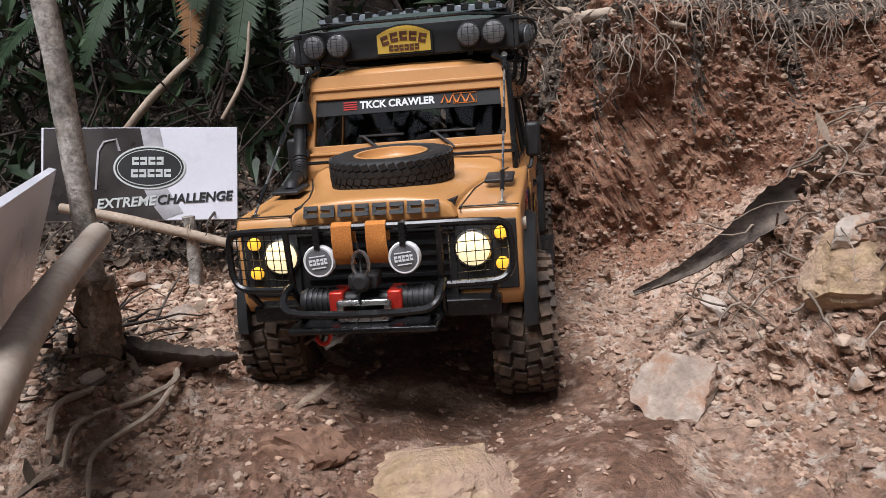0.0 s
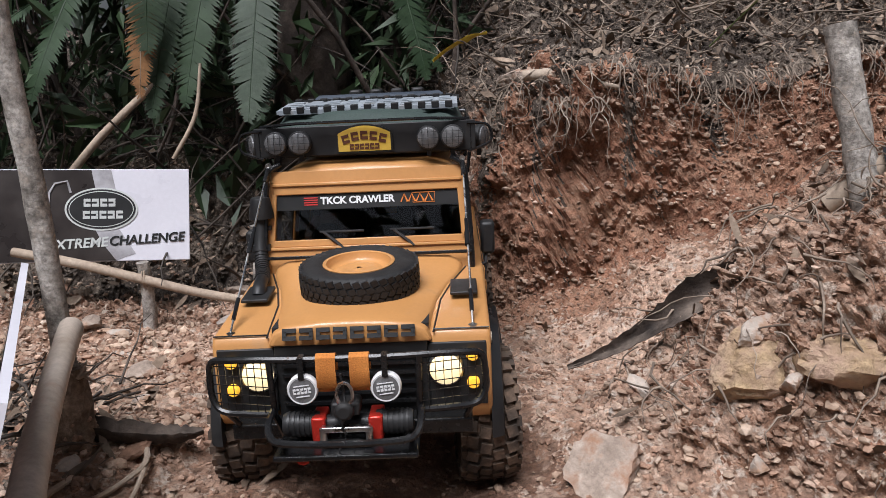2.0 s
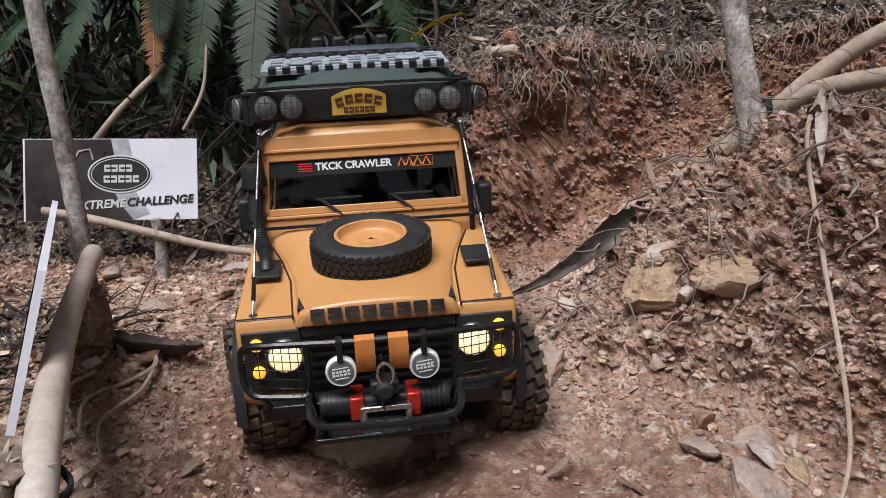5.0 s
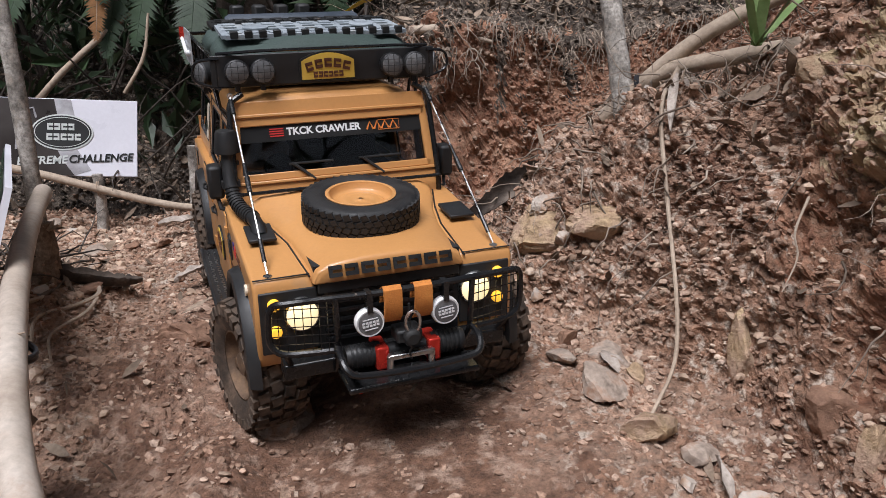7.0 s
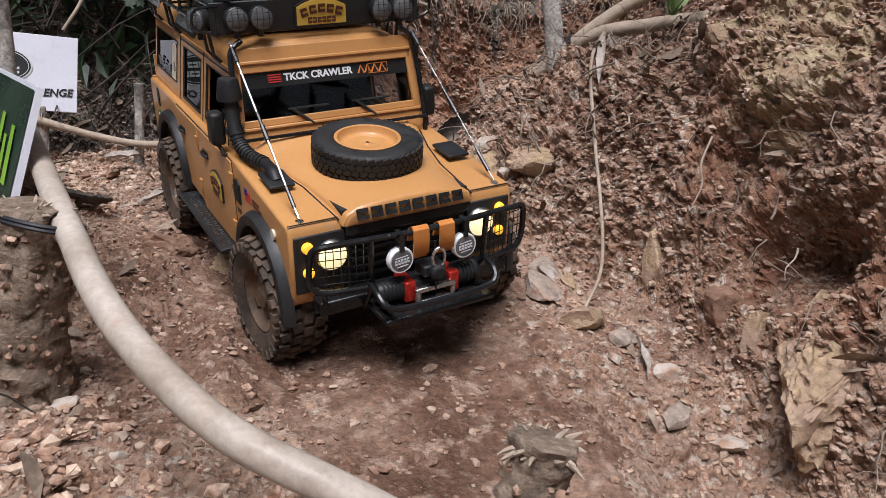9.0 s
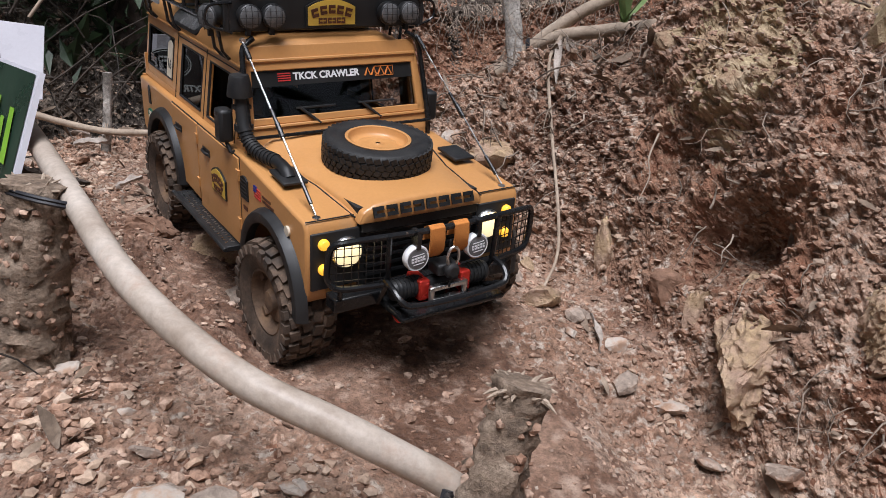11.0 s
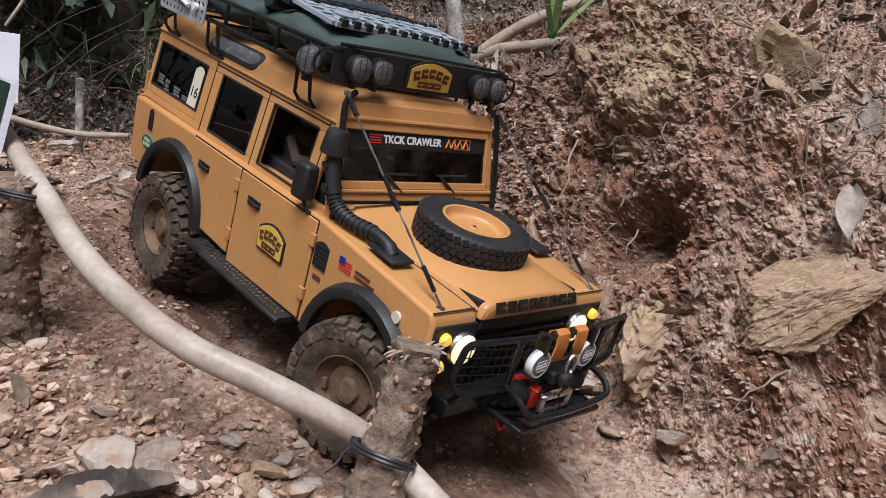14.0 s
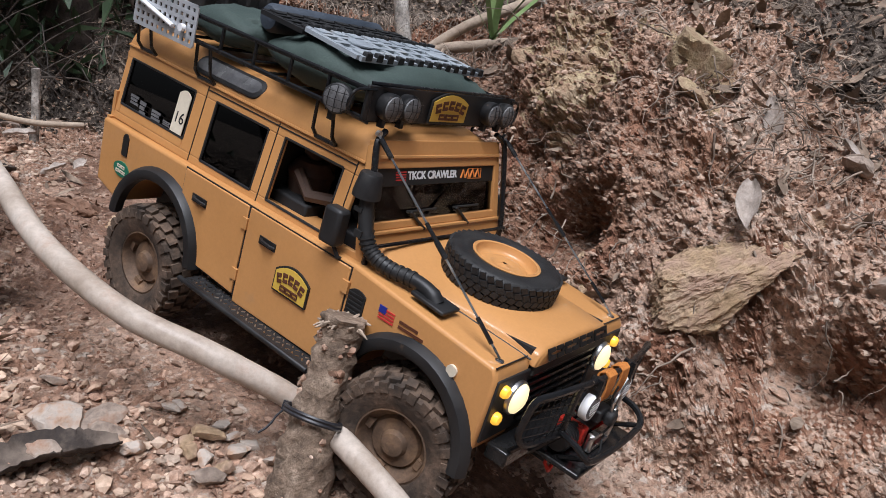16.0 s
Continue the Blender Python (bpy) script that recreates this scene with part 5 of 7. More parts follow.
    lathe(bm, [(0.031, -0.012), (0.0325, -0.0165), (0.040, -0.0190), (0.0500, -0.0185), (0.0545, -0.0160), (0.0560, 0.0), (0.0545, 0.0160), (0.0500, 0.0185), (0.040, 0.0190), (0.0325, 0.0165), (0.031, 0.012)], 48, turn, False)
    carcass = bpy.data.meshes.new("tyre")
    bmesh.ops.recalc_face_normals(bm, faces=bm.faces)
    bm.to_mesh(carcass)
    bm.free()
    carcass.shade_smooth()
    bm = bmesh.new()
    for i in range(44):
        for k, x in enumerate((-0.0125, -0.0042, 0.0042, 0.0125)):
            box(bm, (-0.0036, -0.0030, -0.002), (0.0036, 0.0030, 0.0011), pose(0, 0, 0, 360 * (i + 0.5 * (k % 2)) / 44) @ pose(x, 0, 0.0557 - abs(x) * 0.05, 0, 0, 20 if x > 0 else -20))
    bmesh.ops.recalc_face_normals(bm, faces=bm.faces)
    flat_tyre = bpy.data.meshes.new("tread")
    bm.to_mesh(flat_tyre)
    bm.free()
    flat_tyre.shade_smooth()
    flat_tyre.set_sharp_from_angle(angle=radians(35))
    bm = bmesh.new()
    lathe(bm, [(0.0335, 0.0150), (0.0338, 0.0180), (0.0322, 0.0188), (0.0305, 0.0180), (0.0290, 0.0100), (0.0270, 0.0070), (0.0235, 0.0060), (0.0200, 0.0085), (0.0120, 0.0095), (0.0095, 0.0075), (0.0040, 0.0080), (0.002, 0.010)], 36, turn, False)
    bmesh.ops.recalc_face_normals(bm, faces=bm.faces)
    lipped = bpy.data.meshes.new("rim")
    bm.to_mesh(lipped)
    bm.free()
    lipped.shade_smooth()
    lipped.set_sharp_from_angle(angle=radians(50))
    for (nm, me), mat in zip([("tyre", carcass), ("tread", flat_tyre), ("rim", lipped)], (RUBBER, RUBBER, OCHRE)):
        c = me.copy()
        c.materials.clear()
        c.materials.append(mat)
        o = new(nm, c)
        o.parent = spare
        if nm == "tread":
            o["kind"] = "stuff"
    # road wheels
    wheels = {}
    for key, (x, y) in HUBS.items():
        w = new("wheel")
        w.parent = truck
        w.matrix_basis = OFF @ pose(x, y, -0.068, 0, 0, 0)
        w["label"] = "road wheel caked in brown mud"
        for nm, me in meshes:
            o = new(nm, me)
            o.parent = w
            if nm == "tread":
                o["kind"] = "stuff"
            if x < 0:
                o.matrix_basis = pose(0, 0, 0, 0, 0, 180)
        wheels[key] = w
    # roof rack
    bm = bmesh.new()
    base, top = 0.1345, 0.156
    for z, r in ((base, 0.0022), (top, 0.0022)):
        sweep(bm, [(-0.097, -0.478, z), (0.097, -0.478, z), (0.097, -0.174, z), (-0.097, -0.174, z)], r, 8, closed=True)
    for s in (-1, 1):
        for i in range(8):
            y = -0.478 + 0.304 * i / 7
            sweep(bm, [(s * 0.097, y, base), (s * 0.097, y, top)], 0.0018, 6)
    for i in range(9):
        y = -0.478 + 0.304 * i / 8
        sweep(bm, [(-0.097, y, base), (0.097, y, base)], 0.0014, 6)
    rack = add("roof_rack", bm, GLOSSBLACK, label="black tubular roof rack")
    bm = bmesh.new()
    for s in (-1, 1):
        for y in (-0.215, -0.46, -0.37):
            for dy in (-0.011, 0.011):
                sweep(bm, [(s * 0.0870, y + dy, 0.1025), (s * 0.0935, y + dy, 0.110), (s * 0.097, y + dy * 0.8, base)], 0.0016, 6)
            sweep(bm, [(s * 0.0880, y - 0.012, 0.1035), (s * 0.0880, y + 0.012, 0.1035)], 0.0018, 6)
    apart("rack_leg", bm, GLOSSBLACK, rack)
    bm = bmesh.new()
    box(bm, (-0.1015, -0.1755, 0.1335), (0.1015, -0.1725, 0.1605))
    part("rack_front", bm, BLACK, rack, "black lamp panel", bevel=0.0008)
    for s in (-1, 1):
        for x in (0.0585, 0.0805):
            roof_lamp(rack, (s * x, -0.168, 0.1465), 0)
        roof_lamp(rack, (s * 0.1050, -0.196, 0.1430), -64 * s, 0.0115)
        bm = bmesh.new()
        sweep(bm, bent([(s * 0.094, -0.172, 0.158), (s * 0.113, -0.175, 0.155), (s * 0.115, -0.176, 0.140), (s * 0.094, -0.173, 0.132)], 4), 0.0013, 6)
        part("lamp_guard", bm, GLOSSBLACK, rack)
    for o in list(rack.children):
        if o.name.startswith("roof_lamp"):
            for c in (o, *o.children):
                c.data.transform(OFF.inverted())
    arched_badge(rack, Matrix.Translation((0, -0.1715, 0.1480)) @ FRONT, 0.0515, 0.0260, "rack_badge")
    bm = bmesh.new()
    sweep(bm, [(-0.096, -0.176, 0.1615), (-0.06, -0.163, 0.1640), (0.06, -0.163, 0.1640), (0.096, -0.176, 0.1615)], 0.0014, 6)
    part("front_rail", bm, GLOSSBLACK, rack)
    return truck, wheels


TRUCK, WHEELS = build_truck()


def soft_bag(name, label, c, size, mat, m_parent, puff=0.35, seed=0):
    """A stuffed bag: a box rounded and creased."""
    bm = bmesh.new()
    bmesh.ops.create_cube(bm, size=1)
    bmesh.ops.subdivide_edges(bm, edges=bm.edges, cuts=11, use_grid_fill=True)
    for v in bm.verts:
        p = v.co * 2
        k = 1 - 0.16 * ((p.x * p.x * p.y * p.y) + (p.y * p.y * p.z * p.z) + (p.x * p.x * p.z * p.z)) / 1.2
        w = noise.fractal(Vector((p.x * 2.5 + seed, p.y * 2.5, p.z * 1.5)), 0.8, 2.0, 4) * 0.07
        v.co = Vector((p.x * size[0] / 2 * (k + w * 0.3), p.y * size[1] / 2 * (k + w * 0.3), p.z * size[2] / 2 * (k + w * 1.2)))
        v.co += Vector(c)
    o = part(name, bm, mat, m_parent, label, OFF, sharp=180)
    return o


def lattice_board(name, label, c, size, mat, parent, turn=Matrix(), nx=9, ny=4, hole=0.35):
    """A traction board: bars along and across, and studs."""
    bm = bmesh.new()
    m = OFF @ Matrix.Translation(c) @ turn
    w, d, t = size
    for i in range(ny + 1):
        y = -d / 2 + d * i / ny
        box(bm, (-w / 2, y - d * 0.05, -t / 2), (w / 2, y + d * 0.05, t / 2), m)
    for i in range(nx + 1):
        x = -w / 2 + w * i / nx
        box(bm, (x - w / nx * hole / 2, -d / 2, -t * 0.42), (x + w / nx * hole / 2, d / 2, t * 0.42), m)
    for i in range(nx):
        for j in (0, ny - 1):
            x, y = -w / 2 + w * (i + 0.5) / nx, -d / 2 + d * (j + 0.5) / ny
            box(bm, (x - w / nx * 0.3, y - d / ny * 0.36, -t * 0.3), (x + w / nx * 0.3, y + d / ny * 0.36, t * 0.75), m)
    return part(name, bm, mat, parent, label, smooth=False)


def load_rack():
    """What is stowed on the rack rides with the truck."""
    soft_bag("canvas_roll", "dark green canvas bedding roll", (0, -0.250, 0.1535), (0.184, 0.142, 0.041), CANVAS, TRUCK, seed=3)
    soft_bag("canvas_bag", "dark green canvas bag", (0.03, -0.375, 0.152), (0.12, 0.09, 0.034), CANVAS, TRUCK, seed=8)
    soft_bag("canvas_bag", "olive canvas bag", (-0.055, -0.39, 0.150), (0.07, 0.08, 0.034), CANVAS, TRUCK, seed=11)
    bm = bmesh.new()
    lathe(bm, [(0.002, -0.002), (0.010, 0), (0.0125, 0.004), (0.0125, 0.136), (0.010, 0.140), (0.002, 0.142)], 20, pose(-0.071, -0.330, 0.1725, 0, 90))
    part("rolled_mat", bm, BLUEMAT, TRUCK, "dark blue-grey rolled mat", OFF)
    lattice_board("traction_board", "black traction board under the pale one", (0, -0.292, 0.1768), (0.170, 0.052, 0.0045), BLACK, TRUCK, pose(0, 0, 0, -3))
    lattice_board("traction_board", "pale grey toothed traction board on the roll", (0, -0.236, 0.1752), (0.166, 0.060, 0.0040), BOARDPALE, TRUCK, pose(0, 0, 0, -5))
    for dy in (-0.031, 0.031):
        for i in range(13):
            bm = bmesh.new()
            m = OFF @ Matrix.Translation((0, -0.236, 0.1752)) @ pose(0, 0, 0, -5)
            box(bm, (-0.0815 + i * 0.0128, dy - 0.0026, -0.001), (-0.0745 + i * 0.0128, dy + 0.0026, 0.0052), m)
            part("board_tooth", bm, BLACK, TRUCK, bevel=0.0006)
    for x in (-0.050, 0.052):
        bm = bmesh.new()
        lathe(bm, [(1, 0), (1, 0.0012), (0.85, 0.0018)], 20, OFF @ Matrix.Translation((0, -0.236, 0.1775)) @ pose(0, 0, 0, -5) @ pose(x, 0, 0) @ Matrix.Diagonal((0.012, 0.010, 1, 1)))
        part("board_pad", bm, BOARDPALE, TRUCK, "smooth pale oval pad")
    bm = bmesh.new()
    m = OFF @ Matrix.Translation((0.1015, -0.424, 0.146)) @ SIDE
    w, h = 0.088, 0.034
    for i in range(12):
        x = -w / 2 + w * i / 11
        box(bm, (x - 0.0021, -h / 2, 0), (x + 0.0021, h / 2, 0.0012), m)
    for j in range(6):
        y = -h / 2 + h * j / 5
        box(bm, (-w / 2, y - 0.0017, 0.0001), (w / 2, y + 0.0017, 0.0013), m)
    ramp = part("sand_ladder", bm, ALU, TRUCK, "perforated aluminium sand ladder on the rack side", smooth=False)
    bm = bmesh.new()
    sweep(bm, [m @ Vector((-0.042, 0.006, 0.004)), m @ Vector((0.018, -0.006, 0.004))], 0.0021, 8)
    lathe(bm, [(0.0035, 0), (0.0035, 0.004)], 10, m @ pose(0.031, -0.004, 0.002))
    part("shovel_handle", bm, WHITE, ramp, "pale wooden shovel handle", smooth=True)
    bm = bmesh.new()
    box(bm, (-0.056, 0.004, 0.001), (-0.046, 0.018, 0.006), m)
    part("tail_marker", bm, RED, ramp, "red marker")
    for i in range(4):
        bm = bmesh.new()
        box(bm, (-0.045 + i * 0.026, -0.47, 0.14), (-0.030 + i * 0.026, -0.446, 0.188))
        part("bottle", bm, RUBBER, TRUCK, "dark square rear bottle", OFF, bevel=0.003)
    bm = bmesh.new()
    box(bm, (-0.09, -0.44, 0.136), (0.0, -0.33, 0.160))
    part("crate", bm, BLACK, TRUCK, "black stowage crate", OFF, bevel=0.003)


load_rack()


# ---- loose stones, named ones first ----
def rock_mesh(name, size, seed, mat, cuts=3, sharp=0.40, craggy=1.0):
    """A chipped stone: a ball cut by random planes, then roughened."""
    bm = bmesh.new()
    bmesh.ops.create_icosphere(bm, subdivisions=cuts, radius=1)
    seed = seed * 1.0
    rnd = random.Random(int(seed))
    planes = []
    for _ in range(13):
        n = Vector((rnd.gauss(0, 1), rnd.gauss(0, 1), rnd.gauss(0, 1))).normalized()
        planes.append((n, rnd.uniform(sharp, 0.82)))
    for v in bm.verts:
        p = v.co.copy()
        for n, d in planes:
            k = p.dot(n) - d
            if k > 0:
                p -= n * k * 0.94
        q = p * 2.2 + Vector((seed, 0, 0))
        p *= 1.12 + 0.11 * noise.fractal(q, 0.8, 2.1, 5) + 0.07 * noise.noise(Vector((q.x * 1.5, q.y * 1.5, q.z * 7))) + craggy * (0.05 * noise.noise(q * 5) + 0.035 * noise.noise(q * 11) + 0.022 * noise.noise(q * 24))
        v.co = Vector((p.x * size[0], p.y * size[1], p.z * size[2])) * 0.62
    me = bpy.data.meshes.new(name)
    bm.to_mesh(me)
    bm.free()
    me.materials.append(mat)
    me.shade_smooth()
    me.set_sharp_from_angle(angle=radians(28))
    return me


def stone(name, label, x, y, size, mat, seed, turn=(0, 0, 0), z=None, sunk=0.5, group="", cuts=4, deep=0.32, sharp=0.40, craggy=1.0):
    ob = new(name, rock_mesh(name, size, seed, mat, cuts, sharp, craggy))
    zz = (float(form(x, y)) + size[2] * (0.31 - sunk * 0.62 + 0.1)) if z is None else z
    if z is not None:
        # bedded in the slope: slide to where the ground has that height, then some way in
        fits = [o for o in np.arange(-0.05, 0.0501, 0.0025) if float(form(x + o, y)) >= z - 0.05 * size[2]]
        x = x + float(min(fits, key=abs)) if fits else x
        zz = z if fits else float(form(x, y)) - 0.05 * size[2]
        n = slope(x, y)
        x, y, zz = x - float(n[0]) * deep * min(size), y - float(n[1]) * deep * min(size), zz - float(n[2]) * deep * min(size)
    ob.matrix_basis = pose(x, y, zz, *turn)
    return tagged(ob, label, "rock", group)


def place_stones():
    stone("flat_stone", "flat pale stone lying tilted in the clay", 0.158, 0.500, (0.060, 0.052, 0.022), GREYROCK, 4, (18, -22, 30), sunk=0.2)
    stone("ochre_rock", "yellow-ochre rock bedded in the bank", 0.252, 0.494, (0.070, 0.056, 0.042), YELLOWROCK, 7, (10, -10, 25), z=0.226, deep=0.72, sharp=0.62)
    stone("ochre_rock", "smaller yellow-ochre rock in the bank", 0.308, 0.465, (0.064, 0.050, 0.038), YELLOWROCK, 9, (0, 15, 60), z=0.241, deep=0.70, sharp=0.62)
    stone("ochre_rock", "upright ochre rock beside the vine foot", 0.362, 0.290, (0.030, 0.028, 0.062), YELLOWROCK, 12, (-8, 6, 20), z=0.160)
    stone("block_stone", "brown block-shaped stone in the bank", 0.378, 0.214, (0.040, 0.036, 0.036), REDROCK, 15, (5, 10, 20), z=0.145)
    stone("ochre_rock", "leaf-shaped ochre stone standing on edge", 0.417, 0.168, (0.026, 0.018, 0.044), YELLOWROCK, 18, (0, 20, 15), z=0.140)
    stone("grey_rock", "split grey rock at the bank foot", 0.388, 0.118, (0.060, 0.048, 0.040), GREYROCK, 21, (20, 5, 50), z=0.052)
    stone("grey_rock", "brown-grey boulder at the bank foot", 0.432, 0.085, (0.056, 0.060, 0.044), GREYROCK, 24, (0, 12, 10), z=0.052)
    stone("ochre_boulder", "large lichened ochre boulder in the bank", 0.444, 0.092, (0.125, 0.100, 0.100), YELLOWROCK, 27, (12, -18, 35), z=0.130, cuts=5, deep=0.20, sharp=0.5, craggy=1.6)
    stone("grey_rock", "reddish rock on the trail edge", 0.440, 0.020, (0.046, 0.038, 0.030), REDROCK, 30, (0, 0, 40), z=0.050)
    slab = stone("slab_rock", "long tilted ochre slab jutting from the bank", 0.505, -0.040, (0.180, 0.074, 0.062), YELLOWROCK, 35, z=0.2, cuts=6, sharp=0.5, craggy=1.5)
    along = Vector((0.093, -0.092, 0.137)).normalized()
    over = along.cross(Vector((-0.75, -0.45, 0.45))).normalized()
    slab.matrix_basis = Matrix.Translation((0.513, -0.029, 0.214)) @ Matrix((along, over, along.cross(over))).transposed().to_4x4()
    stone("mossy_rock", "mossy block on the bank top", 0.541, 0.122, (0.092, 0.075, 0.075), MOSSROCK, 36, (10, -15, 20), z=0.438, deep=0.15)
    stone("mossy_rock", "small pale mossy stone on the slope", 0.516, 0.074, (0.034, 0.028, 0.022), MOSSROCK, 38, (0, 30, 0), z=0.392, deep=0.1)
    stone("mossy_rock", "mossy yellow rock at the bank edge", 0.402, 0.290, (0.055, 0.046, 0.034), MOSSROCK, 41, (0, 10, 30), z=0.398)
    stone("white_stone", "chalky white stone on the spur", 0.264, 0.512, (0.038, 0.020, 0.018), PALEROCK, 44, (0, -15, 30), z=0.246)
    stone("white_stone", "small white stone in the bank", 0.262, 0.474, (0.017, 0.016, 0.016), PALEROCK, 45, z=0.215)
    stone("white_stone", "small white stone in the bank", 0.226, 0.462, (0.014, 0.013, 0.013), PALEROCK, 46, z=0.158)
    stone("red_stone", "brick-red stone among the rubble", 0.272, 0.382, (0.018, 0.016, 0.022), REDROCK, 48, (0, 30, 0))
    stone("wedge_stone", "wedge of grey stone in the wheel rut", 0.012, 0.330, (0.040, 0.058, 0.026), GREYROCK, 50, (8, 12, -30), sunk=0.85)
    stone("flat_stone", "broad flat tan stone worn level with the trail", -0.008, 0.446, (0.105, 0.062, 0.024), YELLOWROCK, 52, (3, -4, 15), sunk=0.92, sharp=0.6, craggy=2.0)
    stone("grey_rock", "dark muddy lump beside the wheel rut", -0.085, 0.462, (0.054, 0.042, 0.028), REDROCK, 53, (0, 6, 40), sunk=0.86, sharp=0.6, craggy=1.6)
    rows = ((-0.070, -0.010, 0.036, PALEROCK), (-0.040, -0.034, 0.034, GREYROCK), (-0.078, -0.046, 0.030, GREYROCK), (0.018, -0.048, 0.022, YELLOWROCK), (0.053, -0.042, 0.015, PALEROCK), (0.031, -0.064, 0.014, PALEROCK), (0.060, -0.054, 0.013, PALEROCK), (0.012, -0.010, 0.018, PALEROCK), (0.043, -0.075, 0.016, YELLOWROCK), (0.435, 0.009, 0.034, GREYROCK), (0.378, 0.108, 0.030, PALEROCK),
            (-0.066, 0.004, 0.026, GREYROCK), (-0.044, -0.016, 0.030, GREYROCK), (0.015, -0.006, 0.016, PALEROCK), (-0.094, 0.100, 0.018, PALEROCK), (-0.142, 0.180, 0.018, PALEROCK),
            (0.036, -0.040, 0.022, YELLOWROCK), (0.055, -0.058, 0.018, PALEROCK), (0.068, -0.050, 0.016, PALEROCK), (0.046, -0.030, 0.014, PALEROCK), (-0.08, 0.05, 0.018, GREYROCK),
            (0.02, -0.06, 0.020, YELLOWROCK), (0.08, -0.07, 0.018, PALEROCK), (0.03, -0.085, 0.022, GREYROCK), (-0.02, -0.05, 0.018, PALEROCK), (-0.38, 0.94, 0.030, GREYROCK), (-0.33, 0.90, 0.024, PALEROCK),
            (-0.258, 0.76, 0.030, GREYROCK), (-0.227, 0.79, 0.032, REDROCK), (-0.30, 0.82, 0.022, PALEROCK), (-0.19, 0.82, 0.030, REDROCK), (-0.24, 0.68, 0.020, PALEROCK), (-0.21, 0.56, 0.034, REDROCK), (-0.245, 0.52, 0.022, PALEROCK),
            (0.300, 0.350, 0.032, GREYROCK), (0.255, 0.350, 0.030, GREYROCK), (0.315, 0.315, 0.024, YELLOWROCK), (0.275, 0.300, 0.046, GREYROCK), (0.30, 0.25, 0.050, YELLOWROCK), (0.33, 0.215, 0.030, GREYROCK),
            (0.355, 0.175, 0.026, PALEROCK), (0.34, 0.13, 0.034, GREYROCK), (0.39, 0.05, 0.030, GREYROCK), (0.31, 0.19, 0.02, PALEROCK), (0.20, 0.56, 0.022, PALEROCK), (0.182, 0.559, 0.018, PALEROCK),
            (-0.22, 1.07, 0.045, GREYROCK), (-0.10, 1.07, 0.05, GREYROCK), (0.165, 1.02, 0.060, GREYROCK), (0.60, -0.15, 0.05, GREYROCK), (0.64, -0.05, 0.04, GREYROCK))
    for i, (x, y, d, mat) in enumerate(rows):
        rnd = random.Random(i)
        what = {GREYROCK: "grey-brown broken stone on the clay", PALEROCK: "pale chalky stone on the clay", YELLOWROCK: "yellow-ochre stone on the clay", REDROCK: "reddish clay stone lying loose"}[mat]
        stone("stone", what, x, y, (d, d * rnd.uniform(0.55, 0.9), d * rnd.uniform(0.3, 0.55)), mat, 100 + i, (rnd.uniform(-25, 25), rnd.uniform(-25, 25), rnd.uniform(0, 360)), group="loose stones", cuts=3)


place_stones()


# ---- what nobody could count: rubble, crumbs, litter, roots ----
def ico():
    g = (1 + 5 ** 0.5) / 2
    v = [(-1, g, 0), (1, g, 0), (-1, -g, 0), (1, -g, 0), (0, -1, g), (0, 1, g), (0, -1, -g), (0, 1, -g), (g, 0, -1), (g, 0, 1), (-g, 0, -1), (-g, 0, 1)]
    f = [(0, 11, 5), (0, 5, 1), (0, 1, 7), (0, 7, 10), (0, 10, 11), (1, 5, 9), (5, 11, 4), (11, 10, 2), (10, 7, 6), (7, 1, 8), (3, 9, 4), (3, 4, 2), (3, 2, 6), (3, 6, 8), (3, 8, 9), (4, 9, 5), (2, 4, 11), (6, 2, 10), (8, 6, 7), (9, 8, 1)]
    return np.array(v) / 1.9, f


def from_lists(name, verts, faces, mat, label, category, smooth=False):
    me = bpy.data.meshes.new(name)
    me.from_pydata(verts, [], faces)
    me.materials.append(mat)
    if smooth:
        me.shade_smooth()
    ob = new(name, me)
    return tagged(ob, label, category, kind="stuff")


def crumbs(name, label, count, lo, hi, mat, seed, dense, power=2.2):
    """Many chipped lumps strewn where dense(x, y, r) says so."""
    r = np.random.RandomState(seed)
    base, tri = ico()
    verts, faces = [], []
    for row in strewn(r, count, dense, (-0.72, 0.92, -0.32, 1.28)):
        d = lo + (hi - lo) * r.rand() ** power
        p = base * (1 + r.uniform(-0.32, 0.32, (12, 1)))
        p = p * np.array([1, r.uniform(0.5, 1.0), r.uniform(0.28, 0.75)]) * d / 2
        a, b = r.uniform(0, 6.28), r.uniform(-0.7, 0.7)
        ca, sa, cb, sb = math.cos(a), math.sin(a), math.cos(b), math.sin(b)
        rot = np.array([[ca, -sa, 0], [sa, ca, 0], [0, 0, 1]]) @ np.array([[1, 0, 0], [0, cb, -sb], [0, sb, cb]])
        p = p @ rot.T + row[:3] + row[3:] * d * 0.12
        n = len(verts)
        verts.extend(map(tuple, p))
        faces.extend([(n + i, n + j, n + k) for i, j, k in tri])
    return from_lists(name, verts, faces, mat, label, category="rubble")


def dense_rubble(x, y):
    d = x - float(np.interp(y, FOOT_Y, FOOT_X))
    near_foot = math.exp(-(d / 0.07) ** 2) if y < 0.62 else 0.25
    left = (0.2 if y < 0.55 else 0.7) * float(smooth(-0.02, -0.12, x)) if y < 1.0 else 0.05
    front = 0.9 if y < 0.02 and x < 0.12 else 0.0
    return min(1.0, 0.025 + 0.8 * near_foot + left + front + (0.22 if 0.02 < d < 0.3 else 0.0)) * (1 - 0.85 * float(rut(x, y)))


def dense_bank(x, y):
    return 0.1 + 0.9 * float(banked(x, y))


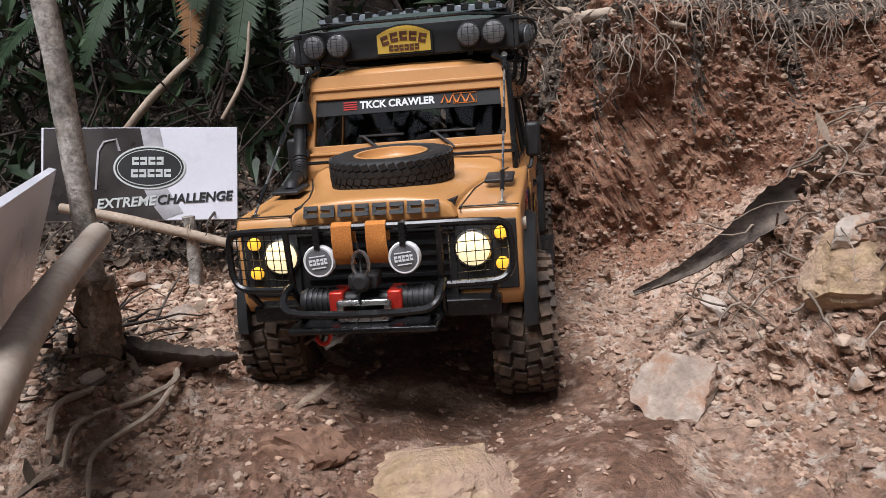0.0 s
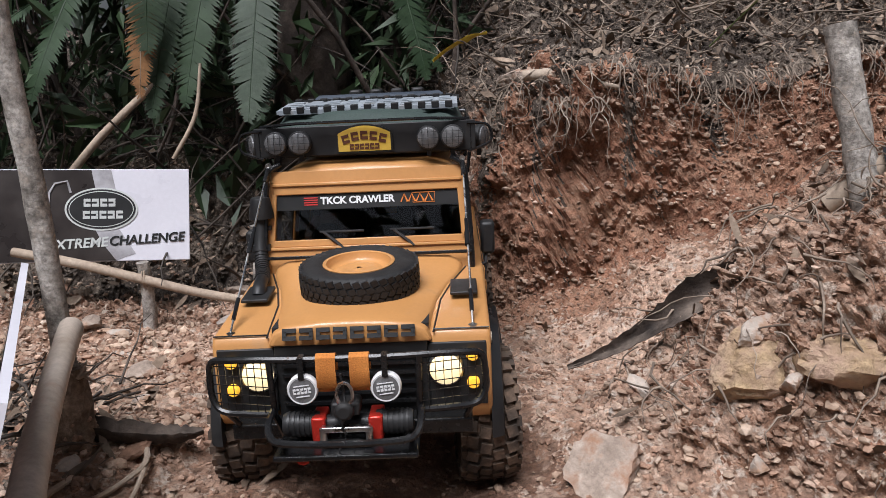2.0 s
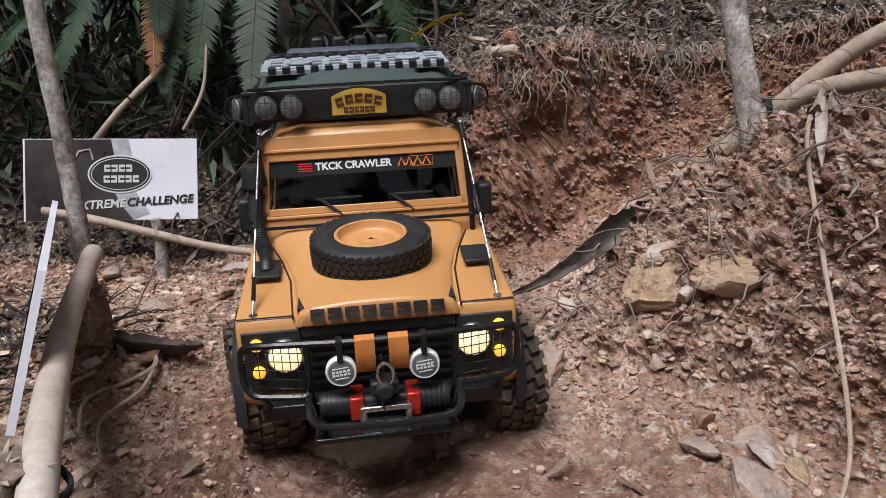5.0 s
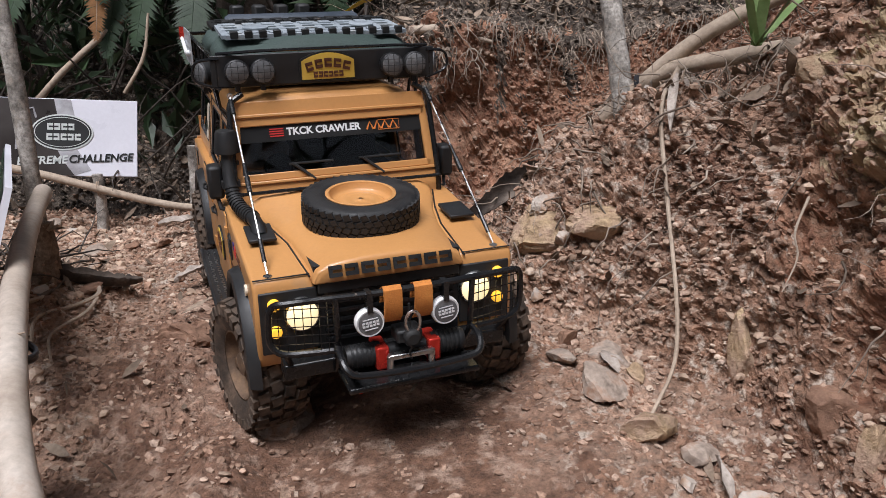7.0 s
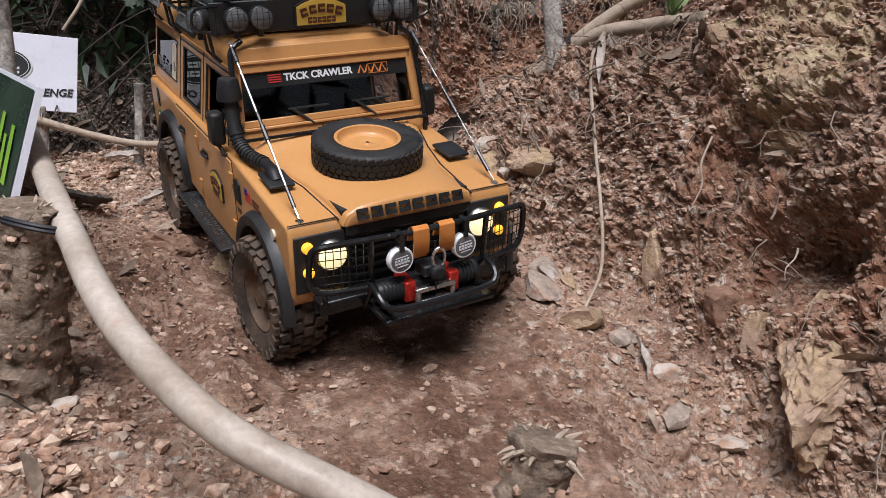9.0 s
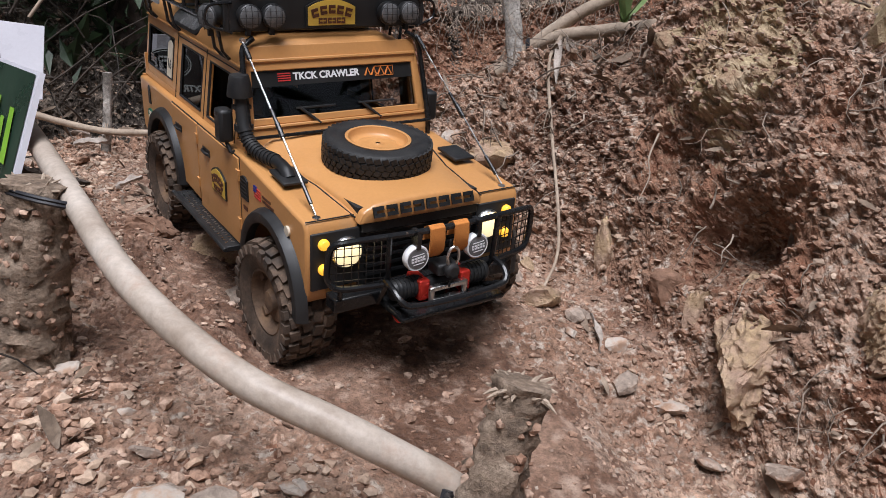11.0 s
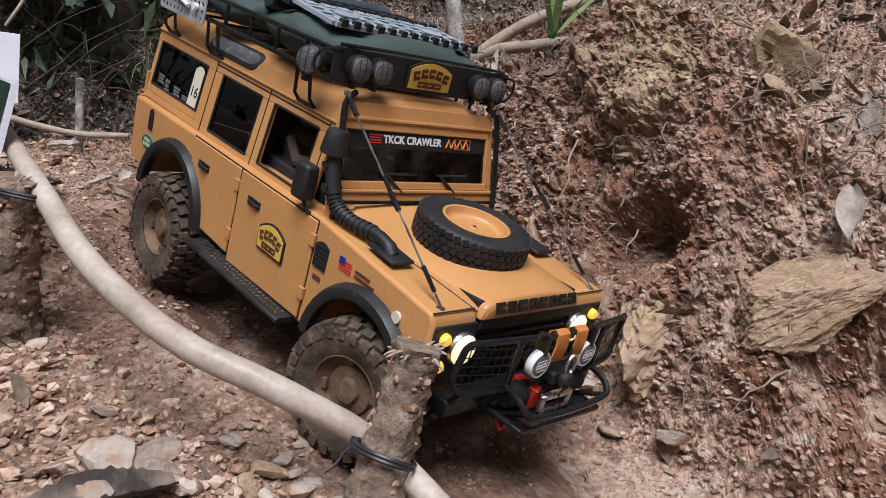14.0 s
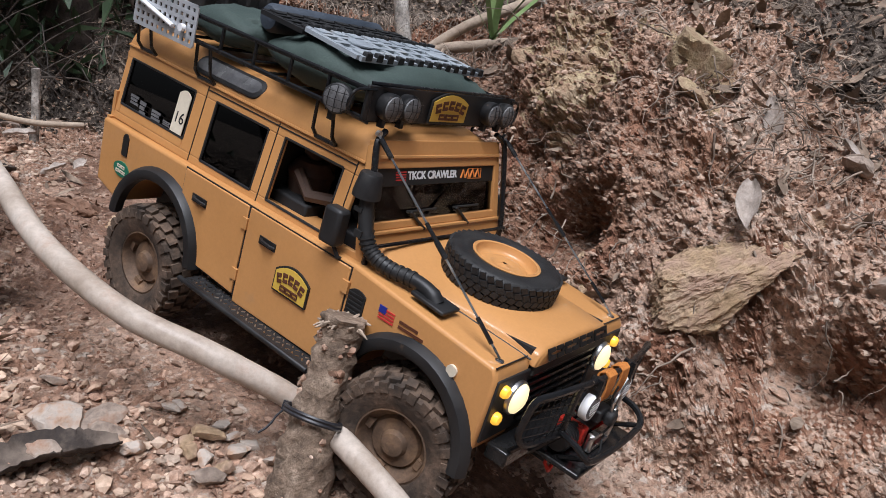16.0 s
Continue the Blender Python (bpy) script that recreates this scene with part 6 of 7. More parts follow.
crumbs("gravel", "pale broken gravel and chips strewn over the clay", 17000, 0.0022, 0.012, PEBBLE, 5, dense_rubble, 3.2)
crumbs("clods", "red-brown clay crumbs over floor and banks", 52000, 0.0020, 0.010, CLOD, 6, lambda x, y: min(1.0, 0.30 + 0.8 * dense_bank(x, y)) * (1 - 0.6 * float(rut(x, y))) * (0.12 if topsoil(x, y) > 0 else 1.0), 2.6)
crumbs("humus", "crumbs of topsoil on the bank tops, darkened for shade", 17000, 0.0022, 0.012, SHADEHUMUS, 7, lambda x, y: 1.0 if topsoil(x, y) > -0.01 else 0.0, 2.4)


def dense_heap(x, y):
    """Broken stone shovelled up along the front of the rail and the verge."""
    side = float(np.interp(y, [-0.3, -0.06, 0.0, 0.2, 0.5, 0.9], [0.14, 0.08, 0.0, -0.12, -0.17, -0.16]))
    return float(smooth(side + 0.03, side - 0.05, x)) * float(np.interp(y, [0.08, 0.2, 0.5, 0.6, 0.9], [1.0, 0.16, 0.12, 0.45, 0.45])) * (1 - float(smooth(0.85, 1.0, y)))


crumbs("broken_stone", "heap of pale angular stone chips and clods", 2900, 0.004, 0.017, PEBBLE, 15, dense_heap, 2.8)
crumbs("earth_lumps", "brown angular earth lumps on the verge", 4600, 0.004, 0.016, CLOD, 16, dense_heap, 2.4)


def litter(name, label, count, seed, dense, lo, hi, mat, lift=0.004, steep=0.5):
    """Dead leaves: small curled blades."""
    r = np.random.RandomState(seed)
    verts, faces = [], []
    for row in strewn(r, count, dense, (-0.95, 0.95, -0.32, 1.5), False):
        ln = lo + (hi - lo) * r.rand() ** 2
        wd = ln * r.uniform(0.12, 0.42)
        spot = row[:3] + row[3:] * (lift * r.rand() + 0.001)
        m = pose(*spot.tolist(), r.uniform(-60, 60) * steep, r.uniform(-60, 60) * steep, r.uniform(0, 360))
        c = r.uniform(-0.35, 0.5) * ln
        n = len(verts)
        for u in (-0.5, -0.17, 0.17, 0.5):
            k = (1 - (2 * u) ** 2) * 0.85 + 0.15
            for sgn in (-1, 1):
                verts.append(tuple(m @ Vector((u * ln, sgn * wd / 2 * k, c * u * u + 0.15 * wd))))
        for i in range(3):
            faces.append((n + 2 * i, n + 2 * i + 1, n + 2 * i + 3, n + 2 * i + 2))
    return from_lists(name, verts, faces, mat, label, "leaf litter", True)


def dense_litter(x, y):
    top = 0.0
    d = x - float(np.interp(y, FOOT_Y, FOOT_X))
    if d > 0.10 and y < 0.7:
        top = 0.7
    elif d > 0.02 and y < 0.7:
        top = 0.30
    back = 0.9 if y > 1.06 and x < 0.1 else 0.75 if y > 1.02 else 0.0
    left = 0.5 if x < -0.22 and y < 0.7 else 0.06 if y < 0.85 and x < -0.05 else 0.0
    return max(top, back, left, 0.015)


litter("leaf_litter", "grey-brown dead leaves and bark shreds", 9000, 11, dense_litter, 0.005, 0.040, LITTER, 0.008, 0.9)


def wander(start, way, length, steps, sag, wig, r):
    p, d, out = Vector(start), Vector(way).normalized(), []
    for _ in range(steps + 1):
        out.append(p.copy())
        d = (d + Vector((r.gauss(0, wig), r.gauss(0, wig), r.gauss(0, wig) - sag))).normalized()
        p += d * length / steps
    return out


def tubes(name, label, lines, mat, n=4, category="roots"):
    bm = bmesh.new()
    for pts, r0, r1 in lines:
        k = len(pts)
        sweep(bm, pts, [r0 + (r1 - r0) * i / (k - 1) for i in range(k)], n, cap=False)
    me = bpy.data.meshes.new(name)
    bm.to_mesh(me)
    bm.free()
    me.materials.append(mat)
    me.shade_smooth()
    return tagged(new(name, me), label, category, kind="stuff")


def build_roots():
    r = random.Random(21)
    lines = []
    # fringe that hangs from the lip of the back bank
    for _ in range(230):
        x = r.uniform(0.10, 0.75)
        y = float(np.interp(x, [0.1, 0.2, 0.35, 0.5, 0.8], [1.04, 0.980, 0.980, 0.965, 0.91])) + r.uniform(-0.01, 0.03)
        z = float(form(x, y)) + 0.008
        y += float(undercut(x, y))
        lines.append((wander((x, y, z), (r.gauss(0, 0.5), -1, r.uniform(-0.4, 0.3)), r.uniform(0.03, 0.10), 7, 0.33, 0.34, r), r.uniform(0.0005, 0.0016), 0.0003))
    # tufts under the pale log
    for cx in (0.185, 0.215, 0.25):
        for _ in range(6):
            lines.append((wander((cx + r.gauss(0, 0.012), 0.925, 0.400), (r.gauss(0, 0.5), -0.7, -0.5), r.uniform(0.04, 0.10), 9, 0.3, 0.48, r), r.uniform(0.0008, 0.0018), 0.0003))
    # right bank, lip and slope
    for _ in range(900):
        y = r.uniform(-0.3, 0.62)
        d = r.uniform(0.03, 0.34)
        x = float(np.interp(y, FOOT_Y, FOOT_X)) + d
        z = float(form(x, y)) + 0.008
        lines.append((wander((x, y, z), (r.uniform(-1, 0.6), r.uniform(-1, 1), r.uniform(-0.5, 0.4)), r.uniform(0.02, 0.085), 6, 0.2, 0.32, r), r.uniform(0.0004, 0.0016), 0.0003))
    # heap on top of the back bank
    for _ in range(420):
        x, y = r.uniform(-0.1, 0.85), r.uniform(1.04, 1.4)
        z = float(form(x, y)) + r.uniform(0.002, 0.02)
        lines.append((wander((x, y, z), (r.uniform(-1, 1), r.uniform(-1, 1), 0.1), r.uniform(0.05, 0.17), 6, 0.02, 0.25, r), r.uniform(0.0006, 0.0024), 0.0004))
    tubes("root_fringe", "fine dry brown roots hanging from the banks", lines, ROOT)
    # behind the sign: brushwood
    lines = []
    for _ in range(420):
        x, y = r.uniform(-1.0, 0.12), r.uniform(1.07, 1.5)
        z = float(form(x, y)) + r.uniform(0.0, 0.10)
        lines.append((wander((x, y, z), (r.uniform(-1, 1), r.uniform(-0.8, 0.3), r.uniform(-0.5, 1)), r.uniform(0.06, 0.32), 6, 0.05, 0.16, r), r.uniform(0.0008, 0.0034), 0.0005))
    for _ in range(200):
        x, y = r.uniform(-0.55, -0.24), r.uniform(0.1, 0.72)
        z = float(form(x, y)) + r.uniform(0, 0.02)
        lines.append((wander((x, y, z), (r.uniform(-1, 1), r.uniform(-1, 1), 0.15), r.uniform(0.04, 0.14), 6, 0.03, 0.25, r), r.uniform(0.0006, 0.0024), 0.0004))
    tubes("brushwood", "dead twigs and brushwood heaped on the verge", lines, DARKTWIG)


build_roots()


def root(name, label, pts, r0, r1, mat, n=7, category="root"):
    bm = bmesh.new()
    line = bent(pts, 5)
    k = len(line)
    sweep(bm, line, [r0 + (r1 - r0) * i / (k - 1) for i in range(k)], n, wob=0.25)
    ob = part(name, bm, mat)
    return tagged(ob, label, category)


def surface(x, y, up=0.003):
    return (x, y, float(form(x, y)) + up)


root("surface_root", "pale bare root on the trail verge", [surface(-0.225, 0.60), surface(-0.195, 0.545, 0.006), surface(-0.205, 0.50), surface(-0.225, 0.455), surface(-0.215, 0.41)], 0.0026, 0.0016, PALEROOT)
root("surface_root", "pale forked root on the trail verge", [surface(-0.195, 0.545), surface(-0.19, 0.48, 0.006), surface(-0.205, 0.43), surface(-0.19, 0.385)], 0.002, 0.0012, PALEROOT)
root("surface_root", "short pale root end on the trail verge", [surface(-0.235, 0.50), surface(-0.24, 0.46, 0.008), surface(-0.232, 0.43)], 0.0026, 0.0018, PALEROOT)
root("hanging_root", "pale root hanging in the bank hollow", [(0.478, 0.105, 0.300), (0.468, 0.090, 0.275), (0.473, 0.085, 0.250), (0.466, 0.078, 0.222)], 0.0018, 0.0007, PALEROOT)
root("hanging_root", "thin pale root hanging down the bank", [(0.420, 0.275, 0.300), (0.405, 0.262, 0.275), (0.408, 0.258, 0.255), (0.395, 0.25, 0.230)], 0.0012, 0.0005, PALEROOT)
def clear_of(p, gap=0.008):
    """The point itself, or as far out of the slope as it takes."""
    x, y, z = p
    while float(form(x, y)) > z - gap and x > p[0] - 0.03:
        x -= 0.002
    return x, y, max(z, float(form(x, y)) + gap * 0.5)


root("vine", "long dry vine hanging down the bank", [clear_of(p) for p in ((0.398, 0.500, 0.392), (0.385, 0.462, 0.352), (0.372, 0.405, 0.270), (0.355, 0.345, 0.196), (0.340, 0.300, 0.152), (0.337, 0.258, 0.124))], 0.0024, 0.0016, TANPOLE, category="vine")


# ---- poles, posts and stakes of the rail ----
def pole(name, label, pts, radii, mat, category, wob=0.1, n=14, per=8):
    bm = bmesh.new()
    line = bent(pts, per)
    k = len(line)
    rr = [float(np.interp(i / (k - 1), np.linspace(0, 1, len(radii)), radii)) for i in range(k)]
    sweep(bm, line, rr, n, wob=wob)
    ob = part(name, bm, mat, sharp=60)
    return tagged(ob, label, category)


pole("rail_pole", "smooth pale bent pole tied along the posts", [(-0.247, 0.552, 0.233), (-0.222, 0.455, 0.230), (-0.188, 0.335, 0.224), (-0.143, 0.195, 0.206), (-0.095, 0.075, 0.178), (-0.035, -0.015, 0.156), (0.030, -0.058, 0.138), (0.094, -0.076, 0.108), (0.128, -0.128, 0.090), (0.156, -0.190, 0.070), (0.178, -0.250, 0.045)],
     [0.0090, 0.0085, 0.0092, 0.0098, 0.0100, 0.0098, 0.0098, 0.0095, 0.0095, 0.0092, 0.009], SMOOTHPOLE, "pole", 0.05, 18)
pole("rail_pole", "thin tan pole behind the trail", [(-0.47, 0.955, 0.196), (-0.40, 0.945, 0.186), (-0.305, 0.928, 0.168), (-0.23, 0.915, 0.154), (-0.162, 0.908, 0.147), (-0.085, 0.905, 0.153)], [0.0058, 0.0062, 0.006, 0.0055, 0.0055, 0.005], TANPOLE, "pole", 0.06)
pole("stake", "short grey stake holding the back pole", [(-0.306, 0.940, 0.06), (-0.303, 0.938, 0.13), (-0.308, 0.937, 0.188)], [0.0088, 0.008, 0.0075], BARKWOOD, "stake", 0.25)
pole("stake", "upright grey stake behind the trail", [(-0.166, 0.925, 0.06), (-0.163, 0.925, 0.15), (-0.166, 0.925, 0.238)], [0.0075, 0.0075, 0.007], BARKWOOD, "stake", 0.25)
pole("sapling", "slim grey sapling trunk beside the trail", [(-0.250, 0.560, 0.06), (-0.258, 0.560, 0.22), (-0.268, 0.560, 0.34), (-0.283, 0.562, 0.48), (-0.300, 0.575, 0.75), (-0.32, 0.60, 1.15)], [0.0105, 0.0086, 0.0084, 0.0082, 0.008, 0.007], BARKWOOD, "tree trunk", 0.12)
pole("stake", "leaning grey stake on the spur", [(0.362, 0.520, 0.31), (0.353, 0.545, 0.38), (0.338, 0.567, 0.47)], [0.0125, 0.012, 0.0115], BARKWOOD, "stake", 0.2)
pole("rail_pole", "weathered pole lying on the bank top", [(0.345, 0.562, 0.332), (0.362, 0.545, 0.352), (0.392, 0.515, 0.386), (0.44, 0.462, 0.405), (0.50, 0.40, 0.424)], [0.0095, 0.0098, 0.009, 0.0085, 0.008], TANPOLE, "pole", 0.12)
pole("rail_pole", "tan pole rising over the bank", [(0.365, 0.535, 0.362), (0.398, 0.515, 0.402), (0.45, 0.49, 0.445), (0.55, 0.45, 0.50), (0.72, 0.40, 0.58)], [0.0085, 0.008, 0.008, 0.0085, 0.009], TANPOLE, "pole", 0.1)
pole("sapling", "grey-brown tree foot on the bank top", [(0.502, 0.392, 0.40), (0.502, 0.392, 0.45), (0.508, 0.396, 0.56), (0.516, 0.402, 0.75), (0.53, 0.42, 1.2)], [0.021, 0.016, 0.015, 0.0145, 0.012], BARKWOOD, "tree trunk", 0.18)
pole("pale_log", "pale barked log lying on the back bank", [(0.165, 0.968, 0.424), (0.20, 0.960, 0.426), (0.228, 0.958, 0.420)], [0.0062, 0.0080, 0.0064], PALEROOT, "log", 0.15)
pole("pale_log", "thin pale branch beside the log", [(0.225, 0.958, 0.420), (0.255, 0.960, 0.417), (0.288, 0.963, 0.412)], [0.0046, 0.0045, 0.003], PALEROOT, "log", 0.15)
pole("dead_branch", "slanting dead branch behind the sign", [(-0.46, 1.10, 0.26), (-0.40, 1.10, 0.33), (-0.33, 1.12, 0.40), (-0.29, 1.13, 0.435)], [0.006, 0.0055, 0.005, 0.003], TANPOLE, "branch", 0.15)
pole("dead_branch", "thin dead branch behind the sign", [(-0.30, 1.08, 0.30), (-0.27, 1.09, 0.36), (-0.262, 1.10, 0.43)], [0.003, 0.003, 0.002], TANPOLE, "branch", 0.15)


def ragged_post(name, label, pts, radii, seed, chips):
    """A short post with torn fibres on top and soil stuck to its sides."""
    post = thing(name, label, "post")
    bm = bmesh.new()
    line = bent(pts, 8)
    k = len(line)
    rr = [float(np.interp(i / (k - 1), np.linspace(0, 1, len(radii)), radii)) for i in range(k)]
    sweep(bm, line, rr, 20, wob=0.35)
    part("post_wood", bm, DIRTBARK, post, sharp=75)
    r = random.Random(seed)
    top, rt = Vector(pts[-1]), radii[-1]
    bm = bmesh.new()
    for _ in range(46):
        a = r.uniform(0, 6.28)
        q = top + Vector((math.cos(a), math.sin(a), 0)) * rt * r.uniform(0.1, 0.95)
        ln = r.uniform(0.006, 0.016)
        w = wander(q - Vector((0, 0, 0.006)), (math.cos(a) * 0.9, math.sin(a) * 0.9, r.uniform(0.1, 1.0)), ln, 3, 0.25, 0.25, r)
        sweep(bm, w, [r.uniform(0.0012, 0.0026), 0.0016, 0.0012, 0.0004], 5)
    part("torn_fibre", bm, TANPOLE, post, "torn pale wood fibres")["kind"] = "stuff"
    bm = bmesh.new()
    base, tri = ico()
    for _ in range(chips):
        i = r.randrange(0, int(k * 0.88))
        a = r.uniform(0, 6.28)
        q = line[i] + Vector((math.cos(a), math.sin(a), 0)) * rr[i] * r.uniform(0.92, 1.06)
        s = r.uniform(0.0012, 0.0036)
        vs = [bm.verts.new(q + Vector(v) * s * r.uniform(0.7, 1.3)) for v in base]
        for t in tri:
            bm.faces.new([vs[j] for j in t])
    part("caked_soil", bm, CLOD, post, "crumbs of soil stuck to the post")["kind"] = "stuff"
    return post


p_front = ragged_post("post", "short grey post with a frayed top, tied to the rail pole", [(0.090, -0.108, 0.02), (0.097, -0.102, 0.075), (0.104, -0.095, 0.120), (0.112, -0.089, 0.160), (0.116, -0.087, 0.184)], [0.026, 0.021, 0.0170, 0.0155, 0.0160], 5, 60)
p_left = ragged_post("post", "soil-caked stump post tied to the rail pole", [(-0.170, 0.205, 0.04), (-0.171, 0.205, 0.10), (-0.168, 0.203, 0.16), (-0.168, 0.202, 0.214)], [0.030, 0.027, 0.025, 0.024], 9, 420)
ragged_post("post", "soil-caked foot of the sapling", [(-0.246, 0.548, 0.05), (-0.250, 0.550, 0.12), (-0.254, 0.555, 0.20)], [0.022, 0.0175, 0.0125], 14, 150)


def tie_round(name, label, c, r, axis, mat=TIE, tails=2, thick=0.0016, squash=1.0):
    bm = bmesh.new()
    q = Vector(axis).normalized().to_track_quat("Z", "Y").to_matrix().to_4x4()
    m = Matrix.Translation(c) @ q
    for dz in (-0.0014, 0.0014):
        sweep(bm, [m @ Vector((r * math.cos(a), r * squash * math.sin(a), dz + 0.002 * math.sin(a))) for a in np.linspace(0, 6.283, 20, endpoint=False)], thick, 6, closed=True)
    box(bm, (r - 0.001, -0.003, -0.0035), (r + 0.004, 0.003, 0.0035), m)
    rn = random.Random(3)
    for i in range(tails):
        sweep(bm, wander(m @ Vector((r, 0, 0)), m.to_3x3() @ Vector((0.6, rn.uniform(-1, 1), rn.uniform(-0.6, 0.6))), 0.03, 5, 0.15, 0.2, rn), 0.0009, 5)
    return tagged(part(name, bm, mat), label, "cable tie")


tie_round("cable_tie", "black cable tie binding pole and front post", (0.098, -0.101, 0.110), 0.0225, (0.25, 0.2, 1), squash=0.85)
tie_round("cable_tie", "black cable tie binding pole and stump post", (-0.160, 0.200, 0.202), 0.034, (0.1, 0.1, 1), tails=0, squash=0.8)
tie_round("cable_tie", "dark tie where two bank poles cross", (0.372, 0.530, 0.368), 0.014, (0.7, -0.5, 0.5), tails=2)
tie_round("cable_tie", "tie on the back stake", (-0.163, 0.916, 0.148), 0.0095, (0.9, 0.1, 0.3), TANPOLE, tails=1, thick=0.0009)
tie_round("cable_tie", "tie on the short back stake", (-0.305, 0.933, 0.168), 0.0105, (0.9, 0.1, 0.3), TANPOLE, tails=2, thick=0.0009)


def bark_strip(name, label, pts, widths, curl, mat, seed, face=(0, 0, 1)):
    """A curled strip of dead bark with torn edges."""
    bm = bmesh.new()
    line = bent(pts, 8)
    r = random.Random(seed)
    k = len(line)
    rings = []
    for i, p in enumerate(line):
        d = (line[min(i + 1, k - 1)] - line[max(i - 1, 0)]).normalized()
        side = d.cross(Vector(face)).normalized()
        up = side.cross(d)
        w = float(np.interp(i / (k - 1), np.linspace(0, 1, len(widths)), widths)) * (1 + 0.25 * noise.noise(Vector((i * 0.7, seed, 0))))
        ring = []
        for j in range(7):
            u = j / 6 * 2 - 1
            q = p + side * u * w / 2 + up * (curl * w * (u * u - 0.3) + 0.0025 * noise.noise(Vector((i * 0.5, j * 0.9, seed))))
            ring.append(q)
        rings.append(ring + [q - up * 0.0018 for q in ring[::-1]])
    loft(bm, rings)
    return tagged(part(name, bm, mat, sharp=50), label, "bark")


# this strip's grey top is light from above put into its colour
bark_strip("bark_strip", "curled black bark strip on the spur, lit top coloured grey", [(0.152, 0.606, 0.176), (0.188, 0.600, 0.194), (0.225, 0.592, 0.222), (0.252, 0.584, 0.246), (0.278, 0.576, 0.266), (0.294, 0.572, 0.280)], [0.004, 0.011, 0.019, 0.030, 0.026, 0.012], 0.5, DARKBARK, 2, (-0.15, -0.75, 0.65))
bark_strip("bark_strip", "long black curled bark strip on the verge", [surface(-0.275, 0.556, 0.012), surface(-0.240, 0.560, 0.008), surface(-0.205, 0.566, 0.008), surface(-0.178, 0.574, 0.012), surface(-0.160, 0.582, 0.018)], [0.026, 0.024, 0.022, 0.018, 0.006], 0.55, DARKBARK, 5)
# stands for a big dull brown dead leaf, built here as bark
bark_strip("bark_strip", "big dull dead leaf on the front verge, built as a bark strip", [surface(-0.115, -0.075, 0.008), surface(-0.085, -0.062, 0.012), surface(-0.055, -0.058, 0.012), surface(-0.030, -0.050, 0.008)], [0.030, 0.036, 0.030, 0.012], 0.3, DARKBARK, 8)


def dry_leaf(name, label, c, turn, ln, wd, seed, mat=DRYLEAF):
    bm = bmesh.new()
    m = pose(*c, *turn)
    rings = []
    for i in range(9):
        u = i / 8
        w = wd * math.sin(math.pi * (0.06 + 0.9 * u)) ** 0.8
        ring = []
        for j in range(5):
            v = j / 4 * 2 - 1
            ring.append(m @ Vector((u * ln, v * w / 2, 0.25 * wd * v * v + 0.3 * wd * noise.noise(Vector((u * 4, v * 2, seed))) - 0.25 * ln * u * u)))
        rings.append(ring + [q + Vector((0, 0, 0.0006)) for q in ring[::-1]])
    loft(bm, rings)
    return tagged(part(name, bm, mat, sharp=60), label, "leaf", "dry leaves")


for i, (c, turn, ln, wd, what) in enumerate((((0.392, 0.485, 0.385), (20, 30, -120), 0.075, 0.010, "hanging shred of grey dead leaf on the bank"), ((0.400, 0.490, 0.388), (60, 50, -60), 0.055, 0.015, "crumpled grey dead leaf at the pole tie"),
        ((0.380, 0.520, 0.374), (30, 40, -140), 0.055, 0.016, "curled grey dead leaf on the pole"), ((0.525, -0.030, 0.395), (20, 45, -130), 0.065, 0.034, "torn pale dead leaf on the slope"),
        ((0.60, 0.05, 0.448), (30, 60, -100), 0.075, 0.030, "long grey dead leaf over the slope"), ((0.66, 0.20, 0.490), (0, 10, 160), 0.08, 0.026, "dark curled dead leaf on the bank top"), ((0.64, -0.02, 0.435), (15, 35, -60), 0.07, 0.024, "grey dead leaf on the slope"),
        ((-0.088, 0.565, 0.142), (15, -30, 60), 0.030, 0.014, "small grey dead leaf on the trail"), ((-0.10, 0.62, 0.135), (0, 10, 200), 0.035, 0.016, "grey dead leaf by the wheel track"), ((-0.205, 0.87, 0.125), (10, -20, 20), 0.05, 0.022, "brown dead leaf beside the stake"),
        ((0.335, 0.17, 0.085), (40, -60, 80), 0.045, 0.012, "splinter of pale bark in the rubble"), ((0.29, 0.345, 0.14), (20, 20, -40), 0.04, 0.015, "pale dead leaf among the rubble"))):
    if c[2] > 0.39 and c[1] < 0.3:
        c, ln, wd = (c[0], c[1], height(c[0], c[1]) + 0.012), ln * 0.75, wd * 0.7
    dry_leaf("dry_leaf", what, c, turn, ln, wd, i * 7 + 1)
dry_leaf("yellow_leaf", "bright yellow hanging leaf at the fern foot", (0.125, 1.02, 0.475), (20, 12, 200), 0.085, 0.014, 77, YELLOWLEAF)
bm = bmesh.new()
for a, ln, h, out in ((20, 0.30, 0.09, 1.0), (150, 0.24, 0.10, 1.0), (200, 0.20, 0.12, 0.8), (250, 0.16, 0.13, 0.7), (100, 0.16, 0.12, 0.6), (320, 0.2, 0.1, 0.9)):
    d = Vector((math.cos(radians(a)), math.sin(radians(a)), 0))
    s = d.cross(Vector((0, 0, 1)))
    rings = []
    for i in range(9):
        u = i / 8
        p = Vector((0.425, 0.40, 0.415)) + d * ln * u * out + Vector((0, 0, h * math.sin(math.pi * min(1, u * 0.95)) + 0.02 * u))
        w = 0.0045 * (1 - u ** 3) + 0.0004
        rings.append([p + s * w, p + Vector((0, 0, -0.0012)), p - s * w, p + Vector((0, 0, 0.0003))])
    loft(bm, rings)
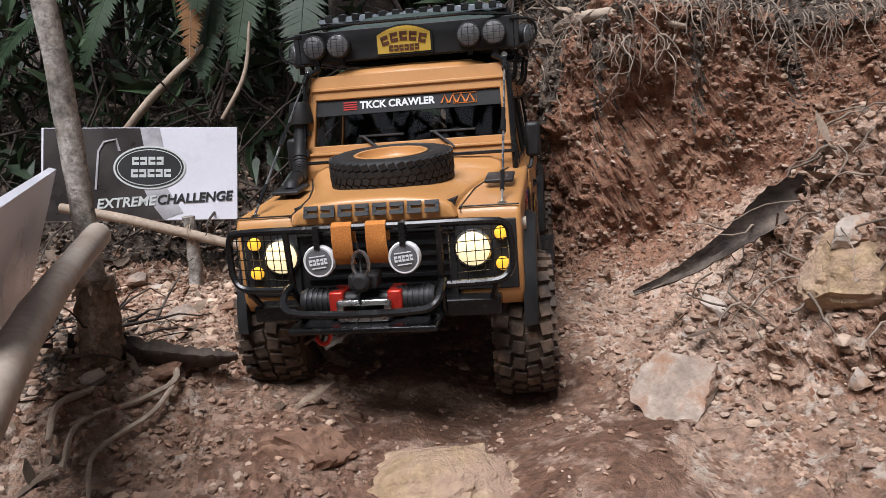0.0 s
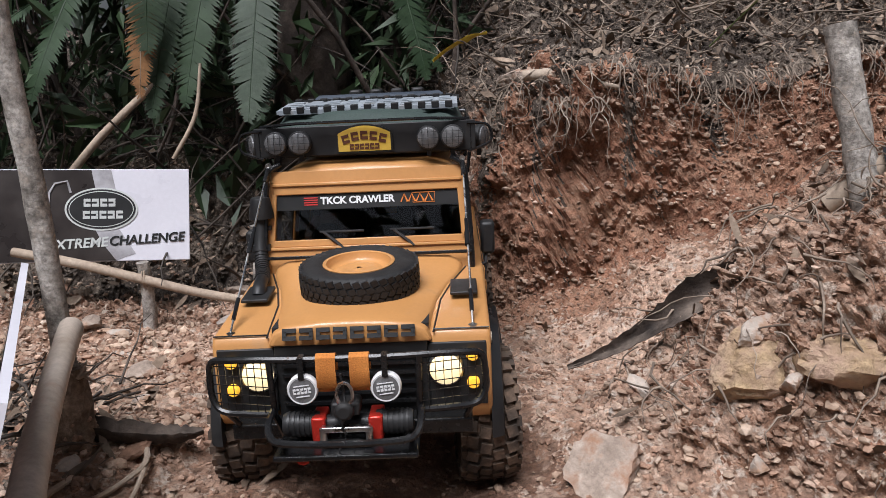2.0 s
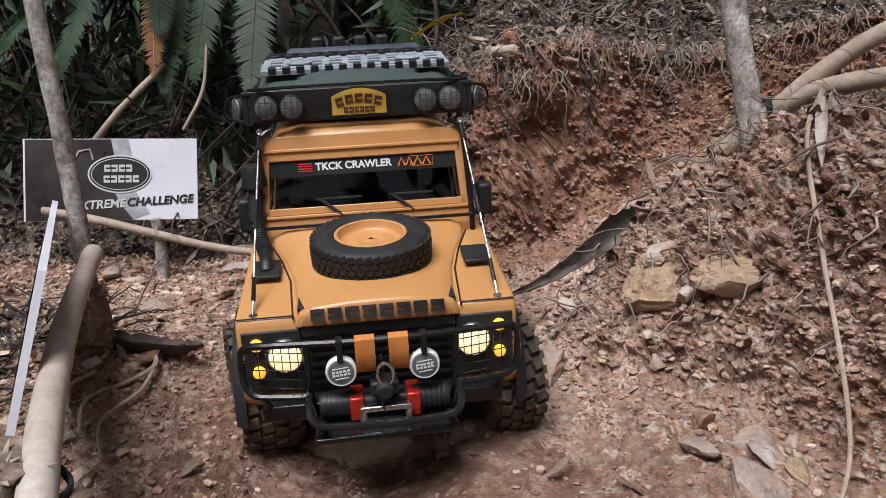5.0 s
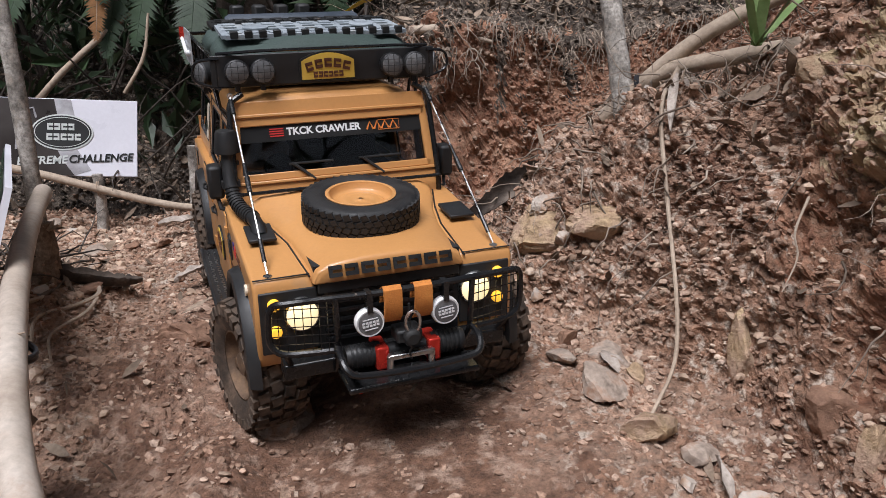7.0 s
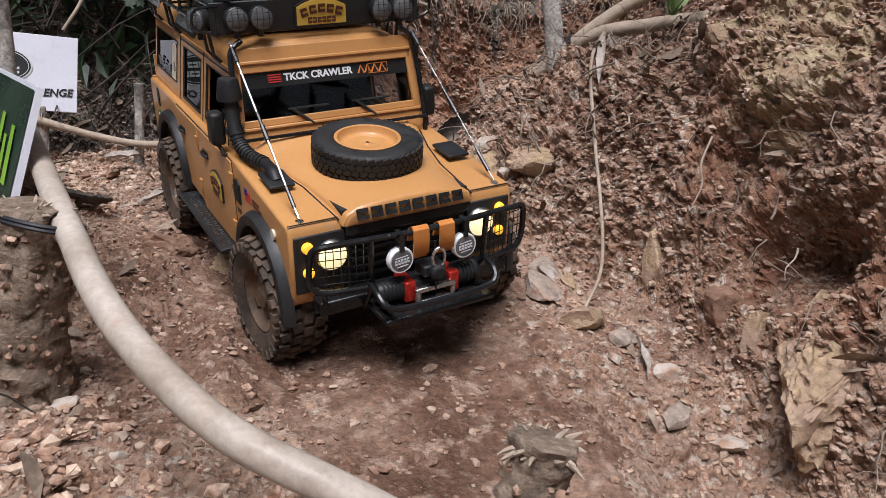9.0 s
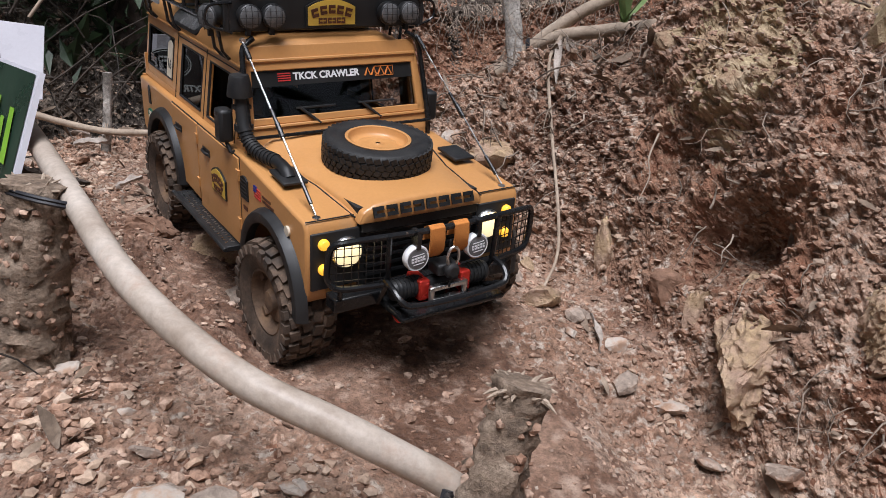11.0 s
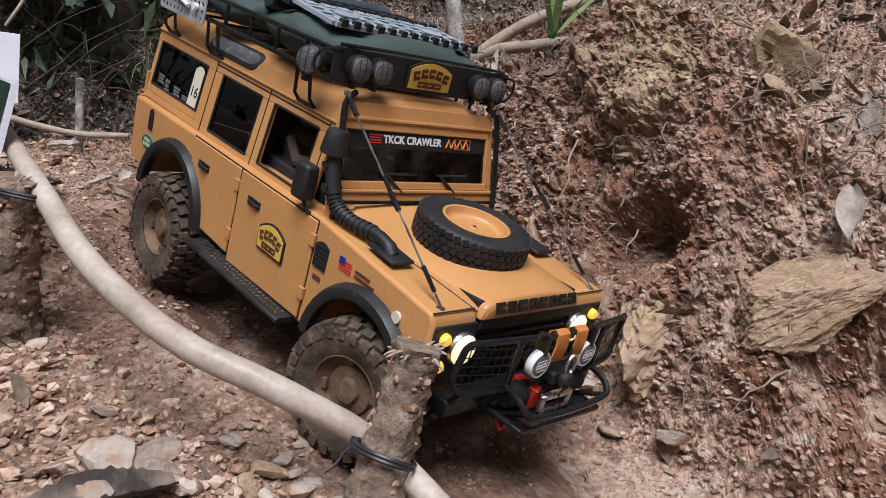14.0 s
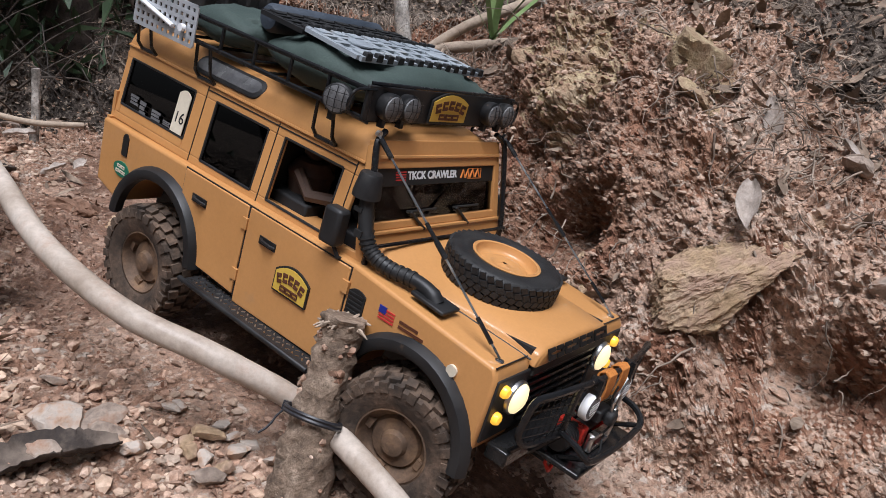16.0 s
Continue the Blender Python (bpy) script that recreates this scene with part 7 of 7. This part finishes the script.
tagged(part("grass_tuft", bm, GRASS), "long arching green grass blades on the bank", "grass")


# ---- signs ----
def build_sign():
    m = Matrix.Translation((-0.392, 1.014, 0.232)) @ pose(0, 0, 0, 0, 0, 6) @ pose(0, 0, 0, 75)
    sign = thing("event_sign", "glossy white and black printed event sign leaning on the bank", "sign", m)
    w, h = 0.246, 0.122
    bm = bmesh.new()
    box(bm, (-w / 2, -h / 2, -0.003), (w / 2, h / 2, 0))
    part("board", bm, BOARDWHITE, sign, bevel=0.0008)
    bm = bmesh.new()
    a = [(-w / 2 + 0.003, -h / 2 + 0.001), (w * 0.12, -h / 2 + 0.001), (w * 0.05, -h * 0.3), (-w * 0.02, 0), (w * 0.02, h * 0.28), (w * 0.0, h / 2 - 0.001), (-w / 2 + 0.003, h / 2 - 0.001)]
    f = [bm.verts.new((x, y, 0.0005)) for x, y in a]
    bm.faces.new(f)
    part("dark_picture", bm, BOARDDARK, sign, "black-brown smoky picture", smooth=False)
    bm = bmesh.new()
    a = [(w * 0.0, h / 2 - 0.001), (w * 0.02, h * 0.28), (-w * 0.02, 0), (w * 0.05, -h * 0.3), (w * 0.12, -h / 2 + 0.001), (w * 0.22, -h * 0.42), (w * 0.12, -h * 0.1), (w * 0.13, h * 0.2), (w * 0.10, h / 2 - 0.001)]
    f = [bm.verts.new((x, y, 0.0004)) for x, y in a]
    bm.faces.new(f)
    part("smoke_picture", bm, BOARDGREY, sign, "grey smoke picture", smooth=False)
    bm = bmesh.new()
    sweep(bm, [(x, y, 0.0006) for x, y in ((-0.055, -0.02), (-0.052, 0.03), (-0.045, 0.042), (-0.03, 0.045), (-0.026, 0.03))], 0.0018, 4)
    part("track_picture", bm, BOARDGREY, sign, smooth=False)
    for k, (rx, ry, mat, z) in enumerate(((0.0455, 0.0285, SILVERINK, 0.0010), (0.0430, 0.0262, INK, 0.0014), (0.0405, 0.0238, SILVERINK, 0.0016), (0.0395, 0.0228, INK, 0.0018))):
        bm = bmesh.new()
        lathe(bm, [(1, 0), (1, z)], 40, pose(0.012, 0.008, 0.0002) @ Matrix.Diagonal((rx, ry, 1, 1)))
        if k == 0:
            em = part("oval_emblem", bm, mat, sign, "dark green oval emblem with a silver rim", smooth=False)
        else:
            part("emblem_ring", bm, mat, em, smooth=False)
    bm = bmesh.new()
    bar_letters(bm, 4, 0.0085, 0.0105, 0.0018, pose(0.010, 0.0165, 0.0021), 0.0003)
    bar_letters(bm, 5, 0.0085, 0.0105, 0.0018, pose(0.014, 0.0005, 0.0021), 0.0003)
    part("emblem_print", bm, SILVERINK, em, "two rows of plain silver bars", smooth=False)
    lettering("sign_lettering", "EXTREME", 0.0175, SILVERINK, sign, pose(-0.018, -0.0375, 0.0010, 0, 0, 3), 0.0003, bold=0.0004, shear=0.2)
    lettering("sign_lettering", "CHALLENGE", 0.0170, INK, sign, pose(0.068, -0.0325, 0.0010, 0, 0, 3), 0.0003, bold=0.0004, shear=0.2)


build_sign()


def build_side_board():
    a, b, dn = Vector((-0.175, 0.298, 0.285)), Vector((-0.283, 0.574, 0.278)), Vector((-0.017, -0.032, -0.102))
    u = (b - a)
    n = u.cross(dn).normalized()
    board = thing("side_sign", "tilted sign board, blank white back and green printed face", "sign")
    bm = bmesh.new()
    loft(bm, [[a, b, b + dn, a + dn], [p + n * 0.005 for p in (a, b, b + dn, a + dn)]])
    part("board", bm, BOARDWHITE, board, smooth=False)
    face = n if n.x < 0 else -n
    off = face * (0.0058 if n.x < 0 else 0.0008)
    ins = [a + u * 0.02 + dn * 0.03, a + u * 0.98 + dn * 0.03, a + u * 0.98 + dn * 0.97, a + u * 0.02 + dn * 0.97]
    bm = bmesh.new()
    bm.faces.new([bm.verts.new(p + off) for p in ins])
    part("printed_face", bm, BOARDGREEN, board, "dark green printed face", smooth=False)
    bm = bmesh.new()
    for k, (s0, s1, t0, t1) in enumerate(((0.10, 0.16, 0.35, 0.80), (0.19, 0.24, 0.45, 0.80), (0.28, 0.34, 0.30, 0.75))):
        q = [a + u * s0 + dn * t1, a + u * s1 + dn * t1, a + u * (s1 + 0.02) + dn * t0, a + u * (s0 + 0.03) + dn * t0]
        bm.faces.new([bm.verts.new(p + off * 1.3) for p in q])
    part("lime_print", bm, LIME, board, "lime green plain bars", smooth=False)


build_side_board()


# ---- ferns and undergrowth ----
def frond(base, way, length, width, droop, mat, seed, label):
    r = random.Random(seed)
    bm = bmesh.new()
    p, d = Vector(base), Vector(way).normalized()
    line = []
    steps = 26
    for i in range(steps + 1):
        line.append(p.copy())
        d = (d + Vector((0, 0, -droop / steps))).normalized()
        p += d * length / steps
    th = thing("fern_frond", label, "fern", group="fern fronds")
    sweep(bm, line, [0.0016 - 0.0012 * i / steps for i in range(steps + 1)], 5)
    part("stalk", bm, TANPOLE if mat is FERNBROWN else FERNGREEN, th)
    bm = bmesh.new()
    for i in range(3, steps * 2):
        u = i / (steps * 2)
        q = line[min(int(u * steps), steps - 1)].lerp(line[min(int(u * steps) + 1, steps)], u * steps % 1)
        dd = (line[min(int(u * steps) + 1, steps)] - line[int(u * steps) - 1 if int(u * steps) else 0]).normalized()
        side = dd.cross(Vector((0, -0.25, 1))).normalized()
        wl = width * math.sin(math.pi * (0.12 + 0.86 * u)) ** 0.7 * r.uniform(0.85, 1.1)
        for sg in (-1, 1):
            tip = q + (side * sg + dd * 0.38).normalized() * wl + Vector((0, 0, -0.18 * wl + r.uniform(-0.004, 0.004)))
            h = length / steps * 0.30
            mid = q.lerp(tip, 0.55) + Vector((0, 0, 0.03 * wl))
            v = [bm.verts.new(c) for c in (q - dd * h * 0.8, mid - dd * h, tip, mid + dd * h, q + dd * h * 0.8)]
            bm.faces.new((v[0], v[1], v[3], v[4]))
            bm.faces.new((v[1], v[2], v[3]))
    part("leaflet", bm, mat, th)["kind"] = "stuff"
    return th


for i, (b, w, ln, wd, dr, mat, what) in enumerate((
        ((-0.185, 1.17, 0.60), (-0.05, -0.22, -0.7), 0.26, 0.040, 0.35, FERNGREY, "drooping dusty green fern frond"), ((-0.25, 1.16, 0.60), (-0.12, -0.2, -0.6), 0.24, 0.036, 0.5, FERNGREEN, "hanging dark green fern frond"),
        ((-0.30, 1.17, 0.58), (-0.1, -0.2, -0.5), 0.24, 0.034, 0.6, FERNGREEN, "hanging dark green fern frond"), ((-0.335, 1.12, 0.58), (-0.05, -0.12, -0.9), 0.20, 0.026, 0.2, FERNBROWN, "withered orange-brown fern frond"),
        ((-0.33, 1.11, 0.60), (0.0, -0.1, -0.8), 0.16, 0.034, 0.3, FERNGREEN, "hanging green fern frond"), ((0.00, 1.14, 0.60), (0.22, -0.18, -0.7), 0.20, 0.030, 0.2, FERNGREEN, "bright green fern frond over the bank"),
        ((-0.02, 1.15, 0.62), (0.35, -0.15, -0.7), 0.22, 0.026, 0.1, FERNGREEN, "green fern frond over the bank"), ((-0.42, 1.2, 0.60), (-0.2, -0.2, -0.4), 0.26, 0.034, 0.6, FERNGREEN, "hanging dark fern frond"),
        ((-0.22, 1.2, 0.50), (0.1, -0.25, -0.2), 0.18, 0.032, 1.0, FERNGREEN, "hanging dark fern frond"), ((-0.50, 1.2, 0.52), (-0.3, -0.2, -0.2), 0.24, 0.034, 0.8, FERNGREEN, "hanging dark fern frond"))):
    frond(b, w, ln, wd, dr, mat, i + 3, what)

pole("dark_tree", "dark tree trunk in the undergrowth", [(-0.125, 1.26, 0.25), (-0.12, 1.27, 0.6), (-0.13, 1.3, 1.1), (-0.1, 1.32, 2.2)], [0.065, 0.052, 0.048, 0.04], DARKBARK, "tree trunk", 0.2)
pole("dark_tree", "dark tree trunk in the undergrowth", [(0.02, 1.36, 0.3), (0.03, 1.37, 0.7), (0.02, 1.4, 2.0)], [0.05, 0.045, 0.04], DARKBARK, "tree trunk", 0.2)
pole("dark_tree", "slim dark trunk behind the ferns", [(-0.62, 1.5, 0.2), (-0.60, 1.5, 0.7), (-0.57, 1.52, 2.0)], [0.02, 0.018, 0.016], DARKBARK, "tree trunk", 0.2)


def leaf_mass(name, label, count, seed, spot, lo, hi, mat=BUSH):
    r = np.random.RandomState(seed)
    verts, faces = [], []
    for _ in range(count):
        p = Vector(spot(r))
        ln = r.uniform(lo, hi)
        m = Matrix.Translation(p) @ Euler((r.uniform(-1.3, 1.3), r.uniform(-1.3, 1.3), r.uniform(0, 6.28))).to_matrix().to_4x4()
        n = len(verts)
        w = ln * r.uniform(0.18, 0.4)
        for q in ((-0.5 * ln, 0, 0), (-0.1 * ln, -w / 2, 0.06 * ln), (0.5 * ln, 0, -0.12 * ln), (-0.1 * ln, w / 2, 0.06 * ln)):
            verts.append(tuple(m @ Vector(q)))
        faces += [(n, n + 1, n + 2), (n, n + 2, n + 3)]
    return from_lists(name, verts, faces, mat, label, "undergrowth")


def near_spot(r):
    x = r.uniform(-1.25, 0.15)
    if x < -0.36 and r.rand() < 0.5:
        x += 0.5
    y = 1.15 + abs(r.normal(0, 0.35))
    return x, y, float(form(x, y)) + 0.02 + 0.75 * r.rand() ** 1.2


def far_spot(r):
    x = r.uniform(-3.5, 2.5)
    y = r.uniform(1.9, 4.0)
    return x, y, 0.3 + 2.4 * r.rand()


def top_spot(r):
    x = r.uniform(0.15, 2.2)
    y = r.uniform(1.5, 2.3)
    return x, y, float(form(x, y)) + 0.5 * r.rand() ** 1.5


# unseen leaves behind and beside the camera, added to cut the sky light
def round_spot(r):
    a = r.uniform(-math.pi, 0.0) if r.rand() < 0.8 else r.uniform(0, 0.5) * (1 if r.rand() < 0.5 else -1) + (0 if r.rand() < 0.5 else math.pi)
    d = r.uniform(2.2, 3.6)
    return d * math.cos(a), 0.3 + d * math.sin(a), r.uniform(0.0, 2.6)


leaf_mass("undergrowth", "dark tangled leaves behind the cut", 6500, 31, near_spot, 0.025, 0.085)
leaf_mass("far_undergrowth", "dark forest leaves with bright gaps", 900, 32, far_spot, 0.10, 0.30)
leaf_mass("bank_undergrowth", "low dark plants on the bank top", 900, 33, top_spot, 0.03, 0.10)
leaf_mass("forest_edge", "unseen ring of leaves added to dim sky light and reflections", 2600, 34, round_spot, 0.15, 0.40)
stems = random.Random(8)
tubes("stems", "thin dark stems and lianas in the undergrowth", [(wander((stems.uniform(-1.2, 0.1), stems.uniform(1.15, 1.7), 0.3), (stems.gauss(0, 0.4), stems.gauss(0, 0.2), 1), stems.uniform(0.3, 0.9), 8, -0.02, 0.12, stems), stems.uniform(0.0015, 0.006), 0.001) for _ in range(150)], DARKBARK, 5, "undergrowth")


def motions():
    """The truck creeps down the cut; its wheels roll, steer and rise as it goes."""
    walk(TRUCK, [(t, pose(x, y, z, rx, ry, rz)) for t, x, y, z, rx, ry, rz in DRIVE])
    ts = [r[0] for r in DRIVE]
    xs, ys = [r[1] for r in DRIVE], [r[2] for r in DRIVE]
    steer_t, steer_v = [0, 3, 5.5, 7, 9, 12.5, 13.5, 14, 16], [4, 6, 16, 12, 4, 2, 8, 14, 12]
    hub_t = [0, 3, 5.5, 9, 12.5, 13.5, 14, 16]
    hub_z = {1: [-0.081, -0.080, -0.073, -0.076, -0.077, -0.076, -0.075, -0.074], -1: [-0.086, -0.083, -0.084, -0.080, -0.078, -0.076, -0.072, -0.072]}
    gone = np.concatenate([[0], np.cumsum(np.hypot(np.diff(xs), np.diff(ys)))])
    fine = [i / 4 for i in range(65)]
    for key, wheel in WHEELS.items():
        x, y = HUBS[key]
        rows = []
        for t in fine:
            spin = -math.degrees(np.interp(t, ts, gone) / TYRE_R)
            z = float(np.interp(t, hub_t, hub_z[1 if x > 0 else -1])) if y > -0.2 else -0.064
            at = [float(np.interp(t, ts, [r[i] for r in DRIVE])) for i in range(1, 7)]
            foot = pose(*at) @ OFF @ Vector((x, y, z))
            gap = foot.z - TYRE_R - max(float(form(foot.x + d, foot.y)) for d in (-0.015, 0, 0.015))
            z += -min(gap, 0.016) if gap > 0 else min(max(-gap - 0.004, 0), 0.012)
            rows.append((t, OFF @ pose(x, y, z, spin + 40 * x, 0, float(np.interp(t, steer_t, steer_v)) if y > -0.2 else 0)))
        walk(wheel, rows)


motions()
